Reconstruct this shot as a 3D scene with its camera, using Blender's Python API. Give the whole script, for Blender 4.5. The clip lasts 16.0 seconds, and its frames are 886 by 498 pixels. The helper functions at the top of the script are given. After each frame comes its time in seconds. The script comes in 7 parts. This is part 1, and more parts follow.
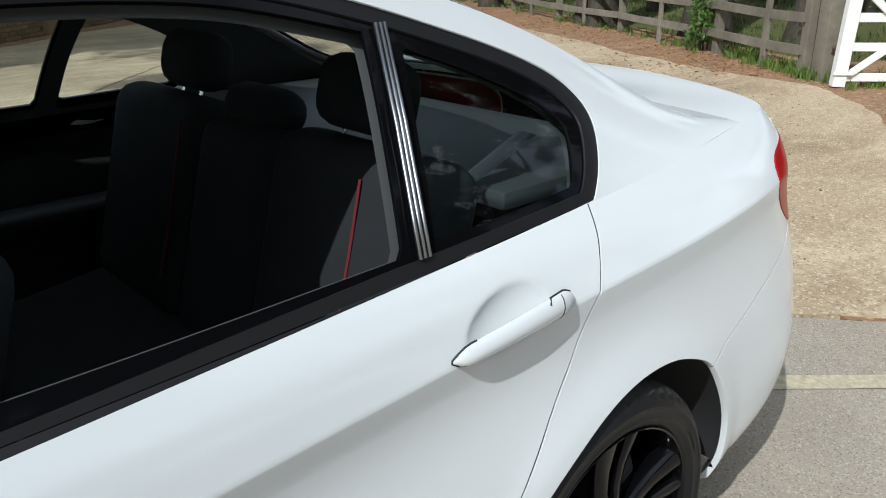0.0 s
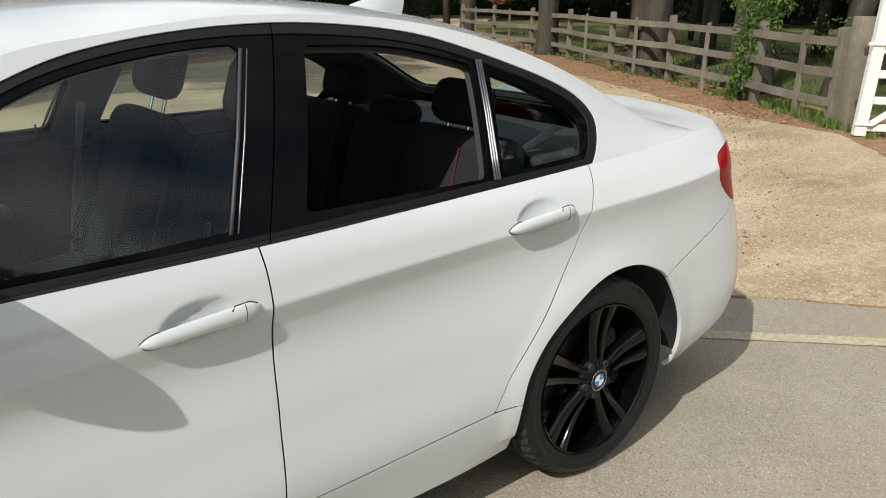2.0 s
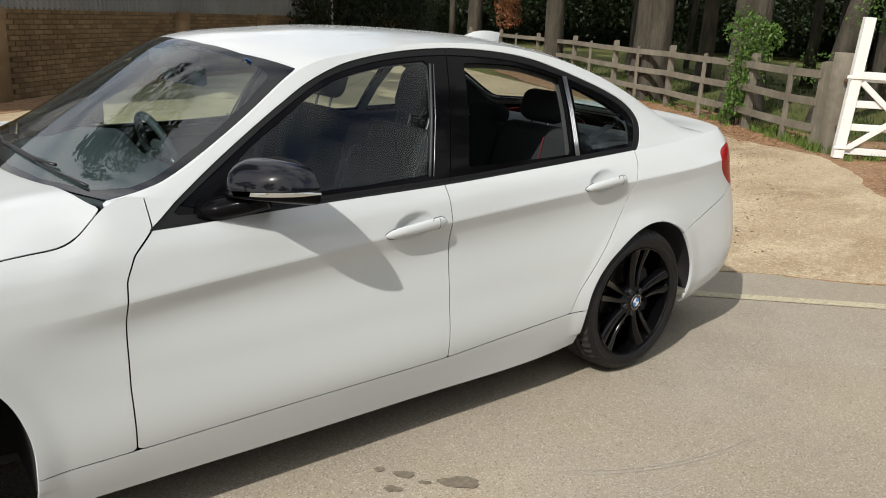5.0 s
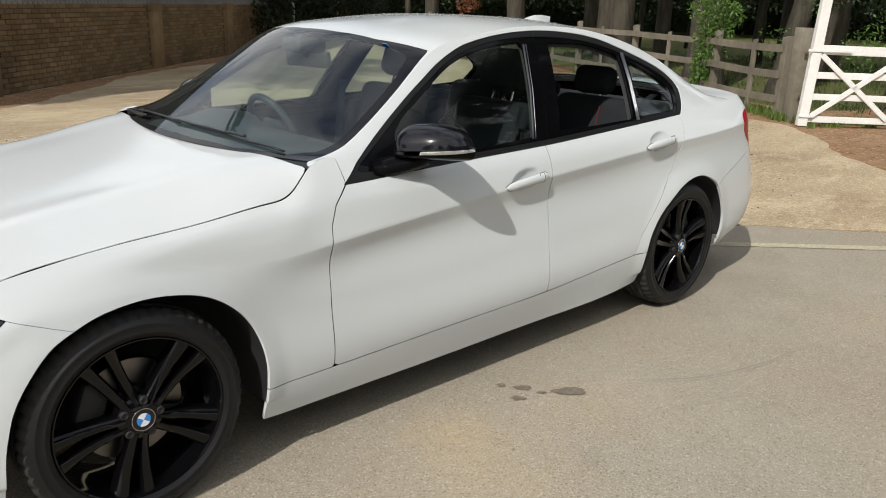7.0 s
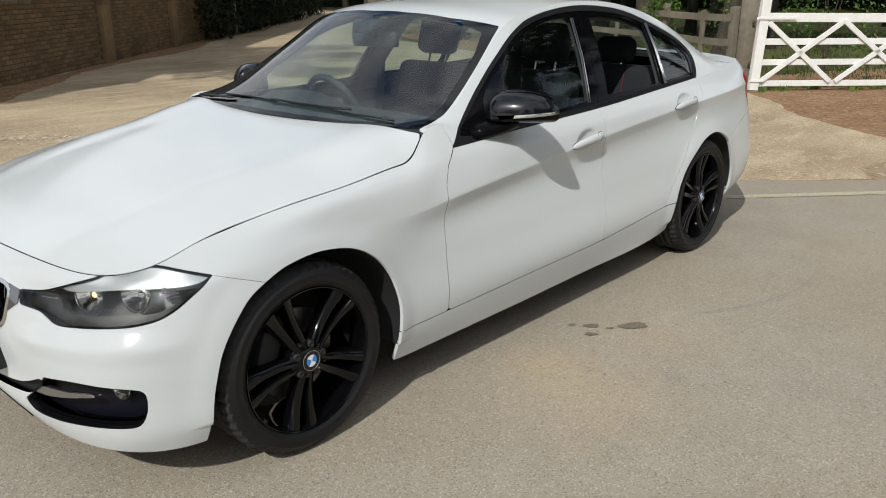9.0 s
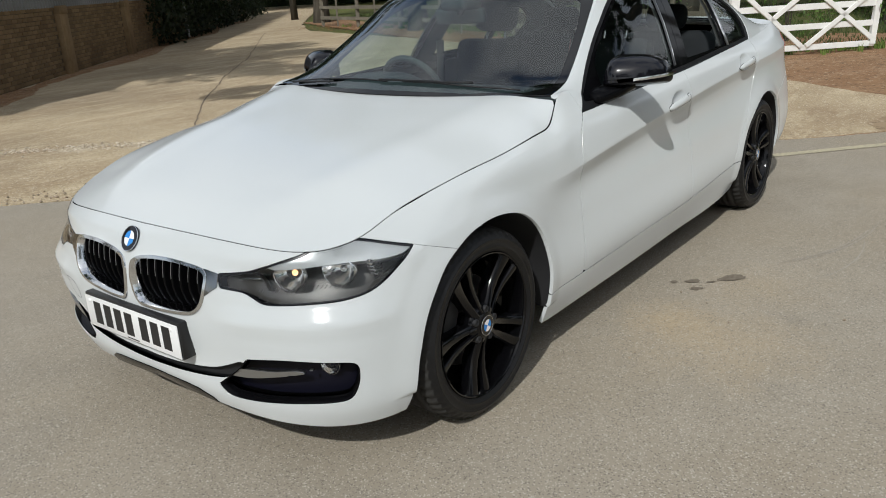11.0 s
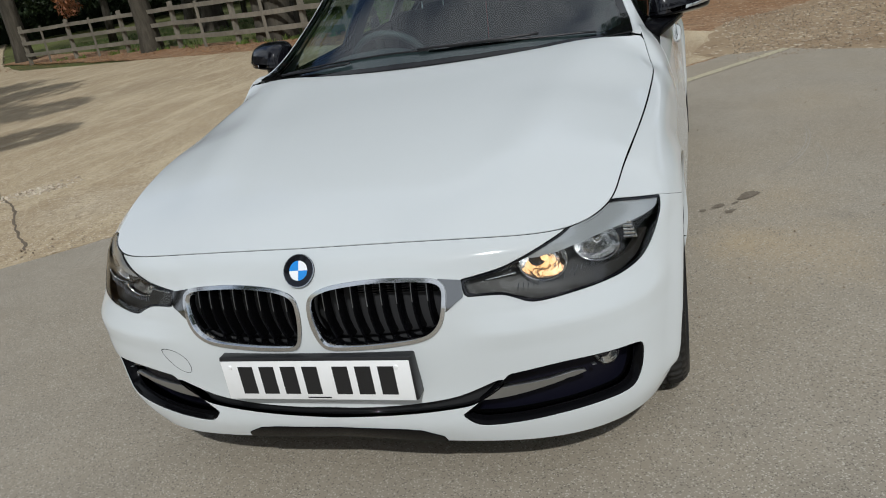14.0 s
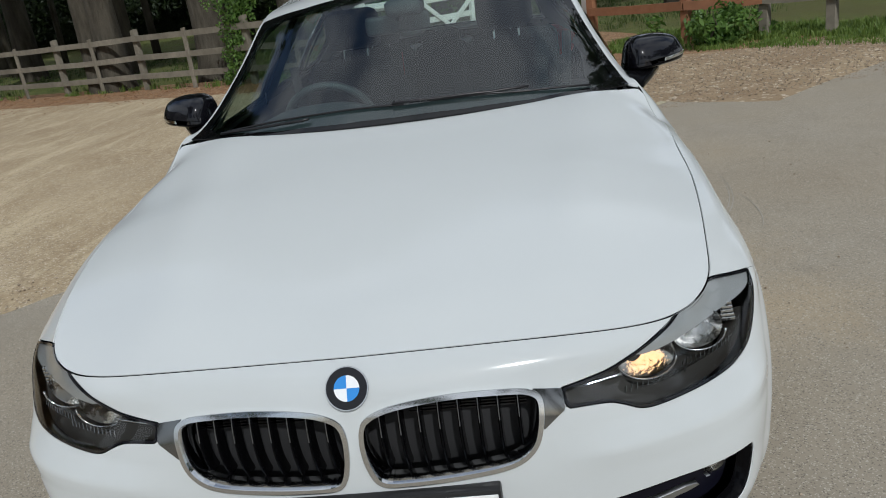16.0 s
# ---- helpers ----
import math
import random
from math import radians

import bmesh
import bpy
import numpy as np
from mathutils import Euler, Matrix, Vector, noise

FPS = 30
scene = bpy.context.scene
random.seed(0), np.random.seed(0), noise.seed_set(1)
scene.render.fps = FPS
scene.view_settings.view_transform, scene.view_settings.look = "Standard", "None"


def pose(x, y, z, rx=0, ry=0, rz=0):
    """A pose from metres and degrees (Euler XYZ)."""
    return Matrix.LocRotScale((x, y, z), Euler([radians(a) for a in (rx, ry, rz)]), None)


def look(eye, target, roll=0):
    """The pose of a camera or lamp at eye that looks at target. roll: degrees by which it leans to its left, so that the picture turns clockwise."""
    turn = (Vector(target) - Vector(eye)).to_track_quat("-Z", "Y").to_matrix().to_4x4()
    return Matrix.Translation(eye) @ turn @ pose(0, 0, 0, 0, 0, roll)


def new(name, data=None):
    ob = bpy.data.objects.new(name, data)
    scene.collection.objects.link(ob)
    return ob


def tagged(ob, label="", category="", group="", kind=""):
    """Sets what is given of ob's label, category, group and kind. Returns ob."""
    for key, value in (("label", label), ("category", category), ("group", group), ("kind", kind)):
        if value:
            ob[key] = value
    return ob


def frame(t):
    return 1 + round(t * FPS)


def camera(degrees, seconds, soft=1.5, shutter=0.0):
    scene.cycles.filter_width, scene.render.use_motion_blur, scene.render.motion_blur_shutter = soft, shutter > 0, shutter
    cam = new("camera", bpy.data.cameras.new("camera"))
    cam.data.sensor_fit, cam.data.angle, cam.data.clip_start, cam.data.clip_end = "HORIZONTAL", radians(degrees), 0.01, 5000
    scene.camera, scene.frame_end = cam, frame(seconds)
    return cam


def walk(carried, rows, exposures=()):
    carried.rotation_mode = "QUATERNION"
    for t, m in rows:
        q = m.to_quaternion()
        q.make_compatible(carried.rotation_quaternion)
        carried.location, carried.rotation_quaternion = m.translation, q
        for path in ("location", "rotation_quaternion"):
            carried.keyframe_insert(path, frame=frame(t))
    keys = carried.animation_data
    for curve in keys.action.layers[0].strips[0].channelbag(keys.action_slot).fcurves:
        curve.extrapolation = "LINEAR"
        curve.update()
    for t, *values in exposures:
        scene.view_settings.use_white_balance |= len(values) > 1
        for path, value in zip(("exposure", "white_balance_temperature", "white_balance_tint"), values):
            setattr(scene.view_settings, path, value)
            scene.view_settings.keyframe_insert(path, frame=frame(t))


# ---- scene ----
cam = camera(58.6, 16.0, soft=1.0)
PATH = [
    (0, (1.785, -1.551, 1.379), (3.042, -0.169, 0.665), -0.4),
    (0.5, (1.638, -1.761, 1.398), (2.872, -0.343, 0.715), -0.0),
    (1, (1.487, -1.991, 1.412), (2.7, -0.542, 0.757), 0.4),
    (1.5, (1.268, -2.146, 1.431), (2.467, -0.675, 0.799), 0.7),
    (2, (1.058, -2.299, 1.445), (2.247, -0.812, 0.832), 1.1),
    (2.5, (0.91, -2.468, 1.454), (2.092, -0.97, 0.855), 1.5),
    (3, (0.733, -2.581, 1.462), (1.913, -1.074, 0.88), 1.7),
    (3.5, (0.537, -2.656, 1.469), (1.717, -1.146, 0.898), 2.0),
    (4, (0.384, -2.77, 1.467), (1.567, -1.257, 0.908), 2.1),
    (4.2, (0.329, -2.795, 1.471), (1.518, -1.288, 0.912), 2.4),
    (6.3, (-0.479, -2.967, 1.497), (0.792, -1.532, 0.924), 2.3),
    (6.5, (-0.561, -2.95, 1.489), (0.721, -1.526, 0.915), 2.1),
    (7, (-0.75, -2.897, 1.479), (0.555, -1.503, 0.884), 1.8),
    (7.5, (-0.909, -2.908, 1.476), (0.424, -1.547, 0.868), 1.4),
    (8, (-1.079, -2.895, 1.486), (0.285, -1.568, 0.87), 0.9),
    (8.5, (-1.256, -2.785, 1.479), (0.131, -1.487, 0.854), 0.4),
    (9, (-1.417, -2.732, 1.464), (-0.011, -1.457, 0.833), -0.2),
    (9.5, (-1.607, -2.676, 1.459), (-0.187, -1.42, 0.822), -0.9),
    (9.7, (-1.662, -2.645, 1.458), (-0.241, -1.392, 0.818), -1.2),
    (11.8, (-2.066, -1.909, 1.393), (-0.531, -0.82, 0.716), -5.2),
    (12, (-2.097, -1.824, 1.402), (-0.548, -0.762, 0.715), -5.7),
    (12.5, (-2.195, -1.61, 1.397), (-0.592, -0.639, 0.7), -7.1),
    (13, (-2.215, -1.403, 1.38), (-0.554, -0.538, 0.677), -8.4),
    (13.5, (-2.235, -1.184, 1.379), (-0.519, -0.439, 0.67), -9.5),
    (14, (-2.268, -0.934, 1.367), (-0.505, -0.313, 0.655), -10.2),
    (14.5, (-2.276, -0.736, 1.367), (-0.477, -0.238, 0.648), -10.2),
    (15, (-2.174, -0.591, 1.374), (-0.344, -0.203, 0.666), -9.9),
    (15.5, (-2.074, -0.478, 1.385), (-0.219, -0.186, 0.697), -9.2),
    (16, (-1.976, -0.364, 1.397), (-0.099, -0.151, 0.741), -8.3),
]
walk(cam, [(t, look(eye, target, roll)) for t, eye, target, roll in PATH],
     exposures=[(0, 0.34, 5750, 8), (2, 0.32, 6350, 9), (4, 0.32, 6400, 10), (7, 0.18, 6320, 10), (9.7, -0.03, 6100, 9), (12, -0.18, 5980, 8), (14, -0.34, 5880, 8), (16, -0.38, 5850, 8)])

# ---- light ----
SUN_DIR = Vector((-0.355, -0.127, 0.347)).normalized()
world = bpy.data.worlds.new("sky")
scene.world = world
world.use_nodes = True
wn = world.node_tree
sky = wn.nodes.new("ShaderNodeTexSky")
sky.sky_type, sky.sun_disc = "NISHITA", False
sky.sun_elevation = math.asin(SUN_DIR.z)
sky.sun_rotation = math.atan2(SUN_DIR.x, SUN_DIR.y)
sky.air_density, sky.dust_density, sky.ozone_density = 1.0, 2.5, 1.0
cloud = wn.nodes.new("ShaderNodeTexNoise")
cloud.inputs["Scale"].default_value, cloud.inputs["Detail"].default_value, cloud.inputs["Roughness"].default_value = 2.6, 7, 0.58
cover = wn.nodes.new("ShaderNodeMapRange")
cover.inputs["From Min"].default_value, cover.inputs["From Max"].default_value = 0.36, 0.56
wn.links.new(cloud.outputs["Fac"], cover.inputs["Value"])
clouded = wn.nodes.new("ShaderNodeMix")
clouded.data_type = "RGBA"
wn.links.new(cover.outputs["Result"], clouded.inputs["Factor"])
wn.links.new(sky.outputs[0], clouded.inputs["A"])
clouded.inputs["B"].default_value = (7.4, 7.4, 7.35, 1)
wn.links.new(clouded.outputs["Result"], wn.nodes["Background"].inputs[0])
wn.nodes["Background"].inputs[1].default_value = 0.114
sun_data = bpy.data.lights.new("sun", "SUN")
sun_data.energy, sun_data.angle, sun_data.color = 3.3, radians(0.55), (1.0, 0.95, 0.87)
sun = new("sun", sun_data)
sun.matrix_world = look(SUN_DIR * 60, (0, 0, 0))
scene.view_settings.exposure = 0.0

# ---- materials ----
def material(name):
    m = bpy.data.materials.new(name)
    m.use_nodes = True
    return m, m.node_tree, m.node_tree.nodes["Principled BSDF"]


def plain(name, colour, rough=0.5, metal=0.0, coat=0.0, spec=0.5, bump=0.0, bump_scale=200.0, vary=0.0, vary_scale=6.0, coat_rough=0.04):
    """A surface with slight variation of tone and fine relief."""
    m, nt, b = material(name)
    b.inputs["Base Color"].default_value = (*colour, 1)
    b.inputs["Roughness"].default_value = rough
    b.inputs["Metallic"].default_value = metal
    b.inputs["Coat Weight"].default_value = coat
    b.inputs["Coat Roughness"].default_value = coat_rough
    b.inputs["Specular IOR Level"].default_value = spec
    co = nt.nodes.new("ShaderNodeTexCoord")
    if vary:
        n = nt.nodes.new("ShaderNodeTexNoise")
        n.inputs["Scale"].default_value, n.inputs["Detail"].default_value = vary_scale, 6
        nt.links.new(co.outputs["Object"], n.inputs["Vector"])
        mix = nt.nodes.new("ShaderNodeMix")
        mix.data_type = "RGBA"
        nt.links.new(n.outputs["Fac"], mix.inputs["Factor"])
        mix.inputs["A"].default_value = (*[c * (1 - vary) for c in colour], 1)
        mix.inputs["B"].default_value = (*[min(1, c * (1 + vary)) for c in colour], 1)
        nt.links.new(mix.outputs["Result"], b.inputs["Base Color"])
    if bump:
        n2 = nt.nodes.new("ShaderNodeTexNoise")
        n2.inputs["Scale"].default_value, n2.inputs["Detail"].default_value = bump_scale, 3
        nt.links.new(co.outputs["Object"], n2.inputs["Vector"])
        bp = nt.nodes.new("ShaderNodeBump")
        bp.inputs["Strength"].default_value, bp.inputs["Distance"].default_value = bump, 0.002
        nt.links.new(n2.outputs["Fac"], bp.inputs["Height"])
        nt.links.new(bp.outputs["Normal"], b.inputs["Normal"])
    return m


def layered(name, tones, scales, rough=0.9, bump=0.4, bump_scale=120.0, distance=0.004, extra=None, pos=(0.3, 0.7)):
    """A weathered mineral or earthen surface: three tones mixed by noise at two scales, with grit relief."""
    m, nt, b = material(name)
    co = nt.nodes.new("ShaderNodeTexCoord")
    colour = None
    for k, s in enumerate(scales):
        n = nt.nodes.new("ShaderNodeTexNoise")
        n.inputs["Scale"].default_value, n.inputs["Detail"].default_value, n.inputs["Roughness"].default_value = s, 8, 0.6
        nt.links.new(co.outputs["Object"], n.inputs["Vector"])
        r = nt.nodes.new("ShaderNodeMapRange")
        r.inputs["From Min"].default_value, r.inputs["From Max"].default_value = pos
        nt.links.new(n.outputs["Fac"], r.inputs["Value"])
        mix = nt.nodes.new("ShaderNodeMix")
        mix.data_type = "RGBA"
        nt.links.new(r.outputs["Result"], mix.inputs["Factor"])
        if colour is None:
            mix.inputs["A"].default_value = (*tones[0], 1)
        else:
            nt.links.new(colour, mix.inputs["A"])
        mix.inputs["B"].default_value = (*tones[k + 1], 1)
        colour = mix.outputs["Result"]
    if extra:
        colour = extra(nt, co, colour)
    nt.links.new(colour, b.inputs["Base Color"])
    b.inputs["Roughness"].default_value = rough
    b.inputs["Specular IOR Level"].default_value = 0.3
    n2 = nt.nodes.new("ShaderNodeTexNoise")
    n2.inputs["Scale"].default_value, n2.inputs["Detail"].default_value, n2.inputs["Roughness"].default_value = bump_scale, 6, 0.65
    nt.links.new(co.outputs["Object"], n2.inputs["Vector"])
    bp = nt.nodes.new("ShaderNodeBump")
    bp.inputs["Strength"].default_value, bp.inputs["Distance"].default_value = bump, distance
    nt.links.new(n2.outputs["Fac"], bp.inputs["Height"])
    nt.links.new(bp.outputs["Normal"], b.inputs["Normal"])
    return m


def glass(name, tint=(0.8, 0.86, 0.84), rough=0.0, gloss=0.08):
    """Thin automotive glass: tinted see-through with a mirror gloss that grows at grazing angles."""
    m = bpy.data.materials.new(name)
    m.use_nodes = True
    nt = m.node_tree
    nt.nodes.clear()
    out = nt.nodes.new("ShaderNodeOutputMaterial")
    tr = nt.nodes.new("ShaderNodeBsdfTransparent")
    tr.inputs[0].default_value = (*tint, 1)
    gl = nt.nodes.new("ShaderNodeBsdfGlossy")
    gl.inputs["Roughness"].default_value = rough
    lw = nt.nodes.new("ShaderNodeLayerWeight")
    lw.inputs["Blend"].default_value = 0.5
    pw = nt.nodes.new("ShaderNodeMath")
    pw.operation = "POWER"
    pw.inputs[1].default_value = 4.5
    fr = nt.nodes.new("ShaderNodeMath")
    fr.operation = "MULTIPLY_ADD"
    fr.inputs[1].default_value, fr.inputs[2].default_value = 1 - gloss, gloss
    nt.links.new(lw.outputs["Facing"], pw.inputs[0])
    nt.links.new(pw.outputs[0], fr.inputs[0])
    mx = nt.nodes.new("ShaderNodeMixShader")
    nt.links.new(fr.outputs[0], mx.inputs[0])
    nt.links.new(tr.outputs[0], mx.inputs[1])
    nt.links.new(gl.outputs[0], mx.inputs[2])
    nt.links.new(mx.outputs[0], out.inputs[0])
    return m


M_PAINT = plain("pearl_white_paint", (0.530, 0.552, 0.553), rough=0.60, spec=0.10, coat=1.0, coat_rough=0.11, vary=0.012, vary_scale=3)
M_PAINT.node_tree.nodes["Principled BSDF"].inputs["Diffuse Roughness"].default_value = 0.5
M_BLACKGLOSS = plain("gloss_black", (0.005, 0.005, 0.007), rough=0.2, coat=0.8, spec=0.1)
M_RIM = plain("gloss_black_alloy", (0.0025, 0.0025, 0.003), rough=0.07, coat=0.15, spec=0.22)
M_FRAME = plain("black_window_frame", (0.0030, 0.0030, 0.0036), rough=0.06, spec=0.08)
M_FRIT = plain("black_screen_print", (0.004, 0.004, 0.0046), rough=0.02, spec=0.5)
M_GUIDE = plain("dull_aluminium", (0.30, 0.31, 0.32), rough=0.38, metal=1.0)
M_TRIM = plain("satin_black_trim", (0.012, 0.012, 0.013), rough=0.38, bump=0.05)
M_SEAL = plain("black_window_rubber", (0.007, 0.007, 0.0075), rough=0.55, spec=0.25, bump=0.05)
M_RUBBER = plain("tyre_rubber", (0.0085, 0.0085, 0.0090), rough=0.45, spec=0.28, bump=0.25, bump_scale=150, vary=0.35, vary_scale=9)
M_TREAD = plain("dusty_tread_rubber", (0.034, 0.033, 0.031), rough=0.85, spec=0.15, bump=0.25, bump_scale=150, vary=0.4, vary_scale=14)
M_VOID = plain("seam_shade_black", (0.0025, 0.0025, 0.0025), rough=1.0, spec=0.05)
M_DARK = plain("dark_plastic", (0.012, 0.012, 0.013), rough=0.7, bump=0.1)
M_CHROME = plain("chrome", (0.72, 0.73, 0.74), rough=0.12, metal=1.0)
M_DARKCHROME = plain("smoked_chrome", (0.26, 0.265, 0.27), rough=0.10, metal=1.0)
M_SATIN = plain("satin_aluminium", (0.42, 0.43, 0.44), rough=0.32, metal=1.0)
M_SEAT = plain("black_cloth", (0.018, 0.0205, 0.0225), rough=0.9, spec=0.2, bump=0.02, bump_scale=300, vary=0.25, vary_scale=12)
M_RED = plain("red_piping", (0.13, 0.008, 0.012), rough=0.8)
M_DASH = plain("dark_grey_soft_plastic", (0.042, 0.044, 0.048), rough=0.6, bump=0.02, bump_scale=300, vary=0.08)
M_HEADLINER = plain("light_grey_fabric", (0.42, 0.42, 0.40), rough=0.95, vary=0.05)
M_PLATE = plain("white_plate", (0.78, 0.78, 0.77), rough=0.35, coat=0.3)
M_BLUE = plain("blue_enamel", (0.02, 0.22, 0.62), rough=0.2, coat=1.0)
M_WHITEEN = plain("white_enamel", (0.8, 0.81, 0.82), rough=0.2, coat=1.0)
M_GLASS = glass("clear_glass", (0.70, 0.84, 0.81), gloss=0.12)
M_SIDEGLASS = glass("tinted_side_glass", (0.80, 0.875, 0.85), gloss=0.045)
M_LENS = glass("lamp_lens", (0.93, 0.94, 0.93), gloss=0.05)
M_REDLENS = plain("red_lamp_lens", (0.34, 0.005, 0.007), rough=0.3, coat=0.3, spec=0.05)

# ---- surface tools ----
def thing(name, label, category, at=(0, 0, 0), group="", kind=""):
    ob = new(name)
    ob.location = at
    return tagged(ob, label, category, group, kind)


def link_mesh(name, me, mat, parent=None, label=""):
    ob = new(name, me)
    for m in mat if isinstance(mat, (list, tuple)) else [mat]:
        me.materials.append(m)
    if parent is not None:
        ob.parent = parent
        ob.matrix_parent_inverse = Matrix.Identity(4)
    if label:
        ob["label"] = label
    return ob


def part(name, bm, mat, parent=None, label="", smooth=None):
    """Links a bmesh as one mesh object under a thing or a part."""
    me = bpy.data.meshes.new(name)
    if smooth is not None:
        for f in bm.faces:
            f.smooth = True
        for e in bm.edges:
            if len(e.link_faces) == 2 and e.calc_face_angle(0) > radians(smooth):
                e.smooth = False
    bm.to_mesh(me)
    bm.free()
    return link_mesh(name, me, mat, parent, label)


def box(bm, lo, hi, bevel=0.0, m=None, segs=2):
    vs = [bm.verts.new((x, y, z)) for x in (lo[0], hi[0]) for y in (lo[1], hi[1]) for z in (lo[2], hi[2])]
    fs = [bm.faces.new([vs[i] for i in q]) for q in ((0, 1, 3, 2), (4, 6, 7, 5), (0, 4, 5, 1), (2, 3, 7, 6), (0, 2, 6, 4), (1, 5, 7, 3))]
    geo = vs
    if bevel:
        r = bmesh.ops.bevel(bm, geom=list({e for f in fs for e in f.edges}), offset=bevel, segments=segs, profile=0.5, affect="EDGES")
        geo = list({v for f in r["faces"] for v in f.verts} | {v for v in vs if v.is_valid})
    if m is not None:
        bmesh.ops.transform(bm, matrix=m, verts=geo)
    return geo


def tube(bm, pts, r, n=8, closed=False, flat=1.0, up=(0, 0, 1)):
    """A round (or flattened) bar along points; r may be a list."""
    pts = [Vector(p) for p in pts]
    k = len(pts)
    rs = r if isinstance(r, (list, tuple)) else [r] * k
    rings = []
    for i, p in enumerate(pts):
        a = pts[(i - 1) % k] if closed or i else p
        b = pts[(i + 1) % k] if closed or i < k - 1 else p
        d = (b - a).normalized()
        s = d.cross(Vector(up))
        s = s.normalized() if s.length > 1e-4 else d.orthogonal().normalized()
        w = s.cross(d).normalized()
        rings.append([bm.verts.new(p + rs[i] * (math.cos(2 * math.pi * j / n) * s + flat * math.sin(2 * math.pi * j / n) * w)) for j in range(n)])
    for i in range(k if closed else k - 1):
        a, b = rings[i], rings[(i + 1) % k]
        for j in range(n):
            bm.faces.new((a[j], a[(j + 1) % n], b[(j + 1) % n], b[j]))
    if not closed:
        bm.faces.new(rings[0][::-1])
        bm.faces.new(rings[-1])


def lathe(bm, prof, n, axis_m=None, arc=None):
    """Turns a profile of (radius, along) round the local y axis."""
    rings = []
    for j in range(n):
        a = 2 * math.pi * j / n
        rings.append([bm.verts.new((r * math.cos(a), h, r * math.sin(a))) for r, h in prof])
    for j in range(n):
        p, q = rings[j], rings[(j + 1) % n]
        for i in range(len(prof) - 1):
            bm.faces.new((p[i], p[i + 1], q[i + 1], q[i]))
    if axis_m is not None:
        bmesh.ops.transform(bm, matrix=axis_m, verts=[v for r in rings for v in r])


def spline(tk, pts, t):
    """Natural cubic spline through pts at tk, evaluated at t."""
    tk, pts, t = np.asarray(tk, float), np.asarray(pts, float), np.asarray(t, float)
    n, h = len(tk), np.diff(tk)
    a = np.eye(n)
    r = np.zeros_like(pts)
    for i in range(1, n - 1):
        a[i, i - 1:i + 2] = h[i - 1], 2 * (h[i - 1] + h[i]), h[i]
        r[i] = 6 * ((pts[i + 1] - pts[i]) / h[i] - (pts[i] - pts[i - 1]) / h[i - 1])
    m = np.linalg.solve(a, r)
    i = np.clip(np.searchsorted(tk, t) - 1, 0, n - 2)
    sh = (slice(None),) + (None,) * (pts.ndim - 1)
    hh, u, w = h[i][sh], (t - tk[i])[sh], (tk[i + 1] - t)[sh]
    return m[i] * w ** 3 / (6 * hh) + m[i + 1] * u ** 3 / (6 * hh) + (pts[i] / hh - m[i] * hh / 6) * w + (pts[i + 1] / hh - m[i + 1] * hh / 6) * u


def pick(table, x):
    """A smooth curve through (x, value) pairs."""
    t = np.array(table, float)
    return spline(t[:, 0], t[:, 1], np.clip(x, t[0, 0], t[-1, 0]))


def smooth_loop(pts, n=6, sharp=()):
    """A closed outline rounded through its points, but for the corners whose numbers are in sharp."""
    p = np.array(pts, float)
    k, out = len(p), []
    for i in range(k):
        p0, p1, p2, p3 = p[i - 1], p[i], p[(i + 1) % k], p[(i + 2) % k]
        t1 = (p2 - p1) * 0.6 if i in sharp else (p2 - p0) * 0.5
        t2 = (p2 - p1) * 0.6 if (i + 1) % k in sharp else (p3 - p1) * 0.5
        lim = np.linalg.norm(p2 - p1) * 1.1
        t1, t2 = (v * min(1, lim / max(np.linalg.norm(v), 1e-9)) for v in (t1, t2))
        for s in np.arange(n) / n:
            out.append((2 * s ** 3 - 3 * s ** 2 + 1) * p1 + (s ** 3 - 2 * s ** 2 + s) * t1 + (3 * s ** 2 - 2 * s ** 3) * p2 + (s ** 3 - s ** 2) * t2)
    return np.array(out)


def loop_distance(q, poly):
    """Signed distance of the points q from a closed outline; positive inside."""
    d = np.full(len(q), 1e9)
    inside = np.zeros(len(q), bool)
    for a, b in zip(poly, np.roll(poly, -1, 0)):
        ab, aq = b - a, q - a
        s = np.clip(aq @ ab / max(ab @ ab, 1e-12), 0, 1)
        d = np.minimum(d, np.linalg.norm(aq - s[:, None] * ab, axis=1))
        if a[1] != b[1]:
            hit = ((a[1] > q[:, 1]) != (b[1] > q[:, 1])) & (q[:, 0] < (b[0] - a[0]) * (q[:, 1] - a[1]) / (b[1] - a[1]) + a[0])
            inside ^= hit
    return np.where(inside, d, -d)


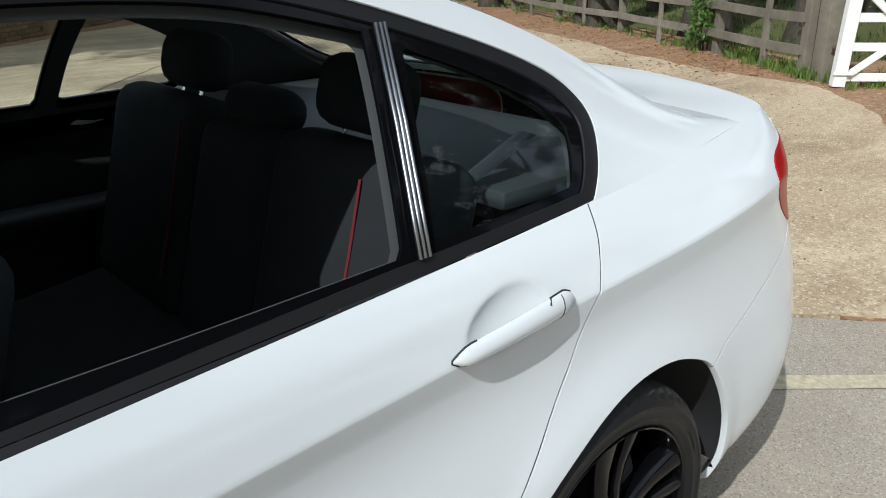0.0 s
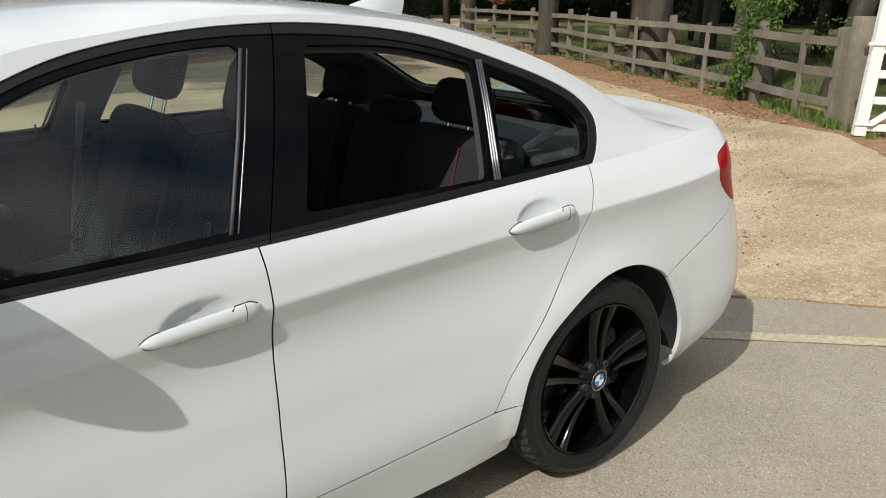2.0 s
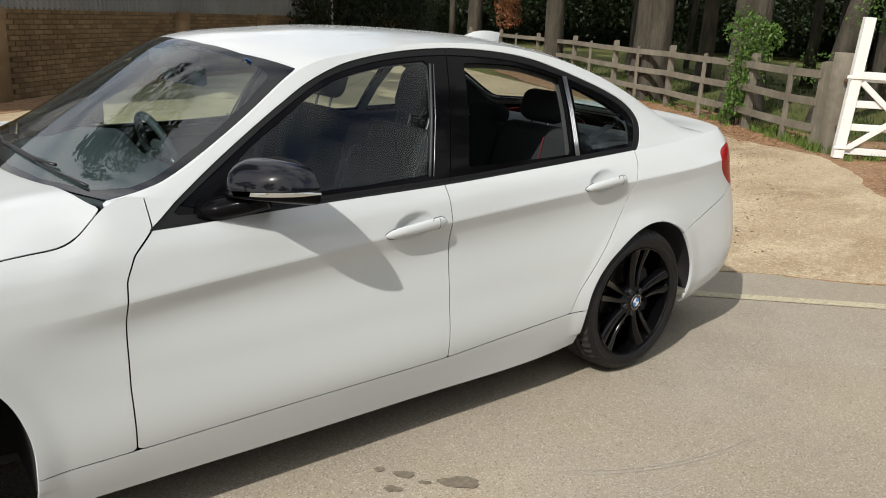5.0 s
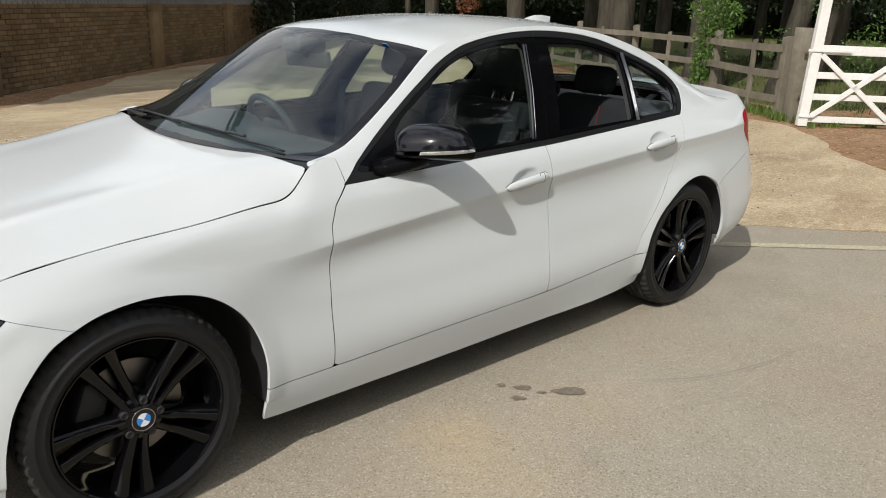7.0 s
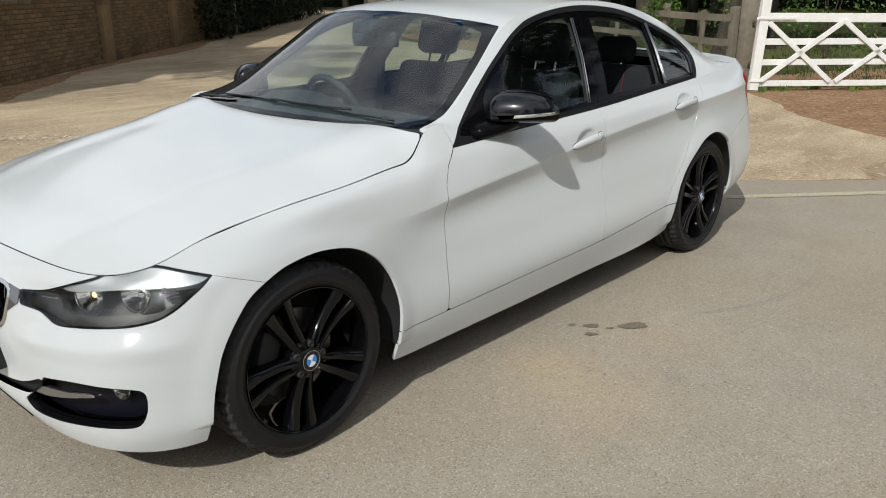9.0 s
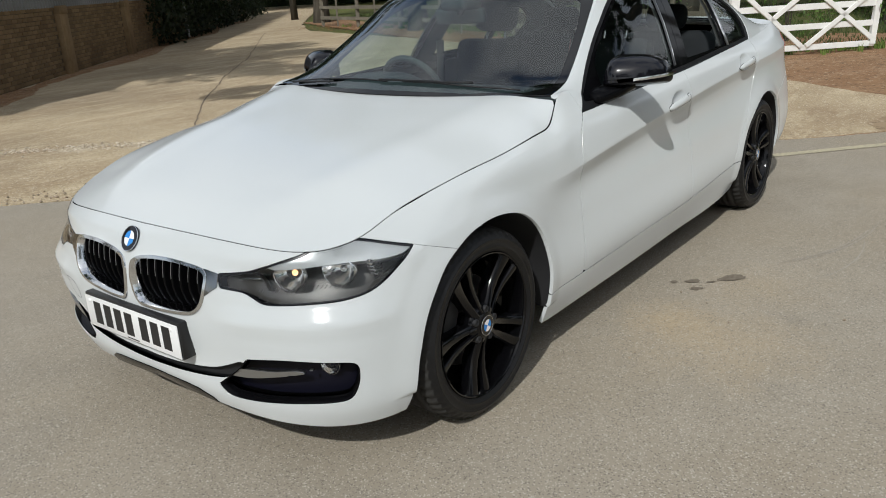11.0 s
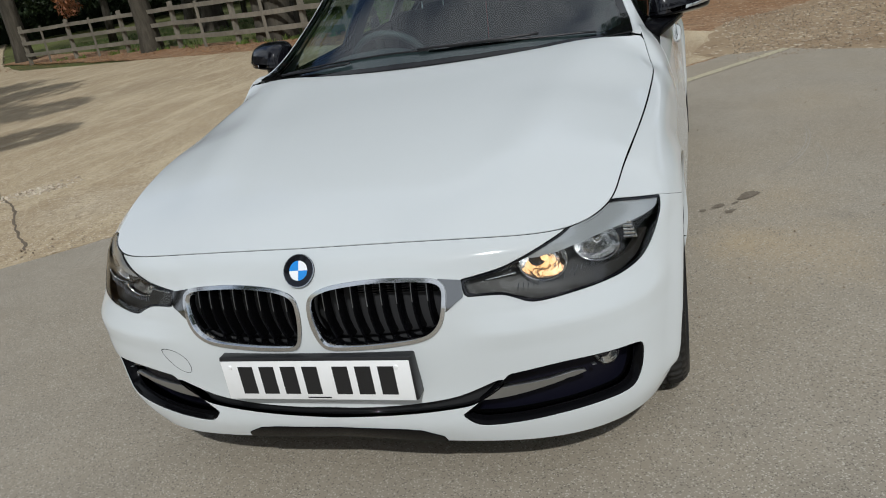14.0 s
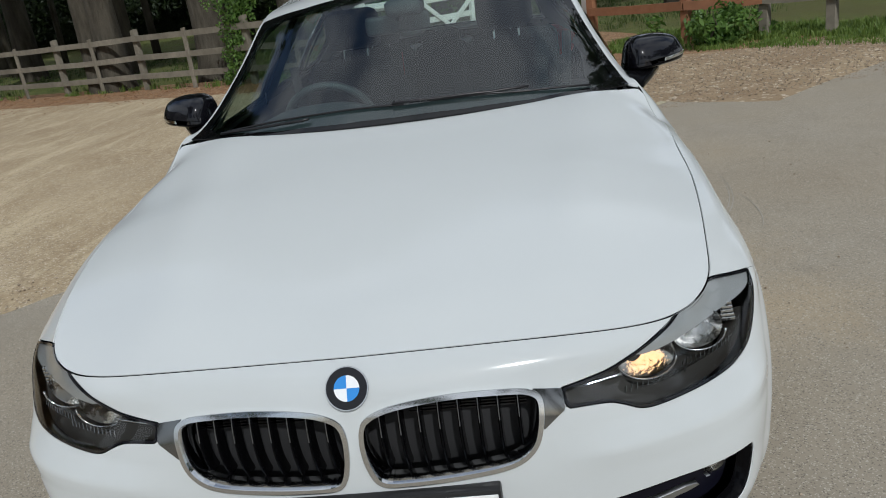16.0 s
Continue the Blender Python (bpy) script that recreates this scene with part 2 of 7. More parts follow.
class Sheet:
    """A surface: points, normals and faces. Panels are cut from it along smooth lines."""

    def __init__(self, p, n, f):
        self.p, self.n, self.f = p, n, f

    @staticmethod
    def grid(g, flip=False):
        du, dv = np.gradient(g, axis=0), np.gradient(g, axis=1)
        n = np.cross(du, dv)
        n /= np.maximum(np.linalg.norm(n, axis=2, keepdims=True), 1e-9)
        if flip:
            n = -n
        a, b = g.shape[:2]
        ix = np.arange(a * b).reshape(a, b)
        f = np.stack([ix[:-1, :-1], ix[1:, :-1], ix[1:, 1:], ix[:-1, 1:]], -1).reshape(-1, 4)
        f = f[:, ::-1] if flip else f
        return Sheet(g.reshape(-1, 3), n.reshape(-1, 3), [tuple(q) for q in f.tolist()])

    def cut(self, d):
        """What lies where d is positive."""
        p, n, keep, cache, faces = [*self.p], [*self.n], d >= 0, {}, []
        kl = keep.tolist()

        def cross(a, b):
            key = (a, b) if a < b else (b, a)
            if key not in cache:
                s = d[a] / (d[a] - d[b])
                p.append(self.p[a] + s * (self.p[b] - self.p[a]))
                m = self.n[a] + s * (self.n[b] - self.n[a])
                n.append(m / max(np.linalg.norm(m), 1e-9))
                cache[key] = len(p) - 1
            return cache[key]

        for f in self.f:
            k = [kl[i] for i in f]
            if all(k):
                faces.append(f)
            elif any(k):
                g = []
                for i, a in enumerate(f):
                    b = f[(i + 1) % len(f)]
                    if kl[a]:
                        g.append(a)
                    if kl[a] != kl[b]:
                        g.append(cross(a, b))
                if len(g) > 2:
                    faces.append(tuple(g))
        used = sorted({i for f in faces for i in f})
        at = {o: i for i, o in enumerate(used)}
        if not used:
            return Sheet(np.zeros((0, 3)), np.zeros((0, 3)), [])
        return Sheet(np.array([p[i] for i in used]), np.array([n[i] for i in used]), [tuple(at[i] for i in f) for f in faces])

    def inside(self, poly, axes, grow=0.0, where=None):
        """The piece within an outline drawn in the plane of the two axes."""
        d = loop_distance(flat(self.p, axes), poly) + grow
        return self.cut(d if where is None else np.where(where(self.p), d, -1.0))

    def outside(self, poly, axes, grow=0.0, where=None):
        d = -loop_distance(flat(self.p, axes), poly) - grow
        return self.cut(d if where is None else np.where(where(self.p), d, 1.0))

    def raised(self, h):
        return Sheet(self.p + self.n * h, self.n, self.f)

    def mirrored(self):
        s = np.array((1, -1, 1))
        return Sheet(self.p * s, self.n * s, [f[::-1] for f in self.f])

    def plus(self, o):
        k = len(self.p)
        return Sheet(np.vstack((self.p, o.p)), np.vstack((self.n, o.n)), self.f + [tuple(i + k for i in f) for f in o.f])


def flat(p, axes):
    """Points seen along a direction: axes are two letters, or a row of weights for x and y beside z."""
    if isinstance(axes, str):
        return p[:, ["xyz".index(a) for a in axes]]
    return np.stack((p[:, 0] * axes[0] + p[:, 1] * axes[1], p[:, 2]), 1)


def panel(name, sheet, mat, parent, label="", lip=0.012, skip=None):
    """Links a sheet as a panel whose edges turn inwards by lip."""
    p, n, faces = [*sheet.p], [*sheet.n], list(sheet.f)
    if lip:
        count = {}
        for f in sheet.f:
            for a, b in zip(f, f[1:] + f[:1]):
                count[(a, b)] = 1
        rim = {}
        for a, b in count:
            if (b, a) in count:
                continue
            if skip is not None and skip(sheet.p[a]) and skip(sheet.p[b]):
                continue
            e = sheet.p[b] - sheet.p[a]
            o = np.cross(e, sheet.n[a])
            o = o / max(np.linalg.norm(o), 1e-9)
            ids = []
            for v in (a, b):
                top = (sheet.n[v] * 0.6 + o)
                top /= np.linalg.norm(top)
                for h, nn in ((0.0, top), (lip(sheet.p[v]) if callable(lip) else lip, o)):
                    p.append(sheet.p[v] - sheet.n[v] * h)
                    n.append(nn)
                    ids.append(len(p) - 1)
            faces.append((ids[2], ids[0], ids[1], ids[3]))
    me = bpy.data.meshes.new(name)
    me.from_pydata([tuple(v) for v in p], [], faces)
    me.polygons.foreach_set("use_smooth", [True] * len(faces))
    me.update()
    me.normals_split_custom_set_from_vertices([tuple(v) for v in n])
    return link_mesh(name, me, mat, parent, label)

# ---- the car: master surfaces, x from the front axle to the rear, y across, z up ----
KNOTS = [-1.34, -1.0, -0.70, -0.50, -0.34, 0.0, 0.25, 0.46, 0.56, 0.625, 0.70, 0.85, 1.2, 1.74, 2.4, 2.81, 3.2, 3.45, 3.72, 4.12, 4.43]
SIDE_X = [0.0, 0.25, 0.46, 0.56, 0.625, 0.70, 0.85, 1.2, 1.74, 2.4, 2.81, 3.2]


def hood_z(x, y):
    """Height of the bonnet with its two raised ridges."""
    c = pick([(-0.70, 0.700), (-0.62, 0.732), (-0.5, 0.778), (-0.35, 0.820), (-0.2, 0.853), (0.0, 0.890), (0.2, 0.921), (0.4, 0.949), (0.58, 0.974), (0.66, 0.980), (0.75, 0.990)], x)
    e = pick([(-0.70, 0.62), (-0.55, 0.672), (-0.444, 0.714), (-0.35, 0.748), (-0.264, 0.776), (-0.1, 0.808), (0.026, 0.827), (0.247, 0.848), (0.462, 0.873), (0.563, 0.899), (0.624, 0.957), (0.66, 0.972), (0.75, 0.982)], x)
    w = pick([(-0.7, 0.69), (-0.444, 0.724), (-0.264, 0.765), (0.026, 0.800), (0.247, 0.812), (0.462, 0.816), (0.563, 0.800), (0.624, 0.782), (0.66, 0.772), (0.75, 0.765)], x)
    r = np.clip(np.abs(y) / w, 0, 1.3)
    rear = np.clip((x - 0.15) / 0.4, 0, 1)
    ridge_y = pick([(-0.7, 0.40), (-0.3, 0.47), (0.2, 0.55), (0.75, 0.62)], x)
    ridge = (0.009 - 0.005 * rear ** 2) * np.clip((x + 0.62) / 0.35, 0, 1) * np.exp(-((np.abs(y) - ridge_y) / 0.085) ** 2)
    return c + (e - c) * r ** (2.6 + 1.2 * np.clip((x + 0.35) / 0.4, 0, 1) + 7.0 * rear ** 2) + ridge * np.clip((1.02 - r) / 0.14, 0, 1)


def deck_z(x, y):
    """Height of the boot lid with its lip."""
    c = pick([(3.1, 1.075), (3.3, 1.060), (3.45, 1.046), (3.6, 1.041), (3.72, 1.053), (3.80, 1.050)], x)
    e = pick([(3.1, 1.002), (3.3, 1.006), (3.45, 1.018), (3.6, 1.031), (3.72, 1.040), (3.80, 1.040)], x)
    return c + (e - c) * np.clip(np.abs(y) / 0.68, 0, 1.2) ** 2.4


def feature(front, side, rear):
    """A body line: five points round the nose, (y, z) at each side station, four points round the tail."""
    pts = [*front, *[(x, y, z) for x, (y, z) in zip(SIDE_X, side)], *rear]
    return np.array(pts, float)


def on_hood(x, y):
    return (x, y, float(hood_z(np.array([x]), np.array([y]))[0]))


LINES = [
    feature([(-0.655, 0, 0.190), (-0.650, -0.34, 0.178), (-0.580, -0.615, 0.163), (-0.468, -0.757, 0.163), (-0.34, -0.822, 0.175)],
            [(-0.830, 0.20), (-0.8380, 0.1800), (-0.8440, 0.1660), (-0.8450, 0.1660), (-0.8455, 0.1660), (-0.8460, 0.1660), (-0.8470, 0.1660), (-0.849, 0.166), (-0.852, 0.170), (-0.851, 0.184), (-0.838, 0.225), (-0.832, 0.225)],
            [(3.45, -0.800, 0.245), (3.66, -0.69, 0.275), (3.79, -0.3, 0.29), (3.81, 0, 0.29)]),
    feature([(-0.695, 0, 0.255), (-0.682, -0.345, 0.245), (-0.606, -0.636, 0.234), (-0.495, -0.782, 0.235), (-0.345, -0.856, 0.245)],
            [(-0.873, 0.25), (-0.8701, 0.2511), (-0.8725, 0.2522), (-0.8729, 0.2522), (-0.8729, 0.2521), (-0.8730, 0.2519), (-0.8734, 0.2514), (-0.875, 0.25), (-0.876, 0.25), (-0.874, 0.26), (-0.878, 0.28), (-0.864, 0.30)],
            [(3.45, -0.845, 0.31), (3.70, -0.74, 0.34), (3.85, -0.3, 0.35), (3.87, 0, 0.35)]),
    feature([(-0.700, 0, 0.345), (-0.685, -0.348, 0.345), (-0.616, -0.645, 0.345), (-0.508, -0.792, 0.350), (-0.35, -0.868, 0.355)],
            [(-0.890, 0.36), (-0.8850, 0.3478), (-0.8869, 0.3381), (-0.8887, 0.3364), (-0.8900, 0.3360), (-0.8914, 0.3360), (-0.8938, 0.3367), (-0.898, 0.34), (-0.900, 0.345), (-0.892, 0.36), (-0.896, 0.38), (-0.876, 0.40)],
            [(3.45, -0.864, 0.41), (3.72, -0.76, 0.42), (3.875, -0.3, 0.43), (3.895, 0, 0.43)]),
    feature([(-0.716, 0, 0.490), (-0.700, -0.348, 0.490), (-0.624, -0.648, 0.485), (-0.508, -0.797, 0.485), (-0.35, -0.868, 0.50)],
            [(-0.897, 0.55), (-0.8876, 0.5476), (-0.8819, 0.5387), (-0.8811, 0.5387), (-0.8809, 0.5394), (-0.8810, 0.5402), (-0.8816, 0.5405), (-0.884, 0.54), (-0.885, 0.55), (-0.884, 0.57), (-0.903, 0.60), (-0.881, 0.60)],
            [(3.45, -0.858, 0.60), (3.715, -0.75, 0.60), (3.865, -0.3, 0.60), (3.885, 0, 0.60)]),
    feature([(-0.712, 0, 0.600), (-0.688, -0.348, 0.590), (-0.590, -0.648, 0.575), (-0.470, -0.787, 0.585), (-0.34, -0.856, 0.61)],
            [(-0.886, 0.675), (-0.8847, 0.6691), (-0.8800, 0.6597), (-0.8758, 0.6634), (-0.8731, 0.6678), (-0.8703, 0.6736), (-0.8671, 0.6858), (-0.866, 0.715), (-0.8645, 0.757), (-0.8645, 0.800), (-0.875, 0.822), (-0.859, 0.840)],
            [(3.45, -0.822, 0.858), (3.68, -0.70, 0.858), (3.81, -0.3, 0.845), (3.825, 0, 0.845)]),
    feature([(-0.697, 0, 0.660), (-0.668, -0.345, 0.650), (-0.555, -0.640, 0.640), (-0.435, -0.775, 0.650), (-0.335, -0.843, 0.668)],
            [(-0.868, 0.735), (-0.8747, 0.7255), (-0.8829, 0.7154), (-0.8849, 0.7214), (-0.8857, 0.7275), (-0.8861, 0.7350), (-0.8856, 0.7484), (-0.882, 0.775), (-0.879, 0.815), (-0.877, 0.855), (-0.881, 0.878), (-0.862, 0.893)],
            [(3.45, -0.820, 0.903), (3.665, -0.70, 0.905), (3.80, -0.3, 0.905), (3.815, 0, 0.905)]),
    feature([(-0.674, 0, 0.702), (-0.650, -0.340, 0.692), (-0.548, -0.630, 0.680), (-0.414, -0.757, 0.690), (-0.325, -0.808, 0.711)],
            [(-0.838, 0.797), (-0.8413, 0.8324), (-0.8439, 0.8503), (-0.8457, 0.8592), (-0.8469, 0.8644), (-0.8484, 0.8691), (-0.8511, 0.8736), (-0.855, 0.875), (-0.853, 0.898), (-0.847, 0.925), (-0.838, 0.942), (-0.818, 0.950)],
            [(3.45, -0.785, 0.957), (3.648, -0.690, 0.965), (3.775, -0.3, 0.975), (3.80, 0, 0.975)]),
    feature([on_hood(-0.633, 0), on_hood(-0.618, -0.31), on_hood(-0.538, -0.622), on_hood(-0.424, -0.728), on_hood(-0.33, -0.752)],
            [(-0.797, 0.823), (-0.812, 0.848), (-0.816, 0.873), (-0.800, 0.898), (-0.782, 0.957), (-0.768, 0.982), (-0.788, 0.950), (-0.818, 0.925), (-0.820, 0.944), (-0.808, 0.966), (-0.792, 0.982), (-0.752, 1.000)],
            [(3.45, -0.722, 1.020), (3.60, -0.664, 1.031), (3.708, -0.3, 1.051), (3.728, 0, 1.053)]),
]


def body_rows(t):
    rows = np.stack([spline(KNOTS, L, t) for L in LINES], 1)
    blend = np.clip((-0.2 - t) / 0.12, 0, 1)
    rows[:, -1, 2] += blend * (hood_z(rows[:, -1, 0], rows[:, -1, 1]) - rows[:, -1, 2])
    return rows


def across(rows, n, crease=None):
    """Smooth curves across the body lines, n steps between two lines."""
    d = np.linalg.norm(np.diff(rows, axis=1), axis=2)
    k = rows.shape[1]
    tang = np.zeros_like(rows)
    s = np.diff(rows, axis=1) / d[:, :, None]
    w0, w1 = d[:, 1:, None], d[:, :-1, None]
    tang[:, 1:-1] = (s[:, :-1] * w0 + s[:, 1:] * w1) / (w0 + w1)
    tang[:, 0], tang[:, -1] = 1.5 * s[:, 0] - 0.5 * tang[:, 1], 1.5 * s[:, -1] - 0.5 * tang[:, -2]
    low, high = tang.copy(), tang.copy()
    if crease is not None:
        low[:, 5] += crease[:, None] * (s[:, 4] - tang[:, 5])
        high[:, 5] += crease[:, None] * (s[:, 5] - tang[:, 5])
    out = []
    for i in range(k - 1):
        h = d[:, i, None]
        for u in np.arange(n) / n:
            out.append((2 * u ** 3 - 3 * u ** 2 + 1) * rows[:, i] + (u ** 3 - 2 * u ** 2 + u) * h * high[:, i] + (3 * u ** 2 - 2 * u ** 3) * rows[:, i + 1] + (u ** 3 - u ** 2) * h * low[:, i + 1])
    out.append(rows[:, -1])
    return np.stack(out, 1)


T_BODY = np.concatenate((np.arange(-1.34, -0.30, 0.010), np.arange(-0.30, 1.4, 0.014), np.arange(1.4, 2.75, 0.008), np.arange(2.75, 3.5, 0.014), np.linspace(3.5, 4.43, 70)))
skin = across(body_rows(T_BODY), 11, 0.85 * np.clip((T_BODY - 0.35) / 0.35, 0, 1) * np.clip((3.6 - T_BODY) / 0.3, 0, 1))
HANDLES = [(1.462, 1.716, 0.800, 0.822), (2.413, 2.661, 0.866, 0.886)]
for x0, x1, z0, z1 in HANDLES:  # finger cups behind the handles
    ex, ez = (skin[..., 0] - (x0 + x1) / 2 + 0.004) / 0.086, (skin[..., 2] - (z0 + z1) / 2 - 0.010) / 0.041
    ez = ez - ex * 0.25
    k = np.clip(1 - ex ** 2 - ez ** 2, 0, 1)
    skin[..., 1] += np.where(skin[..., 0] < 3, 0.018 * k ** 0.9, 0)
for cx, cz in ((0.02, 0.315), (2.85, 0.305)):  # flared lips round the wheel arches
    k = np.clip((np.hypot(skin[..., 0] - cx, skin[..., 2] - cz) - 0.375) / 0.085, 0, 1)
    skin[..., 1] -= np.where((skin[..., 2] > 0.24) & (skin[..., 1] < -0.7), 0.009 * (1 - k * k * (3 - 2 * k)), 0)
# character line below the lamps
fade = np.clip((-0.37 - skin[..., 0]) / 0.12, 0, 1) * np.clip((np.abs(skin[..., 1]) - 0.36) / 0.12, 0, 1)
tent = np.clip(1 - np.abs(skin[..., 2] - 0.492 - 0.03 * np.abs(skin[..., 1])) / 0.048, 0, 1) * fade * 0.013
skin[..., 0] -= tent * 0.85
skin[..., 1] -= tent * 0.5
BODY = Sheet.grid(skin)


def belt(x):
    return spline(KNOTS, LINES[-1], x)


# roof edge: lower corner of the windscreen, up the pillar, along the roof, down to the boot
EDGE = [(0.66, -0.755, 0.975), (0.80, -0.737, 1.003), (0.98, -0.690, 1.095), (1.15, -0.644, 1.204), (1.30, -0.609, 1.302), (1.50, -0.580, 1.351), (1.75, -0.558, 1.385), (2.0, -0.547, 1.395),
        (2.25, -0.547, 1.385), (2.5, -0.555, 1.348), (2.7, -0.565, 1.298), (2.95, -0.590, 1.205), (3.15, -0.625, 1.105), (3.30, -0.664, 1.040), (3.43, -0.693, 1.018)]


def roof_edge(x):
    e = np.array(EDGE)
    return np.stack((x, *[spline(e[:, 0], e[:, k], x) for k in (1, 2)]), 1)


X_GREEN = np.concatenate((np.arange(0.66, 2.4, 0.014), np.arange(2.4, 3.43, 0.012)))
lower, upper = belt(X_GREEN), roof_edge(X_GREEN)
lower[:, 0] = X_GREEN
v = np.linspace(0, 1, 33)[None, :, None]
bulge = 4 * v * (1 - v) * 0.016 * np.minimum(1, (upper[:, 2] - lower[:, 2]) / 0.3)[:, None, None] * np.array((0, -1, 0.4))
GREEN = Sheet.grid(lower[:, None] * (1 - v) + upper[:, None] * v + bulge)

# crown from the windscreen's foot to the boot: for each rib an edge point and a middle point
RIBS = [(0.66, 0.50, 0.972), (0.80, 0.635, 1.062), (0.98, 0.815, 1.180), (1.15, 0.985, 1.285), (1.30, 1.135, 1.362), (1.50, 1.38, 1.402), (1.75, 1.69, 1.425), (2.0, 1.98, 1.429),
        (2.25, 2.27, 1.420), (2.5, 2.55, 1.393), (2.7, 2.76, 1.350), (2.95, 2.985, 1.247), (3.15, 3.16, 1.146), (3.30, 3.27, 1.086), (3.43, 3.35, 1.058)]
X_ROOF = np.concatenate((np.linspace(0.66, 1.30, 44), np.linspace(1.32, 2.70, 60), np.linspace(2.72, 3.43, 42)))
r = np.array(RIBS)
mid = np.stack((spline(r[:, 0], r[:, 1], X_ROOF), 0 * X_ROOF, spline(r[:, 0], r[:, 2], X_ROOF)), 1)
side_edge = roof_edge(X_ROOF)
fy = np.linspace(1, 0, 40)[None, :, None]
ribs = np.concatenate((mid[:, None, :1] + (side_edge - mid)[:, None, :1] * fy ** 2, side_edge[:, None, 1:2] * fy, mid[:, None, 2:] + (side_edge - mid)[:, None, 2:] * fy ** 2.3), 2)
CROWN = Sheet.grid(ribs)
CROWN.n[np.abs(CROWN.p[:, 1]) < 1e-6, 1] = 0

gx, gy = np.meshgrid(np.arange(-0.72, 0.80, 0.016), -np.linspace(0.83, 0, 56), indexing="ij")
HOOD = Sheet.grid(np.stack((gx, gy, hood_z(gx.ravel(), gy.ravel()).reshape(gx.shape)), 2), flip=False)
gx, gy = np.meshgrid(np.arange(3.05, 3.80, 0.014), -np.linspace(0.76, 0, 46), indexing="ij")
DECK = Sheet.grid(np.stack((gx, gy, deck_z(gx.ravel(), gy.ravel()).reshape(gx.shape)), 2), flip=False)
for s in (HOOD, DECK, BODY):
    s.n[np.abs(s.p[:, 1]) < 1e-6, 1] = 0

# ---- the car: panels ----
car = thing("car", "pearl white four-door saloon car with gloss black wheels", "car")
xz = "xz"
DLO = smooth_loop([(0.728, 0.900), (0.83, 0.966), (0.95, 1.044), (1.07, 1.120), (1.20, 1.202), (1.31, 1.266), (1.43, 1.313), (1.55, 1.341), (1.69, 1.362), (1.83, 1.374), (2.0, 1.378), (2.2, 1.366), (2.36, 1.343), (2.5, 1.306), (2.62, 1.269),
                   (2.75, 1.225), (2.855, 1.178), (2.902, 1.136), (2.908, 1.092), (2.868, 1.03), (2.822, 0.984), (2.376, 0.963), (2.1, 0.950), (1.768, 0.935), (1.289, 0.920), (0.9, 0.905)], 5, sharp=(0, 20))
ARCH_F = smooth_loop([(-0.36, 0.05), (-0.36, 0.28), (-0.345, 0.39), (-0.312, 0.49), (-0.235, 0.598), (-0.162, 0.645), (-0.075, 0.676), (0.05, 0.687), (0.18, 0.664), (0.275, 0.609), (0.349, 0.525), (0.39, 0.412), (0.398, 0.28), (0.396, 0.05)], 5, sharp=(0, 13))
ARCH_R = smooth_loop([(2.466, 0.05), (2.470, 0.26), (2.474, 0.352), (2.494, 0.44), (2.568, 0.539), (2.705, 0.637), (2.82, 0.678), (2.935, 0.678), (3.035, 0.645), (3.10, 0.603), (3.18, 0.495), (3.222, 0.40), (3.230, 0.30), (3.225, 0.05)], 5, sharp=(0, 13))
DOOR_FRONT = [(0.742, 0.905), (0.683, 0.847), (0.655, 0.786), (0.646, 0.676), (0.643, 0.487), (0.650, 0.295)]
DOOR_MID = [(1.739, 0.97), (1.743, 0.85), (1.744, 0.70), (1.741, 0.55), (1.739, 0.318)]
DOOR_REAR = [(2.806, 0.990), (2.760, 0.925), (2.715, 0.853), (2.672, 0.765), (2.591, 0.655), (2.507, 0.545), (2.425, 0.447), (2.376, 0.354)]
SILL_TOP = [(0.650, 0.295), (1.15, 0.308), (1.739, 0.318), (2.1, 0.338), (2.376, 0.354)]
LAMP_AXES, TAIL_AXES = (0.61, -0.80), (0.51, 0.86)
LAMP = smooth_loop([(-0.086, 0.637), (0.004, 0.648), (0.05, 0.661), (0.111, 0.680), (0.170, 0.696), (0.200, 0.708), (0.26, 0.722), (0.322, 0.726), (0.40, 0.710), (0.487, 0.692), (0.468, 0.668), (0.446, 0.648), (0.405, 0.614), (0.36, 0.590), (0.30, 0.577), (0.245, 0.572),
                    (0.16, 0.568), (0.075, 0.565), (0.045, 0.569), (0.02, 0.582), (-0.01, 0.594), (-0.086, 0.600)], 4, sharp=(0, 9, 21))
FOG = smooth_loop([(-0.140, 0.278), (-0.062, 0.344), (-0.025, 0.388), (0.10, 0.404), (0.243, 0.402), (0.304, 0.394), (0.317, 0.374), (0.313, 0.324), (0.291, 0.280), (0.258, 0.266), (0.174, 0.259), (0.089, 0.251), (-0.02, 0.241), (-0.101, 0.243)], 4, sharp=(0, 2))
KIDNEY = smooth_loop([(-0.011, 0.60), (-0.026, 0.634), (-0.08, 0.653), (-0.196, 0.661), (-0.32, 0.652), (-0.355, 0.636), (-0.361, 0.602), (-0.345, 0.54), (-0.30, 0.505), (-0.2, 0.491), (-0.085, 0.486), (-0.036, 0.494), (-0.015, 0.54)], 5)
SLIT = smooth_loop([(0.05, 0.307), (-0.08, 0.308), (-0.22, 0.316), (-0.35, 0.335), (-0.46, 0.376), (-0.46, 0.352), (-0.40, 0.314), (-0.36, 0.301), (-0.226, 0.287), (-0.08, 0.278), (0.05, 0.277)], 4)
TAIL = smooth_loop([(1.195, 0.968), (1.085, 0.945), (1.040, 0.900), (1.068, 0.830), (1.150, 0.768), (1.30, 0.76), (1.60, 0.78), (1.62, 0.92), (1.40, 0.955)], 4, sharp=(0,))


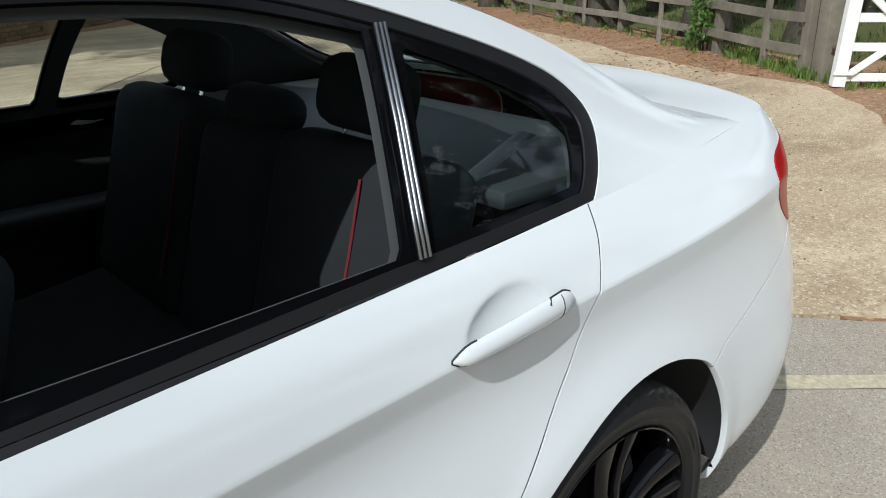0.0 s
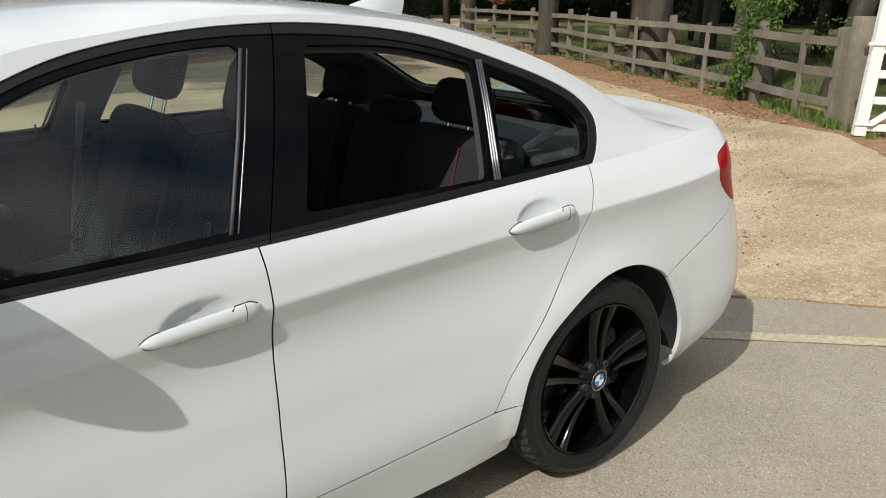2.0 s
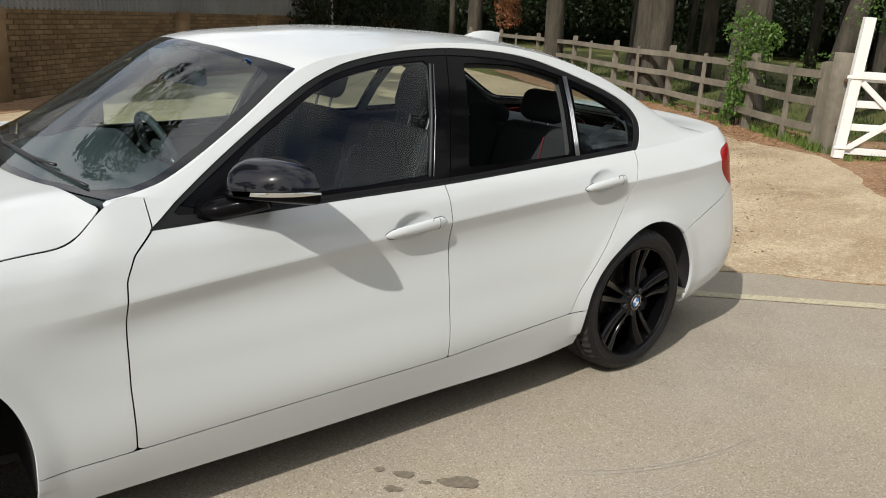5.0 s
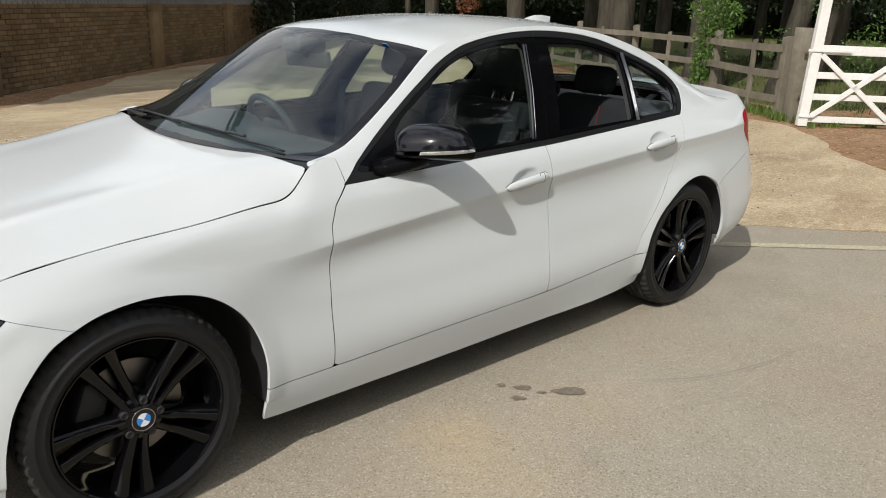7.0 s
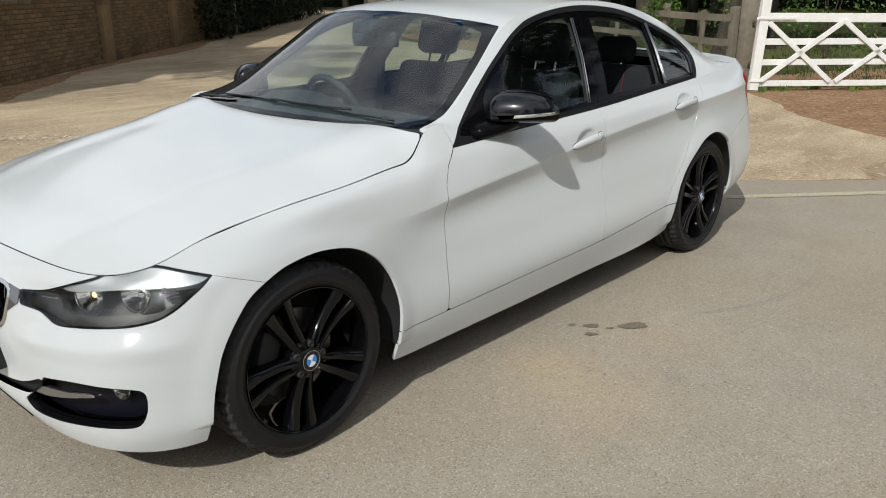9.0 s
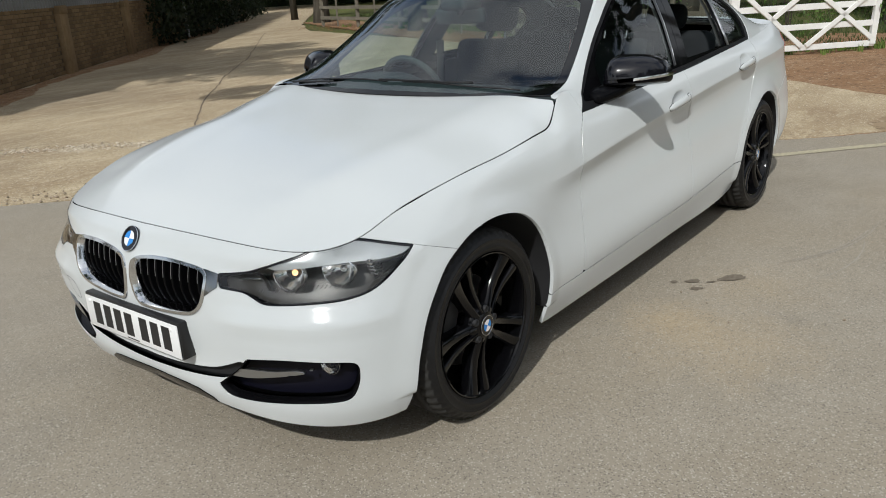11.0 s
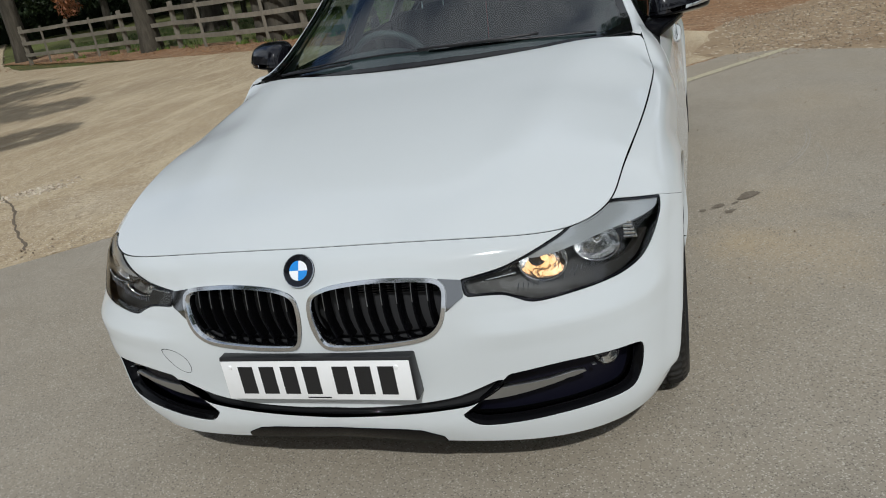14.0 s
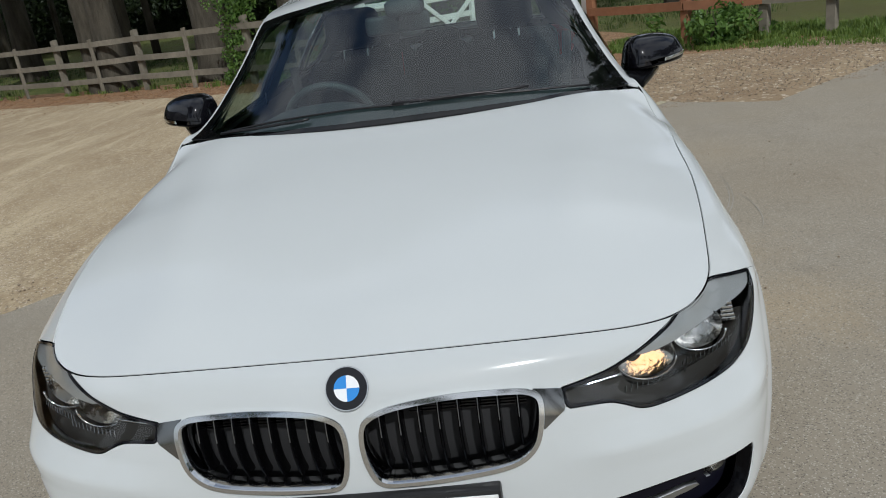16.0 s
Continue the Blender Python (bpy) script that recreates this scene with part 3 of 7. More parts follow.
def nose(p):
    return p[:, 0] < -0.2


def tail(p):
    return p[:, 0] > 3.3


def both(s):
    return s.plus(s.mirrored())


def cheek(pts):
    return np.array(pts, float)


open_body = BODY.outside(ARCH_F, xz).outside(ARCH_R, xz).outside(DLO, xz, where=lambda p: (p[:, 2] > 0.85) & (p[:, 0] < 2.95))
open_body = open_body.outside(LAMP, LAMP_AXES, 0.002, nose).outside(FOG, LAMP_AXES, 0, nose).outside(KIDNEY, "yz", 0, nose).outside(SLIT, "yz", 0, nose).outside(TAIL, TAIL_AXES, 0.002, tail)
GAP = -0.0025
ARCHES = np.vstack((ARCH_F, ARCH_R))


def seam(p):
    """Thin folded edges along the shut lines, deeper ones round the wheel arches and along the bottom."""
    if p[2] < 0.27 or np.min(np.hypot(ARCHES[:, 0] - p[0], ARCHES[:, 1] - p[2])) < 0.018:
        return 0.014
    return 0.0035


bumper_zone = cheek([(-1, -0.1), (0.0, -0.1), (0.0, 0.3), (-0.165, 0.643), (-0.305, 0.691), (-0.44, 0.70), (-0.45, 0.85), (-1, 0.85)])
fender_zone = cheek([(0.0, 0.3), (-0.165, 0.643), (-0.305, 0.691), (-0.44, 0.70), (-0.45, 0.85), (-0.45, 1.2), (0.745, 1.2), *DOOR_FRONT, (0.30, 0.289)])
front_door_zone = cheek([*DOOR_FRONT[::-1], (0.742, 1.3), (1.739, 1.3), *DOOR_MID, (1.15, 0.308)])
rear_door_zone = cheek([*DOOR_MID[::-1], (1.739, 1.3), (2.806, 1.3), *DOOR_REAR, (2.1, 0.338)])
sill_zone = cheek([(0.20, 0.288), *SILL_TOP, (2.6, 0.352), (2.6, -0.1), (0.20, -0.1)])
rear_bumper_zone = cheek([(3.10, 0.603), (3.33, 0.686), (3.50, 0.735), (3.58, 0.775), (3.95, 0.80), (3.95, -0.1), (2.9, -0.1), (2.9, 0.3)])
quarter_zone = cheek([(2.806, 1.4), *DOOR_REAR, (2.45, 0.354), (2.9, 0.3), (3.10, 0.603), (3.33, 0.686), (3.50, 0.735), (3.58, 0.775), (3.95, 0.80), (3.95, 1.4)])

bumper = open_body.inside(bumper_zone, xz, 0.0012)
panel("front_bumper", both(bumper), M_PAINT, car, lip=seam, skip=lambda p: abs(p[1]) < 1e-4)
panel("rear_bumper", both(open_body.inside(rear_bumper_zone, xz, GAP)), M_PAINT, car, lip=seam, skip=lambda p: abs(p[1]) < 1e-4)
fender, fdoor, rdoor = (open_body.inside(z, xz, GAP) for z in (fender_zone, front_door_zone, rear_door_zone))
sill = open_body.inside(sill_zone, xz, GAP)
quarter = open_body.inside(quarter_zone, xz, GAP)
boot_zone = cheek([(-0.60, 0.80), (-0.635, 0.95), (-0.62, 1.2), (0.1, 1.2), (0.1, 0.80)])
boot_rear = quarter.inside(boot_zone, "yz", GAP, lambda p: p[:, 0] > 3.55)
quarter = quarter.outside(boot_zone, "yz", -GAP, lambda p: p[:, 0] > 3.55)
frame_side = GREEN.outside(DLO, xz)

t_top = np.linspace(-1.34, 0.53, 90)
hood_edge = spline(KNOTS, LINES[-1], t_top)[:, :2]
corner = [*[tuple(q) for q in spline(KNOTS, LINES[-1], np.array([0.555, 0.58, 0.605, 0.622]))[:, :2]], (0.630, -0.764), (0.622, -0.740), (0.612, -0.700)]
hood_poly = np.vstack((hood_edge, corner, [(0.592, -0.60), (0.564, -0.40), (0.546, -0.2), (0.540, 0.0), (0.540, 0.2), (-0.625, 0.2)]))
corner_poly = np.vstack((spline(KNOTS, LINES[-1], np.linspace(0.622, 0.72, 9))[:, :2], [(0.72, -0.740), (0.68, -0.738), (0.650, -0.740), (0.638, -0.750), (0.637, -0.766)]))
fender = fender.plus(HOOD.inside(corner_poly, "xy", -0.002))
panel("bonnet", both(HOOD.inside(hood_poly, "xy", -0.0045)), M_PAINT, car, lip=0.003, skip=lambda p: abs(p[1]) < 1e-4)
t_top = np.linspace(3.38, 4.43, 60)
deck_edge = spline(KNOTS, LINES[-1], t_top)[:, :2]
deck_poly = np.vstack(([(3.345, 0.2), (3.345, 0.0), (3.36, -0.35), (3.40, -0.62)], deck_edge, [(3.728, 0.2)]))
panel("boot_lid", both(DECK.inside(deck_poly, "xy", -0.002).plus(boot_rear)), M_PAINT, car, lip=0.012, skip=lambda p: abs(p[1]) < 1e-4)

HEADER = [(1.135, 0.0), (1.152, -0.2), (1.20, -0.4), (1.262, -0.53), (1.294, -0.597)]
screen_side = [(x, y + 0.010) for x, y, z in EDGE[:4]]
SCREEN = np.array([(0.40, 0.2), *[(x, y) for x, y in [(1.135, 0.2)] + HEADER], *[(x, y) for x, y in screen_side[::-1]], (0.63, -0.748), (0.60, -0.720), (0.40, -0.5)])
BACKLIGHT = smooth_loop([(2.80, 0.3), (2.80, 0.0), (2.775, -0.30), (2.735, -0.47), (2.78, -0.535), (3.0, -0.578), (3.20, -0.615), (3.28, -0.60), (3.30, -0.3), (3.295, 0.0), (3.295, 0.3)], 4, sharp=(0, 10))
roof = CROWN.outside(SCREEN, "xy", 0.002, lambda p: p[:, 0] < 1.8).outside(BACKLIGHT, "xy", 0.0, lambda p: p[:, 0] > 2.2)
panel("roof", both(roof), M_PAINT, car, lip=0.010, skip=lambda p: abs(p[1]) < 1e-4)
screen_all = CROWN.inside(SCREEN, "xy", 0.0, lambda p: p[:, 0] < 1.8)
screen_in = np.array([(0.40, 0.2), (1.10, 0.2), (1.10, 0.0), (1.122, -0.2), (1.165, -0.38), (1.205, -0.50), (1.218, -0.568), (1.12, -0.610), (0.98, -0.648), (0.80, -0.696), (0.725, -0.702), (0.640, -0.64), (0.562, -0.42), (0.528, -0.2), (0.518, 0.0), (0.518, 0.2)])
scr = panel("windscreen", both(screen_all.inside(screen_in, "xy")), M_GLASS, car, lip=0, label="clear curved windscreen glass")
panel("screen_border", both(screen_all.outside(screen_in, "xy")), M_FRIT, scr, lip=0.006, label="black painted glass border", skip=lambda p: abs(p[1]) < 1e-4)
back = panel("rear_window", both(CROWN.inside(BACKLIGHT, "xy", -0.02, lambda p: p[:, 0] > 2.2).raised(-0.004)), M_SIDEGLASS, car, lip=0)
rim = CROWN.inside(BACKLIGHT, "xy", -0.002, lambda p: p[:, 0] > 2.2).outside(BACKLIGHT, "xy", -0.02, lambda p: p[:, 0] > 2.2).raised(-0.002)
panel("window_border", both(rim), M_BLACKGLOSS, back, lip=0.004, skip=lambda p: abs(p[1]) < 1e-4)

# side windows: drawn in side view, set into the body side
GLASS_F = smooth_loop([(0.985, 0.950), (1.03, 1.050), (1.18, 1.150), (1.33, 1.238), (1.46, 1.285), (1.62, 1.316), (1.74, 1.330), (1.826, 1.335), (1.755, 1.13), (1.700, 0.972), (1.40, 0.957)], 5, sharp=(0, 7, 9))
GLASS_R = smooth_loop([(1.872, 0.982), (1.93, 1.15), (1.992, 1.328), (2.15, 1.326), (2.3, 1.312), (2.485, 1.270), (2.44, 1.12), (2.408, 0.992), (2.1, 0.985)], 5, sharp=(0, 2, 5, 7))
GLASS_Q = smooth_loop([(2.470, 0.998), (2.50, 1.12), (2.545, 1.245), (2.65, 1.207), (2.76, 1.157), (2.825, 1.11), (2.828, 1.08), (2.79, 1.012), (2.62, 1.004)], 5, sharp=(0, 2, 7))
B_CUT = np.array([(1.768, 0.90), (1.772, 0.94), (1.846, 1.15), (1.918, 1.345), (1.93, 1.42), (0.5, 1.42), (0.5, 0.85)])
belt_side = GREEN.plus(BODY.cut(np.where(BODY.p[:, 0] < 2.95, BODY.p[:, 2] - 0.86, -1))).inside(DLO, xz, -0.001)
trim = belt_side.raised(-0.004).outside(GLASS_F, xz).outside(GLASS_R, xz).outside(GLASS_Q, xz)
FRAME_IN = smooth_loop([(0.80, 0.93), (0.9, 0.992), (1.04, 1.081), (1.19, 1.176), (1.33, 1.255), (1.45, 1.298), (1.62, 1.332), (1.81, 1.350), (2.0, 1.352), (2.2, 1.340), (2.35, 1.318), (2.49, 1.283), (2.61, 1.246),
                        (2.74, 1.200), (2.83, 1.155), (2.866, 1.118), (2.87, 1.09), (2.835, 1.035), (2.80, 0.998), (2.376, 0.982), (2.1, 0.969), (1.768, 0.954), (1.289, 0.940), (0.9, 0.925)], 5, sharp=(0, 18))


def near_value(sheet, q, axes, axis, where=None):
    """The third coordinate of a sheet at a place seen along an axis."""
    d = np.linalg.norm(flat(sheet.p, axes) - np.array(q), axis=1)
    if where is not None:
        d = np.where(where(sheet.p), d, 9)
    i = np.argsort(d)[:5]
    w = 1 / (d[i] + 1e-4) ** 2
    return float((sheet.p[i, axis] * w).sum() / w.sum())


def side_y(x, z):
    return -near_value(GREEN if z > 0.95 else BODY, (x, z), xz, 1)


def nose_x(y, z):
    return near_value(BODY, (-abs(y), z), "yz", 0, nose)


def crown_z(x, y):
    return near_value(CROWN, (x, -abs(y)), "xy", 2)


def side_parts(flip):
    fix = (lambda s: s.mirrored()) if flip else (lambda s: s)
    panel("front_wing", fix(fender), M_PAINT, car, lip=seam)
    panel("sill", fix(sill), M_PAINT, car, lip=seam)
    panel("rear_quarter", fix(quarter.plus(frame_side)), M_PAINT, car, lip=seam)
    made = []
    for name, sheet, hand, cut in (("front_door", fdoor, HANDLES[0], True), ("rear_door", rdoor, HANDLES[1], False)):
        door = panel(name, fix(sheet), M_PAINT, car, lip=seam)
        side = trim.inside(B_CUT, xz, -0.002) if cut else trim.outside(B_CUT, xz, 0.002)
        outer, inner = side.outside(FRAME_IN, xz), side.inside(FRAME_IN, xz, -0.0005)
        panel("window_seal", fix(outer), M_SEAL, door, lip=0.008, label="satin black rubber window seal")
        panel("window_frame", fix(inner.raised(-0.004)), M_FRAME, door, lip=0.008, label="gloss black window frame")
        if cut:
            g = panel("window_glass", fix(belt_side.inside(GLASS_F, xz, 0.004).raised(-0.012)), M_SIDEGLASS, door, lip=0, label="tinted side glass, wound up")
        else:
            g = panel("quarter_glass", fix(belt_side.inside(GLASS_Q, xz, 0.004).raised(-0.012)), M_SIDEGLASS, door, lip=0, label="fixed tinted quarter glass")
            if flip:
                panel("window_glass", fix(belt_side.inside(GLASS_R, xz, 0.004).raised(-0.012)), M_SIDEGLASS, door, lip=0, label="tinted side glass, wound up")
        made.append(door)
        # pull handle
        x0, x1, z0, z1 = hand
        sgn = 1 if flip else -1
        bm = bmesh.new()
        n, rings = 26, []
        for i in range(n):
            s = i / (n - 1)
            x = x0 + (x1 - x0) * s
            e = max(0.02, min(1, s / 0.10, (1 - s) / 0.12)) ** 0.5
            hh = e * (0.0140 + 0.0070 * s ** 0.8)
            out = 0.878 + 0.011 * math.sin(math.pi * s) ** 0.6
            thick = 0.010 * e + 0.001
            zc = z0 + (z1 - z0) * s + 0.004 * math.sin(math.pi * s)
            rings.append([bm.verts.new((x, sgn * (out + thick * math.cos(a)), zc + hh * math.sin(a) * (1 - 0.15 * math.cos(a)))) for a in np.linspace(0, 2 * math.pi, 15)[:-1]])
        for a, b in zip(rings, rings[1:]):
            for j in range(14):
                bm.faces.new((a[j], a[(j + 1) % 14], b[(j + 1) % 14], b[j]))
        bm.faces.new(rings[0]), bm.faces.new(rings[-1])
        bmesh.ops.recalc_face_normals(bm, faces=bm.faces)
        up = [max(r_, key=lambda vv: vv.co.z).co.copy() for r_ in rings]
        face = [max(r_, key=lambda vv: abs(vv.co.y) + 0.8 * vv.co.z).co.copy() for r_ in rings]
        low = [min(r_, key=lambda vv: vv.co.z).co.copy() for r_ in rings]
        joints = [[face[18], up[19], *up[20:25]], [*up[4:0:-1], up[0], low[0], *low[1:5]], [rings[21][j].co.copy() for j in (3, 2, 1, 0, 13, 12, 11)]]
        part("door_handle", bm, M_PAINT, door, smooth=50)
        for line in joints:
            bm = bmesh.new()
            tube(bm, line, 0.0018 if line is not joints[2] else 0.0009, 6, up=(0, 1, 0))
            part("handle_joint", bm, M_DARK, door)
    # bright guide strips of the windows
    for door, pts in ((made[0], [(1.840, 1.322), (1.772, 1.15), (1.722, 1.02), (1.702, 0.964)]), (made[1], [(2.517, 1.277), (2.475, 1.15), (2.447, 1.04), (2.436, 0.986)])):
        front = door is made[0]
        for off, rad in ((-0.012, 0.0045), (0.004, 0.0020)) if front else ((-0.0085, 0.0034), (0.0, 0.0034), (0.0085, 0.0034)):
            bm = bmesh.new()
            tube(bm, [(x + off, (1 if flip else -1) * (side_y(x + off, z) - (0.006 if front else -0.001)), z) for x, z in pts], rad, 6)
            dull = front and off < 0
            part("guide_strip", bm, M_DASH if dull else M_GUIDE, door, "dark rubber guide strip" if dull else "bright metal guide strip", smooth=60)
    return made


DOORS = {False: side_parts(False), True: side_parts(True)}

# ---- the car: wheels ----
def disc_pie(bm, r0, r1, a0, a1, h, n=8):
    """A flat slice of a ring in the xz plane, h proud along -y."""
    for s in range(n):
        p, q = a0 + (a1 - a0) * s / n, a0 + (a1 - a0) * (s + 1) / n
        c = [(r0, p), (r1, p), (r1, q), (r0, q)] if r0 else [(0, p), (r1, p), (r1, q)]
        bm.faces.new([bm.verts.new((r * math.cos(a), -h, r * math.sin(a))) for r, a in c])
    bmesh.ops.remove_doubles(bm, verts=bm.verts, dist=1e-6)
    bmesh.ops.recalc_face_normals(bm, faces=bm.faces)
    if bm.faces[:][0].normal.y > 0:
        bmesh.ops.reverse_faces(bm, faces=bm.faces)


def badge(parent, m, r, turn=0.0):
    """A round enamel badge: dark ring, bright rim, four quarters in blue and white."""
    bm = bmesh.new()
    lathe(bm, [(0, 0.004), (r, 0.004), (r, -0.001), (r * 0.97, -0.0028), (r * 0.94, -0.0018), (r * 0.62, -0.0020), (r * 0.60, -0.0030), (0, -0.0020)], 40)
    bmesh.ops.recalc_face_normals(bm, faces=bm.faces)
    bmesh.ops.transform(bm, matrix=m, verts=bm.verts)
    ring = part("badge_ring", bm, M_BLACKGLOSS, parent, "black badge ring", smooth=40)
    bm = bmesh.new()
    tube(bm, [(r * 0.985 * math.cos(a), -0.002, r * 0.985 * math.sin(a)) for a in np.linspace(0, 2 * math.pi, 33)[:-1]], r * 0.035, 6, closed=True, up=(0, 1, 0))
    bmesh.ops.transform(bm, matrix=m, verts=bm.verts)
    part("badge_rim", bm, M_CHROME, parent, smooth=60)
    for k in range(4):
        bm = bmesh.new()
        disc_pie(bm, 0, r * 0.60, turn + k * math.pi / 2, turn + (k + 1) * math.pi / 2, 0.0034)
        bmesh.ops.transform(bm, matrix=m, verts=bm.verts)
        part("quadrant", bm, M_BLUE if k % 2 else M_WHITEEN, parent, "blue enamel quarter" if k % 2 else "white enamel quarter")


def spoke_mesh(side):
    """One arm of a spoke pair, along local +x from hub to rim, outer face towards -y."""
    bm = bmesh.new()
    stations = [(0.046, 0.0165, 0.0135, 0.006, 0.040), (0.075, 0.0190, 0.0135, 0.012, 0.044), (0.12, 0.0245, 0.0145, 0.018, 0.046), (0.165, 0.0305, 0.0165, 0.017, 0.044), (0.205, 0.0365, 0.0190, 0.010, 0.040), (0.236, 0.0415, 0.0230, 0.004, 0.030)]
    rings = []
    for r, off, half, face, deep in stations:
        o = off * side
        sec = [(-half * 1.15, face + deep), (-half * 1.05, face + 0.012 - 0.004 * side), (-half * 0.80, face + 0.003 - 0.003 * side), (-half * 0.5, face - 0.002 * side), (half * 0.5, face + 0.002 * side), (half * 0.80, face + 0.003 + 0.003 * side), (half * 1.05, face + 0.012 + 0.004 * side), (half * 1.15, face + deep)]
        rings.append([bm.verts.new((r, y, o + w)) for w, y in sec])
    for a, b in zip(rings, rings[1:]):
        for j in range(7):
            bm.faces.new((a[j], b[j], b[j + 1], a[j + 1]))
    bm.faces.new(rings[0]), bm.faces.new(rings[-1][::-1])
    bmesh.ops.recalc_face_normals(bm, faces=bm.faces)
    me = bpy.data.meshes.new("spoke")
    for f in bm.faces:
        f.smooth = True
    for e in bm.edges:
        if len(e.link_faces) == 2 and e.calc_face_angle(0) > radians(38):
            e.smooth = False
    bm.to_mesh(me)
    bm.free()
    me.materials.append(M_RIM)
    return me


SPOKES = [spoke_mesh(-1), spoke_mesh(1)]


def wheel(at, flip, turn):
    w = new("wheel")
    w.parent = car
    w["label"] = "gloss black double-spoke alloy wheel with low-profile tyre"
    w.matrix_basis = pose(*at, 0, 0, 180 if flip else 0)
    # tyre: outer sidewall at y = 0, tread of blocks and grooves
    n = 216
    prof = [(0.2420, 0.012), (0.2445, 0.004), (0.251, -0.002), (0.260, -0.006), (0.262, -0.0085), (0.266, -0.0085), (0.268, -0.007), (0.285, -0.0085), (0.287, -0.0100), (0.290, -0.0100), (0.292, -0.0070), (0.300, -0.004), (0.3115, 0.006), (0.3185, 0.018), (0.3225, 0.034), (0.3235, 0.048), (0.316, 0.0485), (0.316, 0.0555), (0.324, 0.056), (0.3245, 0.088),
            (0.317, 0.0885), (0.317, 0.0965), (0.3245, 0.097), (0.3245, 0.122), (0.317, 0.1225), (0.317, 0.1305), (0.3245, 0.131), (0.324, 0.164), (0.316, 0.1645), (0.316, 0.1715), (0.3235, 0.172), (0.3225, 0.186), (0.3185, 0.202), (0.300, 0.224), (0.262, 0.230), (0.2420, 0.212)]
    rings = []
    for j in range(n):
        row = []
        for i, (r, h) in enumerate(prof):
            r -= 0.007 if j % 4 == 0 and (12 <= i <= 15 or 30 <= i <= 32) else 0.0
            a = 2 * math.pi * j / n + (0.012 if i > 20 else 0)
            row.append((r * math.cos(a), h, r * math.sin(a)))
        rings.append(row)
    tyre = None
    for name, first, last, mat in (("tyre", 0, 12, M_RUBBER), ("tread", 12, 32, M_TREAD), ("inner_sidewall", 32, len(prof) - 1, M_RUBBER)):
        bm = bmesh.new()
        vs = [[bm.verts.new(q) for q in row[first:last + 1]] for row in rings]
        for j in range(n):
            p, q = vs[j], vs[(j + 1) % n]
            for i in range(last - first):
                bm.faces.new((q[i], q[i + 1], p[i + 1], p[i]))
        ob = part(name, bm, mat, tyre or w, "black tyre with a grooved tread" if tyre is None else "", smooth=28)
        tyre = tyre or ob
    for a0, a1, r0, r1 in ((60, 78, 0.283, 0.289), (82, 97, 0.283, 0.289), (240, 262, 0.281, 0.288), (150, 166, 0.283, 0.288), (20, 34, 0.275, 0.279), (330, 350, 0.283, 0.288)):
        bm = bmesh.new()
        disc_pie(bm, r0, r1, radians(a0), radians(a1), 0.0093, 6)
        part("sidewall_mark", bm, M_RUBBER, tyre)
    # rim
    bm = bmesh.new()
    lathe(bm, [(0.2450, 0.010), (0.2465, 0.003), (0.2440, -0.002), (0.2400, 0.000), (0.2365, 0.010), (0.2345, 0.024), (0.2280, 0.050), (0.2190, 0.100), (0.2200, 0.190), (0.2340, 0.212), (0.2420, 0.212), (0.2450, 0.205)], 96)
    bmesh.ops.recalc_face_normals(bm, faces=bm.faces)
    part("rim", bm, M_RIM, w, "gloss black rim barrel", smooth=35)
    bm = bmesh.new()
    lathe(bm, [(0.0, 0.002), (0.040, 0.002), (0.046, 0.006), (0.060, 0.009), (0.068, 0.016), (0.074, 0.03), (0.076, 0.07), (0.0, 0.07)], 60)
    bmesh.ops.recalc_face_normals(bm, faces=bm.faces)
    part("hub", bm, M_RIM, w, smooth=35)
    for k in range(5):
        for me in SPOKES:
            s = link_mesh("spoke", me, [], w)
            s.matrix_basis = pose(0, 0, 0, 0, turn + 72 * k, 0)
        bm = bmesh.new()
        lathe(bm, [(0, 0.012), (0.006, 0.012), (0.0075, 0.009), (0.0105, 0.009), (0.0125, 0.012), (0.0125, 0.03)], 16)
        b = part("wheel_bolt", bm, M_DARK, w, "dark recessed wheel bolt", smooth=40)
        a = radians(turn + 72 * k + 36)
        b.location = (0.054 * math.cos(a), -0.006, -0.054 * math.sin(a))
    bm = bmesh.new()
    lathe(bm, [(0.07, 0.088), (0.154, 0.088), (0.156, 0.092), (0.156, 0.112), (0.07, 0.112)], 60)
    bmesh.ops.recalc_face_normals(bm, faces=bm.faces)
    part("brake_disc", bm, plain("worn_steel", (0.18, 0.17, 0.16), rough=0.35, metal=1.0, vary=0.3, vary_scale=20), w, "worn steel brake disc", smooth=35)
    bm = bmesh.new()
    box(bm, (0.085, 0.055, -0.075), (0.165, 0.14, 0.075), 0.014)
    part("brake_caliper", bm, M_DARK, w, smooth=40).matrix_basis = pose(0, 0, 0, 0, 200 if at[0] < 1 else -20, 0)
    badge(w, pose(0, 0.000, 0), 0.034, radians(turn + 30))
    return w


TURNS = {(0.0, False): 27, (2.81, False): 59, (0.0, True): 10, (2.81, True): 80}
for (x, flip), turn in TURNS.items():
    off = 0.872 if x == 0 else 0.888
    wheel((x, off if flip else -off, 0.3235), flip, turn)

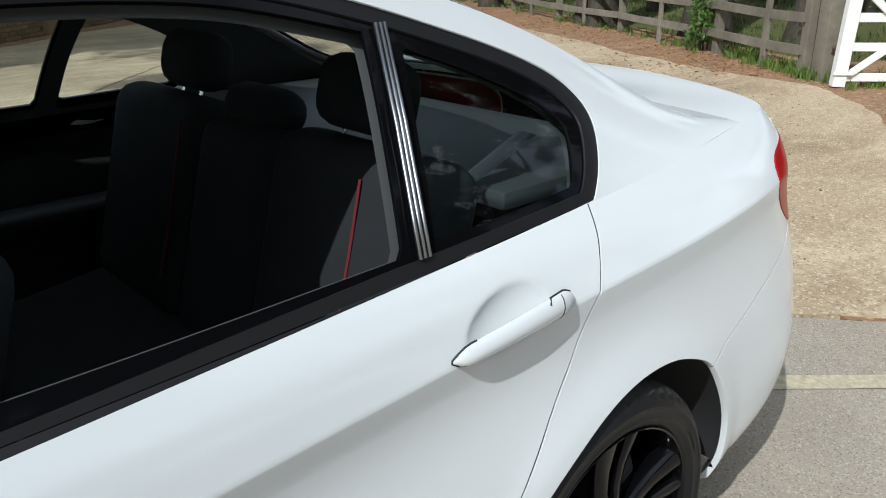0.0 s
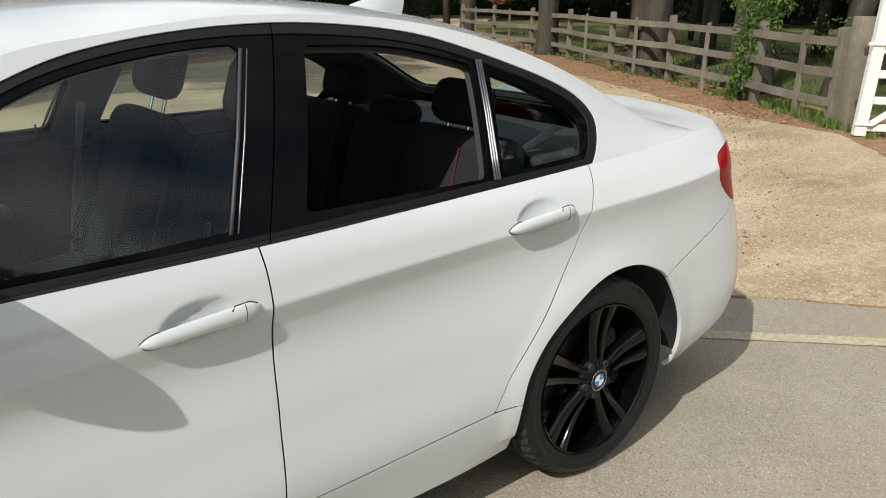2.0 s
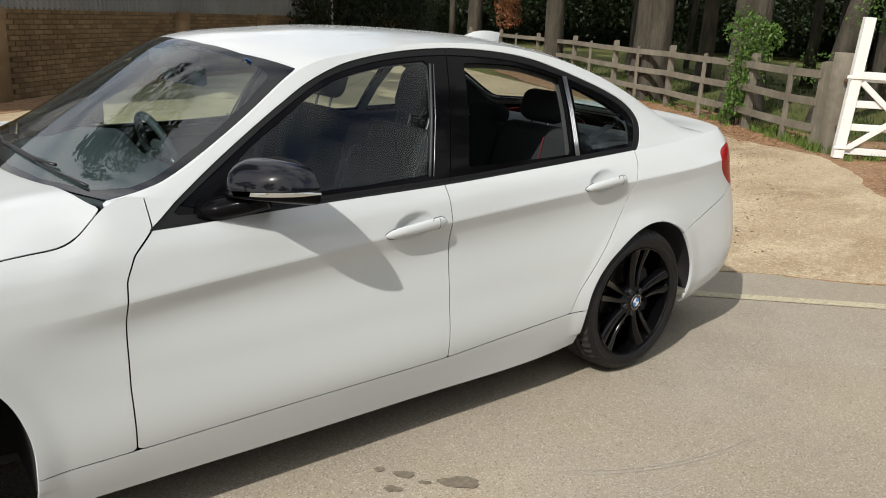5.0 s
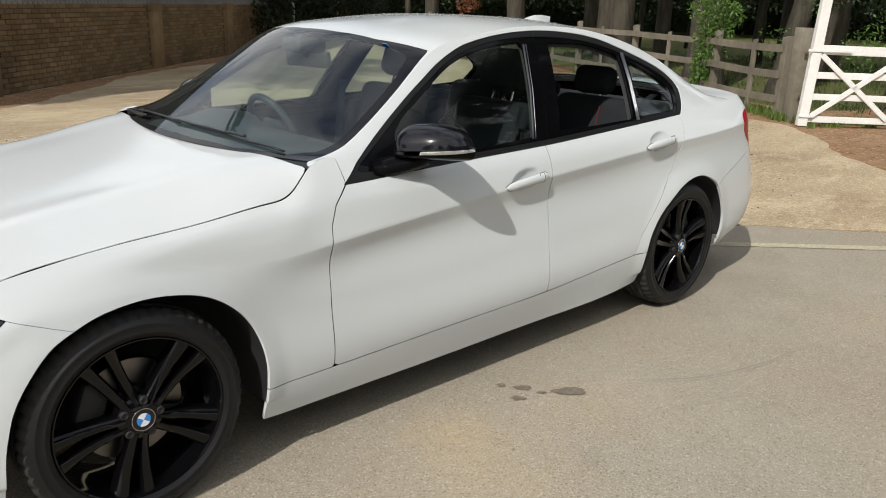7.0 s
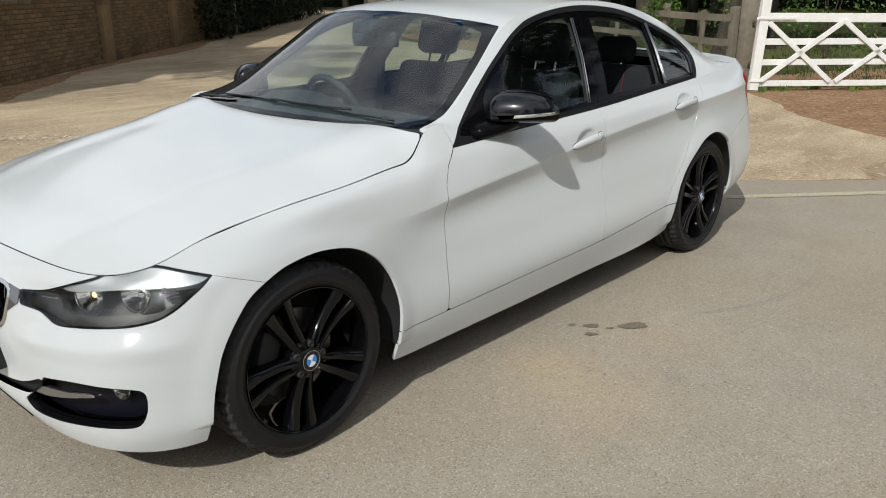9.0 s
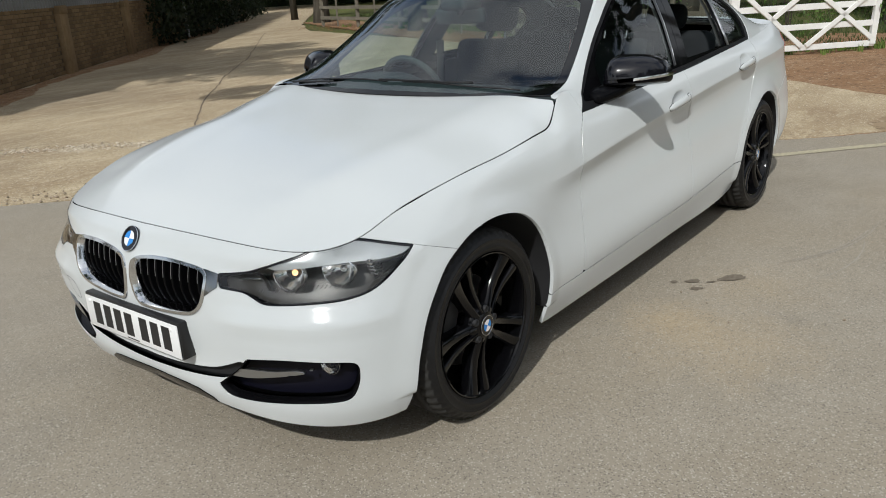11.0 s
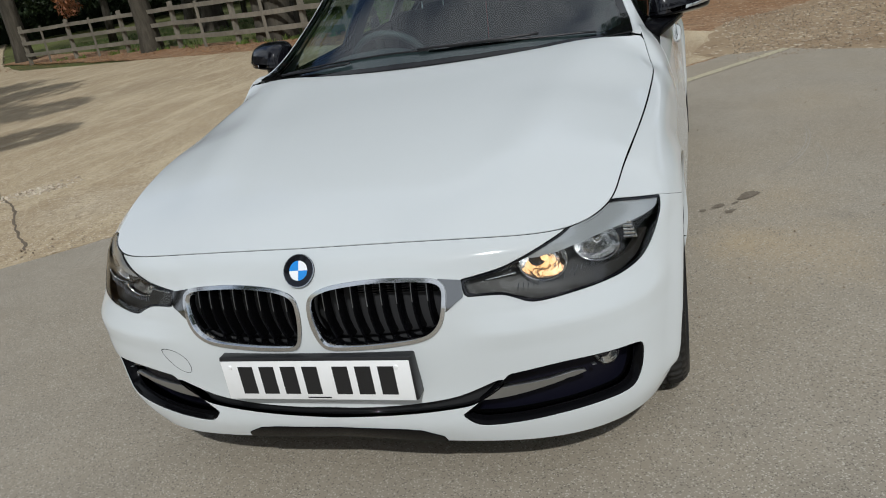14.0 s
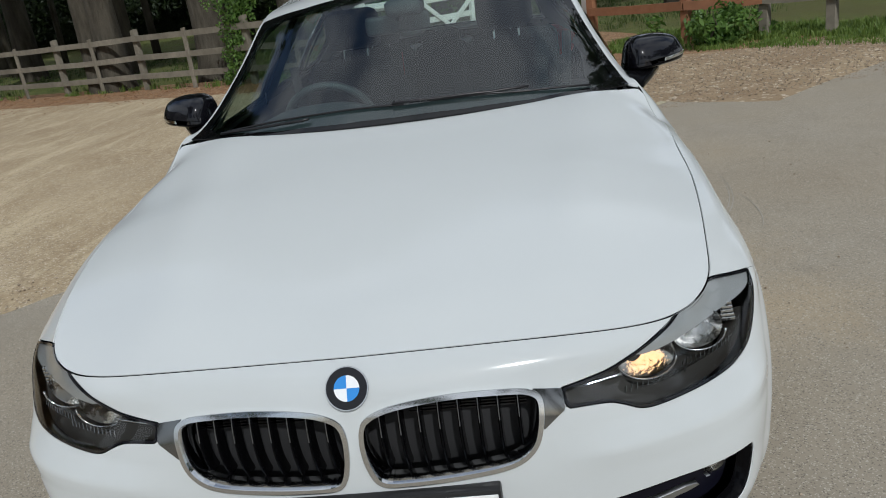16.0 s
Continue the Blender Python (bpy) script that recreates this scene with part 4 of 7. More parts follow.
# ---- the car: nose, lamps, mirrors ----
M_BULB = bpy.data.materials.new("warm_bulb")
M_BULB.use_nodes = True
M_BULB.node_tree.nodes["Principled BSDF"].inputs["Emission Color"].default_value = (1.0, 0.52, 0.17, 1)
M_BULB.node_tree.nodes["Principled BSDF"].inputs["Emission Strength"].default_value = 2.2
M_REFLECT = plain("lamp_reflector", (0.9, 0.9, 0.9), rough=0.12, metal=1.0, bump=0.7, bump_scale=75)
M_BEZEL = plain("charcoal_lamp_bezel", (0.022, 0.0195, 0.017), rough=0.40, coat=0.1)
M_EYELID = plain("grey_painted_lamp_brow", (0.42, 0.435, 0.45), rough=0.30, metal=0.4)
M_NAVY = plain("deep_gloss_black_intake", (0.006, 0.006, 0.012), rough=0.35, spec=0.15)
M_AMBER = plain("amber_bulb", (0.75, 0.30, 0.10), rough=0.2, coat=0.6)


def mirrored_pair(make):
    for flip in (False, True):
        make(flip, (lambda s: s.mirrored()) if flip else (lambda s: s), 1 if flip else -1)


def bowl(name, parent, at, r, depth, aim, mat, n=28, label="", flat_cut=None):
    """A round reflector cup opening along aim."""
    bm = bmesh.new()
    lathe(bm, [(0.02 * r, depth * 1.04), (0.22 * r, depth), (0.45 * r, depth * 0.86), (0.62 * r, depth * 0.70), (0.75 * r, depth * 0.52), (r, 0), (r * 1.05, 0.002), (r * 1.03, depth * 0.3)], n)
    m = look((0, 0, 0), aim).to_4x4() @ pose(0, 0, 0, 90) @ Matrix.Diagonal((1, 1, flat_cut or 1, 1))
    bmesh.ops.transform(bm, matrix=Matrix.Translation(at) @ m, verts=bm.verts)
    return part(name, bm, mat, parent, label, smooth=60)


def headlight(flip, fix, sg):
    sheet = BODY.inside(LAMP, LAMP_AXES, -0.001, nose)
    lamp = panel("headlight", fix(sheet.raised(0.0005)), M_LENS, car, "clear swept-back headlight", lip=0.012)
    panel("lamp_housing", fix(sheet.raised(-0.085)), M_BEZEL, lamp, "charcoal lamp housing", lip=-0.083)
    rim = sheet.outside(LAMP, LAMP_AXES, -0.0045)
    panel("lamp_rim", fix(rim.raised(0.0012)), M_BLACKGLOSS, lamp, lip=0.004, label="black lamp rim")
    brow = smooth_loop([(0.06, 0.664), (0.111, 0.679), (0.170, 0.695), (0.200, 0.706), (0.26, 0.719), (0.322, 0.723), (0.40, 0.708), (0.482, 0.6915), (0.455, 0.677), (0.39, 0.670), (0.30, 0.668), (0.22, 0.664), (0.15, 0.658), (0.09, 0.656)], 3, sharp=(0, 7))
    panel("lamp_brow", fix(sheet.inside(brow, LAMP_AXES, 0, nose).raised(-0.004)), M_EYELID, lamp, "smooth grey lamp brow", lip=0.03)
    floor_zone = smooth_loop([(-0.07, 0.633), (0.02, 0.642), (0.045, 0.625), (0.06, 0.604), (0.12, 0.598), (0.20, 0.604), (0.28, 0.606), (0.36, 0.612), (0.43, 0.640), (0.42, 0.615), (0.36, 0.592), (0.25, 0.575), (0.075, 0.568), (0.02, 0.586), (-0.07, 0.603)], 3)
    panel("lamp_floor", fix(sheet.inside(floor_zone, LAMP_AXES, 0, nose).raised(-0.028)), M_BEZEL, lamp, "charcoal lamp bezel", lip=0.03)
    for (x, y, z), r, aim in (((-0.570, -0.572, 0.628), 0.053, (-1, -0.10, 0.03)), ((-0.490, -0.692, 0.637), 0.050, (-1, -0.22, 0.03))):
        bowl("reflector", lamp, (x + 0.022, sg * (-y), z), r * 1.08, 0.048, (aim[0], -sg * aim[1], aim[2]), M_REFLECT, n=26, label="bright faceted reflector bowl", flat_cut=0.78)
        bm = bmesh.new()
        tube(bm, [(x + 0.014 + 0.004 * math.sin(a), sg * (-y + r * 1.10 * math.cos(a)), z + r * 0.86 * math.sin(a)) for a in np.linspace(math.pi, 2 * math.pi, 17)], 0.0022, 6, up=(1, 0, 0))
        part("bowl_rim", bm, M_CHROME, lamp, "bright rim round a reflector", smooth=60)
        bm = bmesh.new()
        bmesh.ops.create_uvsphere(bm, u_segments=14, v_segments=8, radius=0.011 if r < 0.052 else 0.009)
        bmesh.ops.translate(bm, verts=bm.verts, vec=(x + 0.046, sg * (-y), z))
        part("bulb", bm, M_BULB if r > 0.052 else M_CHROME, lamp, "warm glowing bulb" if r > 0.052 else "bright bulb shield", smooth=60)
    bm = bmesh.new()
    bmesh.ops.create_uvsphere(bm, u_segments=12, v_segments=8, radius=0.013)
    bmesh.ops.translate(bm, verts=bm.verts, vec=(-0.400, sg * 0.750, 0.664))
    part("indicator_bulb", bm, M_AMBER, lamp, "amber indicator bulb", smooth=60)
    for u0, u1, z in ((0.050, 0.150, 0.597), (0.195, 0.285, 0.607)):
        # short bright flutes moulded into the bezel under each bowl
        for k in range(12):
            u = u0 + (u1 - u0) * k / 11
            yy = (u + 0.61 * 0.60) / 0.80 if u < 0.17 else (u + 0.61 * 0.52) / 0.80
            xx = nose_x(yy, z) + 0.021
            bm = bmesh.new()
            tube(bm, [(xx - 0.004, sg * yy, z - 0.005), (xx + 0.004, sg * (yy + 0.003), z + 0.006)], 0.0011, 5, up=(0, 1, 0))
            part("bezel_flute", bm, M_DARKCHROME, lamp)
    for k in range(5):
        bm = bmesh.new()
        z = 0.618 + 0.011 * k
        box(bm, (-0.405 - 0.004 * k, -0.786 + 0.003 * k, z), (-0.375, -0.752, z + 0.008), 0.002)
        if flip:
            bmesh.ops.transform(bm, matrix=Matrix.Diagonal((1, -1, 1, 1)), verts=bm.verts)
            bmesh.ops.reverse_faces(bm, faces=bm.faces)
        part("indicator_rib", bm, M_REFLECT, lamp, "clear ribbed indicator")
    bm = bmesh.new()
    tube(bm, [(nose_x(-0.50 - 0.005 * k, 0.62 + 0.0006 * k) + 0.012, sg * (0.44 + 0.011 * k), 0.617 + 0.0012 * k) for k in range(8)], 0.003, 6)
    part("light_bar", bm, M_CHROME, lamp, "thin bright light bar", smooth=60)


mirrored_pair(headlight)


def kidney(flip, fix, sg):
    sheet = BODY.inside(KIDNEY, "yz", -0.0005, nose)
    grille = panel("kidney_grille", fix(sheet.outside(KIDNEY, "yz", -0.010).raised(0.005)), M_CHROME, car, "chrome-framed kidney grille with black slats", lip=0.045)
    panel("grille_back", fix(Sheet(sheet.p + np.array((0.075, 0, 0)), sheet.n, sheet.f)), M_DARK, grille, "black grille void", lip=-0.065)
    bridge = smooth_loop([(-0.340, 0.648), (-0.372, 0.642), (-0.398, 0.638), (-0.401, 0.600), (-0.382, 0.588), (-0.352, 0.566)], 3, sharp=(0, 2, 3, 5))
    panel("grille_bridge", fix(BODY.inside(bridge, "yz", 0, nose).outside(KIDNEY, "yz", 0.001, nose).raised(0.0035)), M_DARKCHROME, grille, "chrome bridge between grille and headlight", lip=0.010)
    for k in range(8):
        y = -0.052 - 0.0375 * k
        col = KIDNEY[np.abs(KIDNEY[:, 0] - y) < 0.03]
        z1, z0 = col[:, 1].max() - 0.008, col[:, 1].min() + 0.008
        bm = bmesh.new()
        pts = []
        for s in np.linspace(0, 1, 9):
            z = z0 + (z1 - z0) * s
            x = nose_x(y, z) + 0.014 - 0.006 * s + 0.030 * (1 - s) ** 3
            pts.append((x, z))
        ring = [[bm.verts.new((x + dx, sg * (-y - dy), z)) for dx, dy in ((0, -0.0012), (0, 0.0012), (0.004, 0.0032), (0.034, 0.0042), (0.034, -0.0042), (0.004, -0.0032))] for x, z in pts]
        for a, b in zip(ring, ring[1:]):
            for j in range(6):
                bm.faces.new((a[j], a[(j + 1) % 6], b[(j + 1) % 6], b[j]))
        bm.faces.new(ring[0]), bm.faces.new(ring[-1])
        bmesh.ops.recalc_face_normals(bm, faces=bm.faces)
        part("slat", bm, M_FRAME, grille)
        bm = bmesh.new()
        tube(bm, [(x - 0.0008, sg * (-y), z) for x, z in pts[5:]], 0.0010, 5)
        part("slat_edge", bm, M_GUIDE, grille, "bright slat edge")
    for k in range(7):
        bm = bmesh.new()
        z = 0.60 + 0.0065 * k
        box(bm, (-0.640, sg * 0.10 if sg > 0 else -0.33, z), (-0.630, sg * 0.33 if sg > 0 else -0.10, z + 0.003))
        part("shutter_blade", bm, M_TRIM, grille)


mirrored_pair(kidney)


def intake(flip, fix, sg):
    sheet = BODY.inside(FOG, LAMP_AXES, -0.0005, nose)
    duct = panel("fog_intake", fix(sheet.raised(-0.055)), M_NAVY, car, "gloss black bumper intake", lip=-0.053)
    panel("intake_rim", fix(sheet.outside(FOG, LAMP_AXES, -0.004).raised(-0.003)), M_FRAME, duct, lip=0.03)
    blade = smooth_loop([(-0.10, 0.315), (-0.06, 0.343), (0.04, 0.352), (0.15, 0.369), (0.185, 0.372), (0.17, 0.362), (0.03, 0.330), (-0.04, 0.318)], 3, sharp=(0, 4))
    panel("intake_blade", fix(sheet.inside(blade, LAMP_AXES, 0, nose).raised(-0.006)), M_SATIN, duct, "satin silver trim blade", lip=0.012)
    x, y, z = -0.545, -0.700, 0.374
    bowl("fog_light", duct, (x, sg * -y, z), 0.029, 0.03, (-1, sg * 0.35, 0), M_REFLECT, label="round fog lamp")
    bm = bmesh.new()
    lathe(bm, [(0.0, -0.006), (0.016, -0.004), (0.027, 0.001), (0.032, 0.0), (0.034, 0.012), (0.034, 0.03)], 28)
    bmesh.ops.transform(bm, matrix=Matrix.Translation((x - 0.002, sg * -y, z)) @ look((0, 0, 0), (-1, sg * 0.35, 0)) @ pose(0, 0, 0, 90), verts=bm.verts)
    part("fog_lens", bm, M_LENS, duct, smooth=50)


mirrored_pair(intake)
slit = BODY.inside(SLIT, "yz", -0.0005, nose)
panel("lower_grille", both(slit.raised(-0.025)), M_DARK, car, "black lower grille slit", lip=-0.024, skip=lambda p: abs(p[1]) < 1e-4)
CHIN = np.array([(0.1, 0.240), (-0.18, 0.238), (-0.235, 0.232), (-0.285, 0.205), (-0.30, 0.10), (0.1, 0.10)])
panel("chin_strip", both(BODY.inside(CHIN, "yz", 0, nose).raised(0.003)), M_FRAME, car, "black chin strip under the bumper", lip=0.012, skip=lambda p: abs(p[1]) < 1e-4)
# towing-eye cover
tow = smooth_loop([(0.395, 0.445), (0.43, 0.475), (0.475, 0.478), (0.475, 0.452), (0.44, 0.412), (0.40, 0.405)], 4)
tow[:, 0] *= -1
cover = BODY.inside(tow, "yz", 0.0, nose)
panel("towing_cover", cover.outside(tow, "yz", -0.0018).raised(0.0006).mirrored(), M_DARK, car, lip=0)

# badge and number plate
tilt = math.degrees(math.atan2(0.5, 0.86))
badge_m = Matrix.Translation((nose_x(0, 0.691) - 0.004, 0, 0.691)) @ pose(0, 0, 0, 0, 0, -90) @ pose(0, 0, 0, -tilt)
bonnet_badge = new("badge")
bonnet_badge.parent = car
badge(bonnet_badge, badge_m, 0.041)
plate = new("number_plate")
plate.parent = car
plate["label"] = "white number plate with black characters"
bm = bmesh.new()
box(bm, (-0.736, -0.266, 0.354), (-0.690, 0.266, 0.478), 0.006)
part("plate_holder", bm, M_TRIM, plate, smooth=40)
bm = bmesh.new()
box(bm, (-0.7405, -0.260, 0.358), (-0.737, 0.260, 0.469), 0.0015)
part("plate_face", bm, M_PLATE, plate, smooth=40)
at = 0.212
for k in range(7):
    bm = bmesh.new()
    box(bm, (-0.7413, at - 0.042, 0.375), (-0.7400, at, 0.454))
    part("character_bar", bm, M_TRIM, plate)
    at -= 0.061 + (0.022 if k == 3 else 0)
bm = bmesh.new()
box(bm, (-0.7413, -0.035, 0.363), (-0.7402, 0.030, 0.3665))
part("maker_bar", bm, M_TRIM, plate)
for y in (-0.225, 0.235):
    bm = bmesh.new()
    lathe(bm, [(0, -0.003), (0.005, -0.0025), (0.007, 0)], 14)
    bmesh.ops.transform(bm, matrix=Matrix.Translation((-0.7405, y, 0.452)) @ pose(0, 0, 0, 0, 0, -90), verts=bm.verts)
    part("plate_screw", bm, M_PLATE, plate)


def tail_lamp(flip, fix, sg):
    sheet = BODY.inside(TAIL, TAIL_AXES, -0.001, tail)
    lamp = panel("tail_light", fix(sheet.raised(0.001)), M_REDLENS, car, "red wrap-around tail light", lip=0.015)
    band = smooth_loop([(1.15, 0.905), (1.16, 0.89), (1.25, 0.845), (1.40, 0.845), (1.40, 0.862), (1.25, 0.862)], 3)
    panel("lamp_band", fix(sheet.inside(band, TAIL_AXES, 0, tail).raised(0.002)), plain("pink_lamp_band", (0.45, 0.035, 0.02), rough=0.15, coat=1.0), lamp, "paler lamp band", lip=0)


mirrored_pair(tail_lamp)


FACE = smooth_loop([(-0.112, -0.048), (-0.111, 0.000), (-0.098, 0.050), (-0.068, 0.070), (-0.015, 0.069), (0.040, 0.058), (0.084, 0.037), (0.109, 0.004), (0.119, -0.030), (0.108, -0.053), (0.06, -0.059), (-0.06, -0.060)], 6)


def door_mirror(flip, fix, sg):
    # rings of the face outline shrink towards the front of the shell; the underside stays nearly flat
    steps = np.concatenate((np.linspace(0, 0.75, 14), np.linspace(0.8, 1, 14) ** 1.0))
    rows = []
    for s in steps:
        k = (1 - s ** 3.2) ** 0.5
        a = FACE[:, 0] * (0.12 + 0.88 * k) if s < 1 else FACE[:, 0] * 0.12
        b = -0.052 + (FACE[:, 1] + 0.052) * (1 - s ** 2.8) ** 0.5
        y = -0.899 - a
        x = 1.118 + 0.22 * a - 0.155 * s - 0.030 * s * np.clip(-a / 0.1, -1, 1)
        rows.append(np.stack((x, y, 1.012 + b + 0.02 * s + 0.09 * a), 1))
    g = np.stack(rows, 0)
    g = np.concatenate((g, g[:, :1]), 1)
    shell = Sheet.grid(g)
    c = g.reshape(-1, 3).mean(0)
    if ((shell.p - c) * shell.n).sum() < 0:
        shell = Sheet.grid(g, flip=True)
    mir = new("door_mirror")
    mir.parent = car
    mir["label"] = "gloss black door mirror with a bright indicator strip"
    z = shell.p[:, 2] + 0.09 * (shell.p[:, 1] + 0.899)
    panel("mirror_cap", fix(shell.cut(z - 1.000)), M_BLACKGLOSS, mir, lip=0.004, label="gloss black mirror cap")
    panel("mirror_base", fix(shell.cut(0.985 - z)), M_FRAME, mir, lip=0.004)
    mid = shell.cut(np.minimum(0.998 - z, z - 0.987))
    panel("indicator", fix(mid.cut(-0.878 - mid.p[:, 1]).raised(0.002)), M_CHROME, mir, "bright indicator strip", lip=0.004)
    panel("mirror_joint", fix(mid.cut(mid.p[:, 1] + 0.878)), M_BLACKGLOSS, mir, lip=0.002)
    bm = bmesh.new()
    bm.faces.new([bm.verts.new((1.112 + 0.22 * a, sg * (0.899 + a), 1.012 + b + 0.09 * a)) for a, b in FACE * 0.97])
    part("mirror_glass", bm, M_CHROME, mir, "mirror glass")
    bm = bmesh.new()
    tube(bm, [(0.90, sg * 0.765, 0.922), (0.95, sg * 0.795, 0.932), (1.00, sg * 0.830, 0.948), (1.055, sg * 0.870, 0.970)], [0.060, 0.058, 0.057, 0.054], 14, flat=0.62)
    part("mirror_arm", bm, M_FRAME, mir, smooth=60)


mirrored_pair(door_mirror)

# wipers, aerial fin, washer line at the foot of the screen
for pts, blade in (([(0.555, 0.02, 0), (0.572, -0.25, 0), (0.608, -0.42, 0)], [(0.562, -0.10, 0), (0.590, -0.38, 0), (0.640, -0.62, 0)]), ([(0.612, 0.62, 0), (0.575, 0.42, 0), (0.562, 0.30, 0)], [(0.628, 0.60, 0), (0.580, 0.25, 0), (0.556, -0.02, 0)])):
    w = new("wiper")
    w.parent = car
    w["label"] = "black windscreen wiper"
    for nm, line, r, up in (("wiper_arm", pts, 0.007, 0.013), ("wiper_blade", blade, 0.0055, 0.007)):
        bm = bmesh.new()
        dense = [tuple(v) for v in spline([0, 1, 2], np.array(line), np.linspace(0, 2, 9))]
        tube(bm, [(x, y, crown_z(x, y) + up) for x, y, z in dense], r, 6, flat=0.7)
        part(nm, bm, M_TRIM, w, smooth=50)
bm = bmesh.new()
rings = []
for s in np.linspace(0, 1, 12):
    x = 2.47 + 0.215 * s
    h = 0.058 * (1 - (1 - s) ** 2.2)
    z0 = crown_z(min(x, 2.68), 0)
    rings.append([bm.verts.new((x + (0.02 * u if s > 0.9 else 0), 0.034 * (1 - 0.86 * u) * c * (0.35 + 0.65 * math.sin(math.pi * min(1, s * 0.9 + 0.1))), z0 + h * u - 0.003)) for u, c in ((0, -1), (0.35, -1), (0.75, -1), (1, -0.6), (1, 0.6), (0.75, 1), (0.35, 1), (0, 1))])
for a, b in zip(rings, rings[1:]):
    for j in range(7):
        bm.faces.new((a[j], a[j + 1], b[j + 1], b[j]))
bm.faces.new(rings[-1])
bmesh.ops.recalc_face_normals(bm, faces=bm.faces)
part("aerial_fin", bm, M_PAINT, car, "white shark-fin aerial", smooth=50)

# ---- the car: dark seam backing and cabin ----
M_GREYTRIM = plain("dark_grey_pillar_trim", (0.060, 0.064, 0.063), rough=0.85, vary=0.08)
# black sheets added just under the panels stand for the shade in the seams
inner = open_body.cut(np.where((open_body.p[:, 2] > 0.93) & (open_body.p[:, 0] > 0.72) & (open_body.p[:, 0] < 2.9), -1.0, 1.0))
panel("inner_body", both(inner.raised(-0.0065)), M_VOID, car, "added black sheet that gives the shut lines their shade", lip=0)
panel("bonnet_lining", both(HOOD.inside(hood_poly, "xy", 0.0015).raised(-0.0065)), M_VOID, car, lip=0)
roof_in = CROWN.outside(SCREEN, "xy", 0.0, lambda p: p[:, 0] < 1.8).outside(BACKLIGHT, "xy", 0.0, lambda p: p[:, 0] > 2.2)
panel("headliner", both(roof_in.raised(-0.028)), M_HEADLINER, car, "light grey headliner", lip=0)
pillar = GREEN.outside(GLASS_F, xz, 0.006).outside(GLASS_R, xz, -0.002).outside(GLASS_Q, xz, 0.012)
panel("pillar_trim", both(pillar.cut(pillar.p[:, 0] - 0.74).raised(-0.035)), M_GREYTRIM, car, "dark grey pillar trim", lip=0)
for flip in (False, True):
    for door, sheet in zip(DOORS[flip], (fdoor, rdoor)):
        low = sheet.cut(sheet.p[:, 2] - 0.30)
        card = low.raised(-0.085)
        card = card.mirrored() if flip else card
        panel("door_card", card, M_DASH, door, "dark grey door card", lip=-0.075)
    sg = 1 if flip else -1
    for x in (1.02, 2.18):
        bm = bmesh.new()
        box(bm, (x, min(sg * 0.70, sg * 0.795), 0.66), (x + 0.52, max(sg * 0.70, sg * 0.795), 0.715), 0.02)
        part("armrest", bm, M_DASH, DOORS[flip][0 if x < 2 else 1], smooth=50)
    for x in (1.66, 2.74):
        bm = bmesh.new()
        tube(bm, [(x, sg * 0.765, 0.93), (x, sg * 0.765, 0.985)], 0.004, 8)
        part("lock_pin", bm, M_TRIM, DOORS[flip][0 if x < 2 else 1])

bm = bmesh.new()
box(bm, (0.45, -0.80, 0.215), (3.20, 0.80, 0.27), 0.01)
part("cabin_floor", bm, M_DARK, car)
bm = bmesh.new()
box(bm, (-0.60, -0.60, 0.20), (0.46, 0.60, 0.235), 0.01)
part("engine_tray", bm, M_DARK, car)
bm = bmesh.new()
box(bm, (3.20, -0.62, 0.24), (3.66, 0.62, 0.27), 0.01)
part("boot_floor", bm, M_DARK, car)
bm = bmesh.new()
box(bm, (0.52, -0.70, 0.25), (0.58, 0.70, 0.86))
part("bulkhead", bm, M_DARK, car)
for flip in (False, True):
    sg = 1 if flip else -1
    for x, c in ((0.02, ARCH_F), (2.845, ARCH_R)):
        bm = bmesh.new()
        arc = [(px, pz) for px, pz in c if pz > (0.2 if x < 1 else 0.28)]
        start = min(range(len(arc)), key=lambda i: arc[i][0] + arc[i][1])
        arc = arc[start:] + arc[:start]
        cols = [[bm.verts.new((px, sg * (yy or side_y(px, pz) - 0.004), pz)) for px, pz in arc] for yy in (None, 0.60)]
        for i in range(len(arc) - 1):
            bm.faces.new((cols[0][i], cols[0][i + 1], cols[1][i + 1], cols[1][i]))
        bm.faces.new(cols[1])
        part("wheel_liner", bm, M_DARK, car, "black wheel arch liner", smooth=40)


def cushion(name, lo, hi, parent, m=None, bevel=0.05, mat=None, crown=0.0):
    bm = bmesh.new()
    box(bm, lo, hi, bevel, segs=4)
    if crown:
        c = [(a + b) / 2 for a, b in zip(lo, hi)]
        for v in bm.verts:
            fy, fz = (v.co.y - c[1]) / (hi[1] - lo[1]) * 2, (v.co.z - c[2]) / (hi[2] - lo[2]) * 2
            v.co.x += crown * (fy * fy - 0.3 * fz * fz)
            v.co.y *= 1 - 0.0 * fz
    if m is not None:
        bmesh.ops.transform(bm, matrix=m, verts=bm.verts)
    return part(name, bm, mat or M_SEAT, parent, smooth=45)


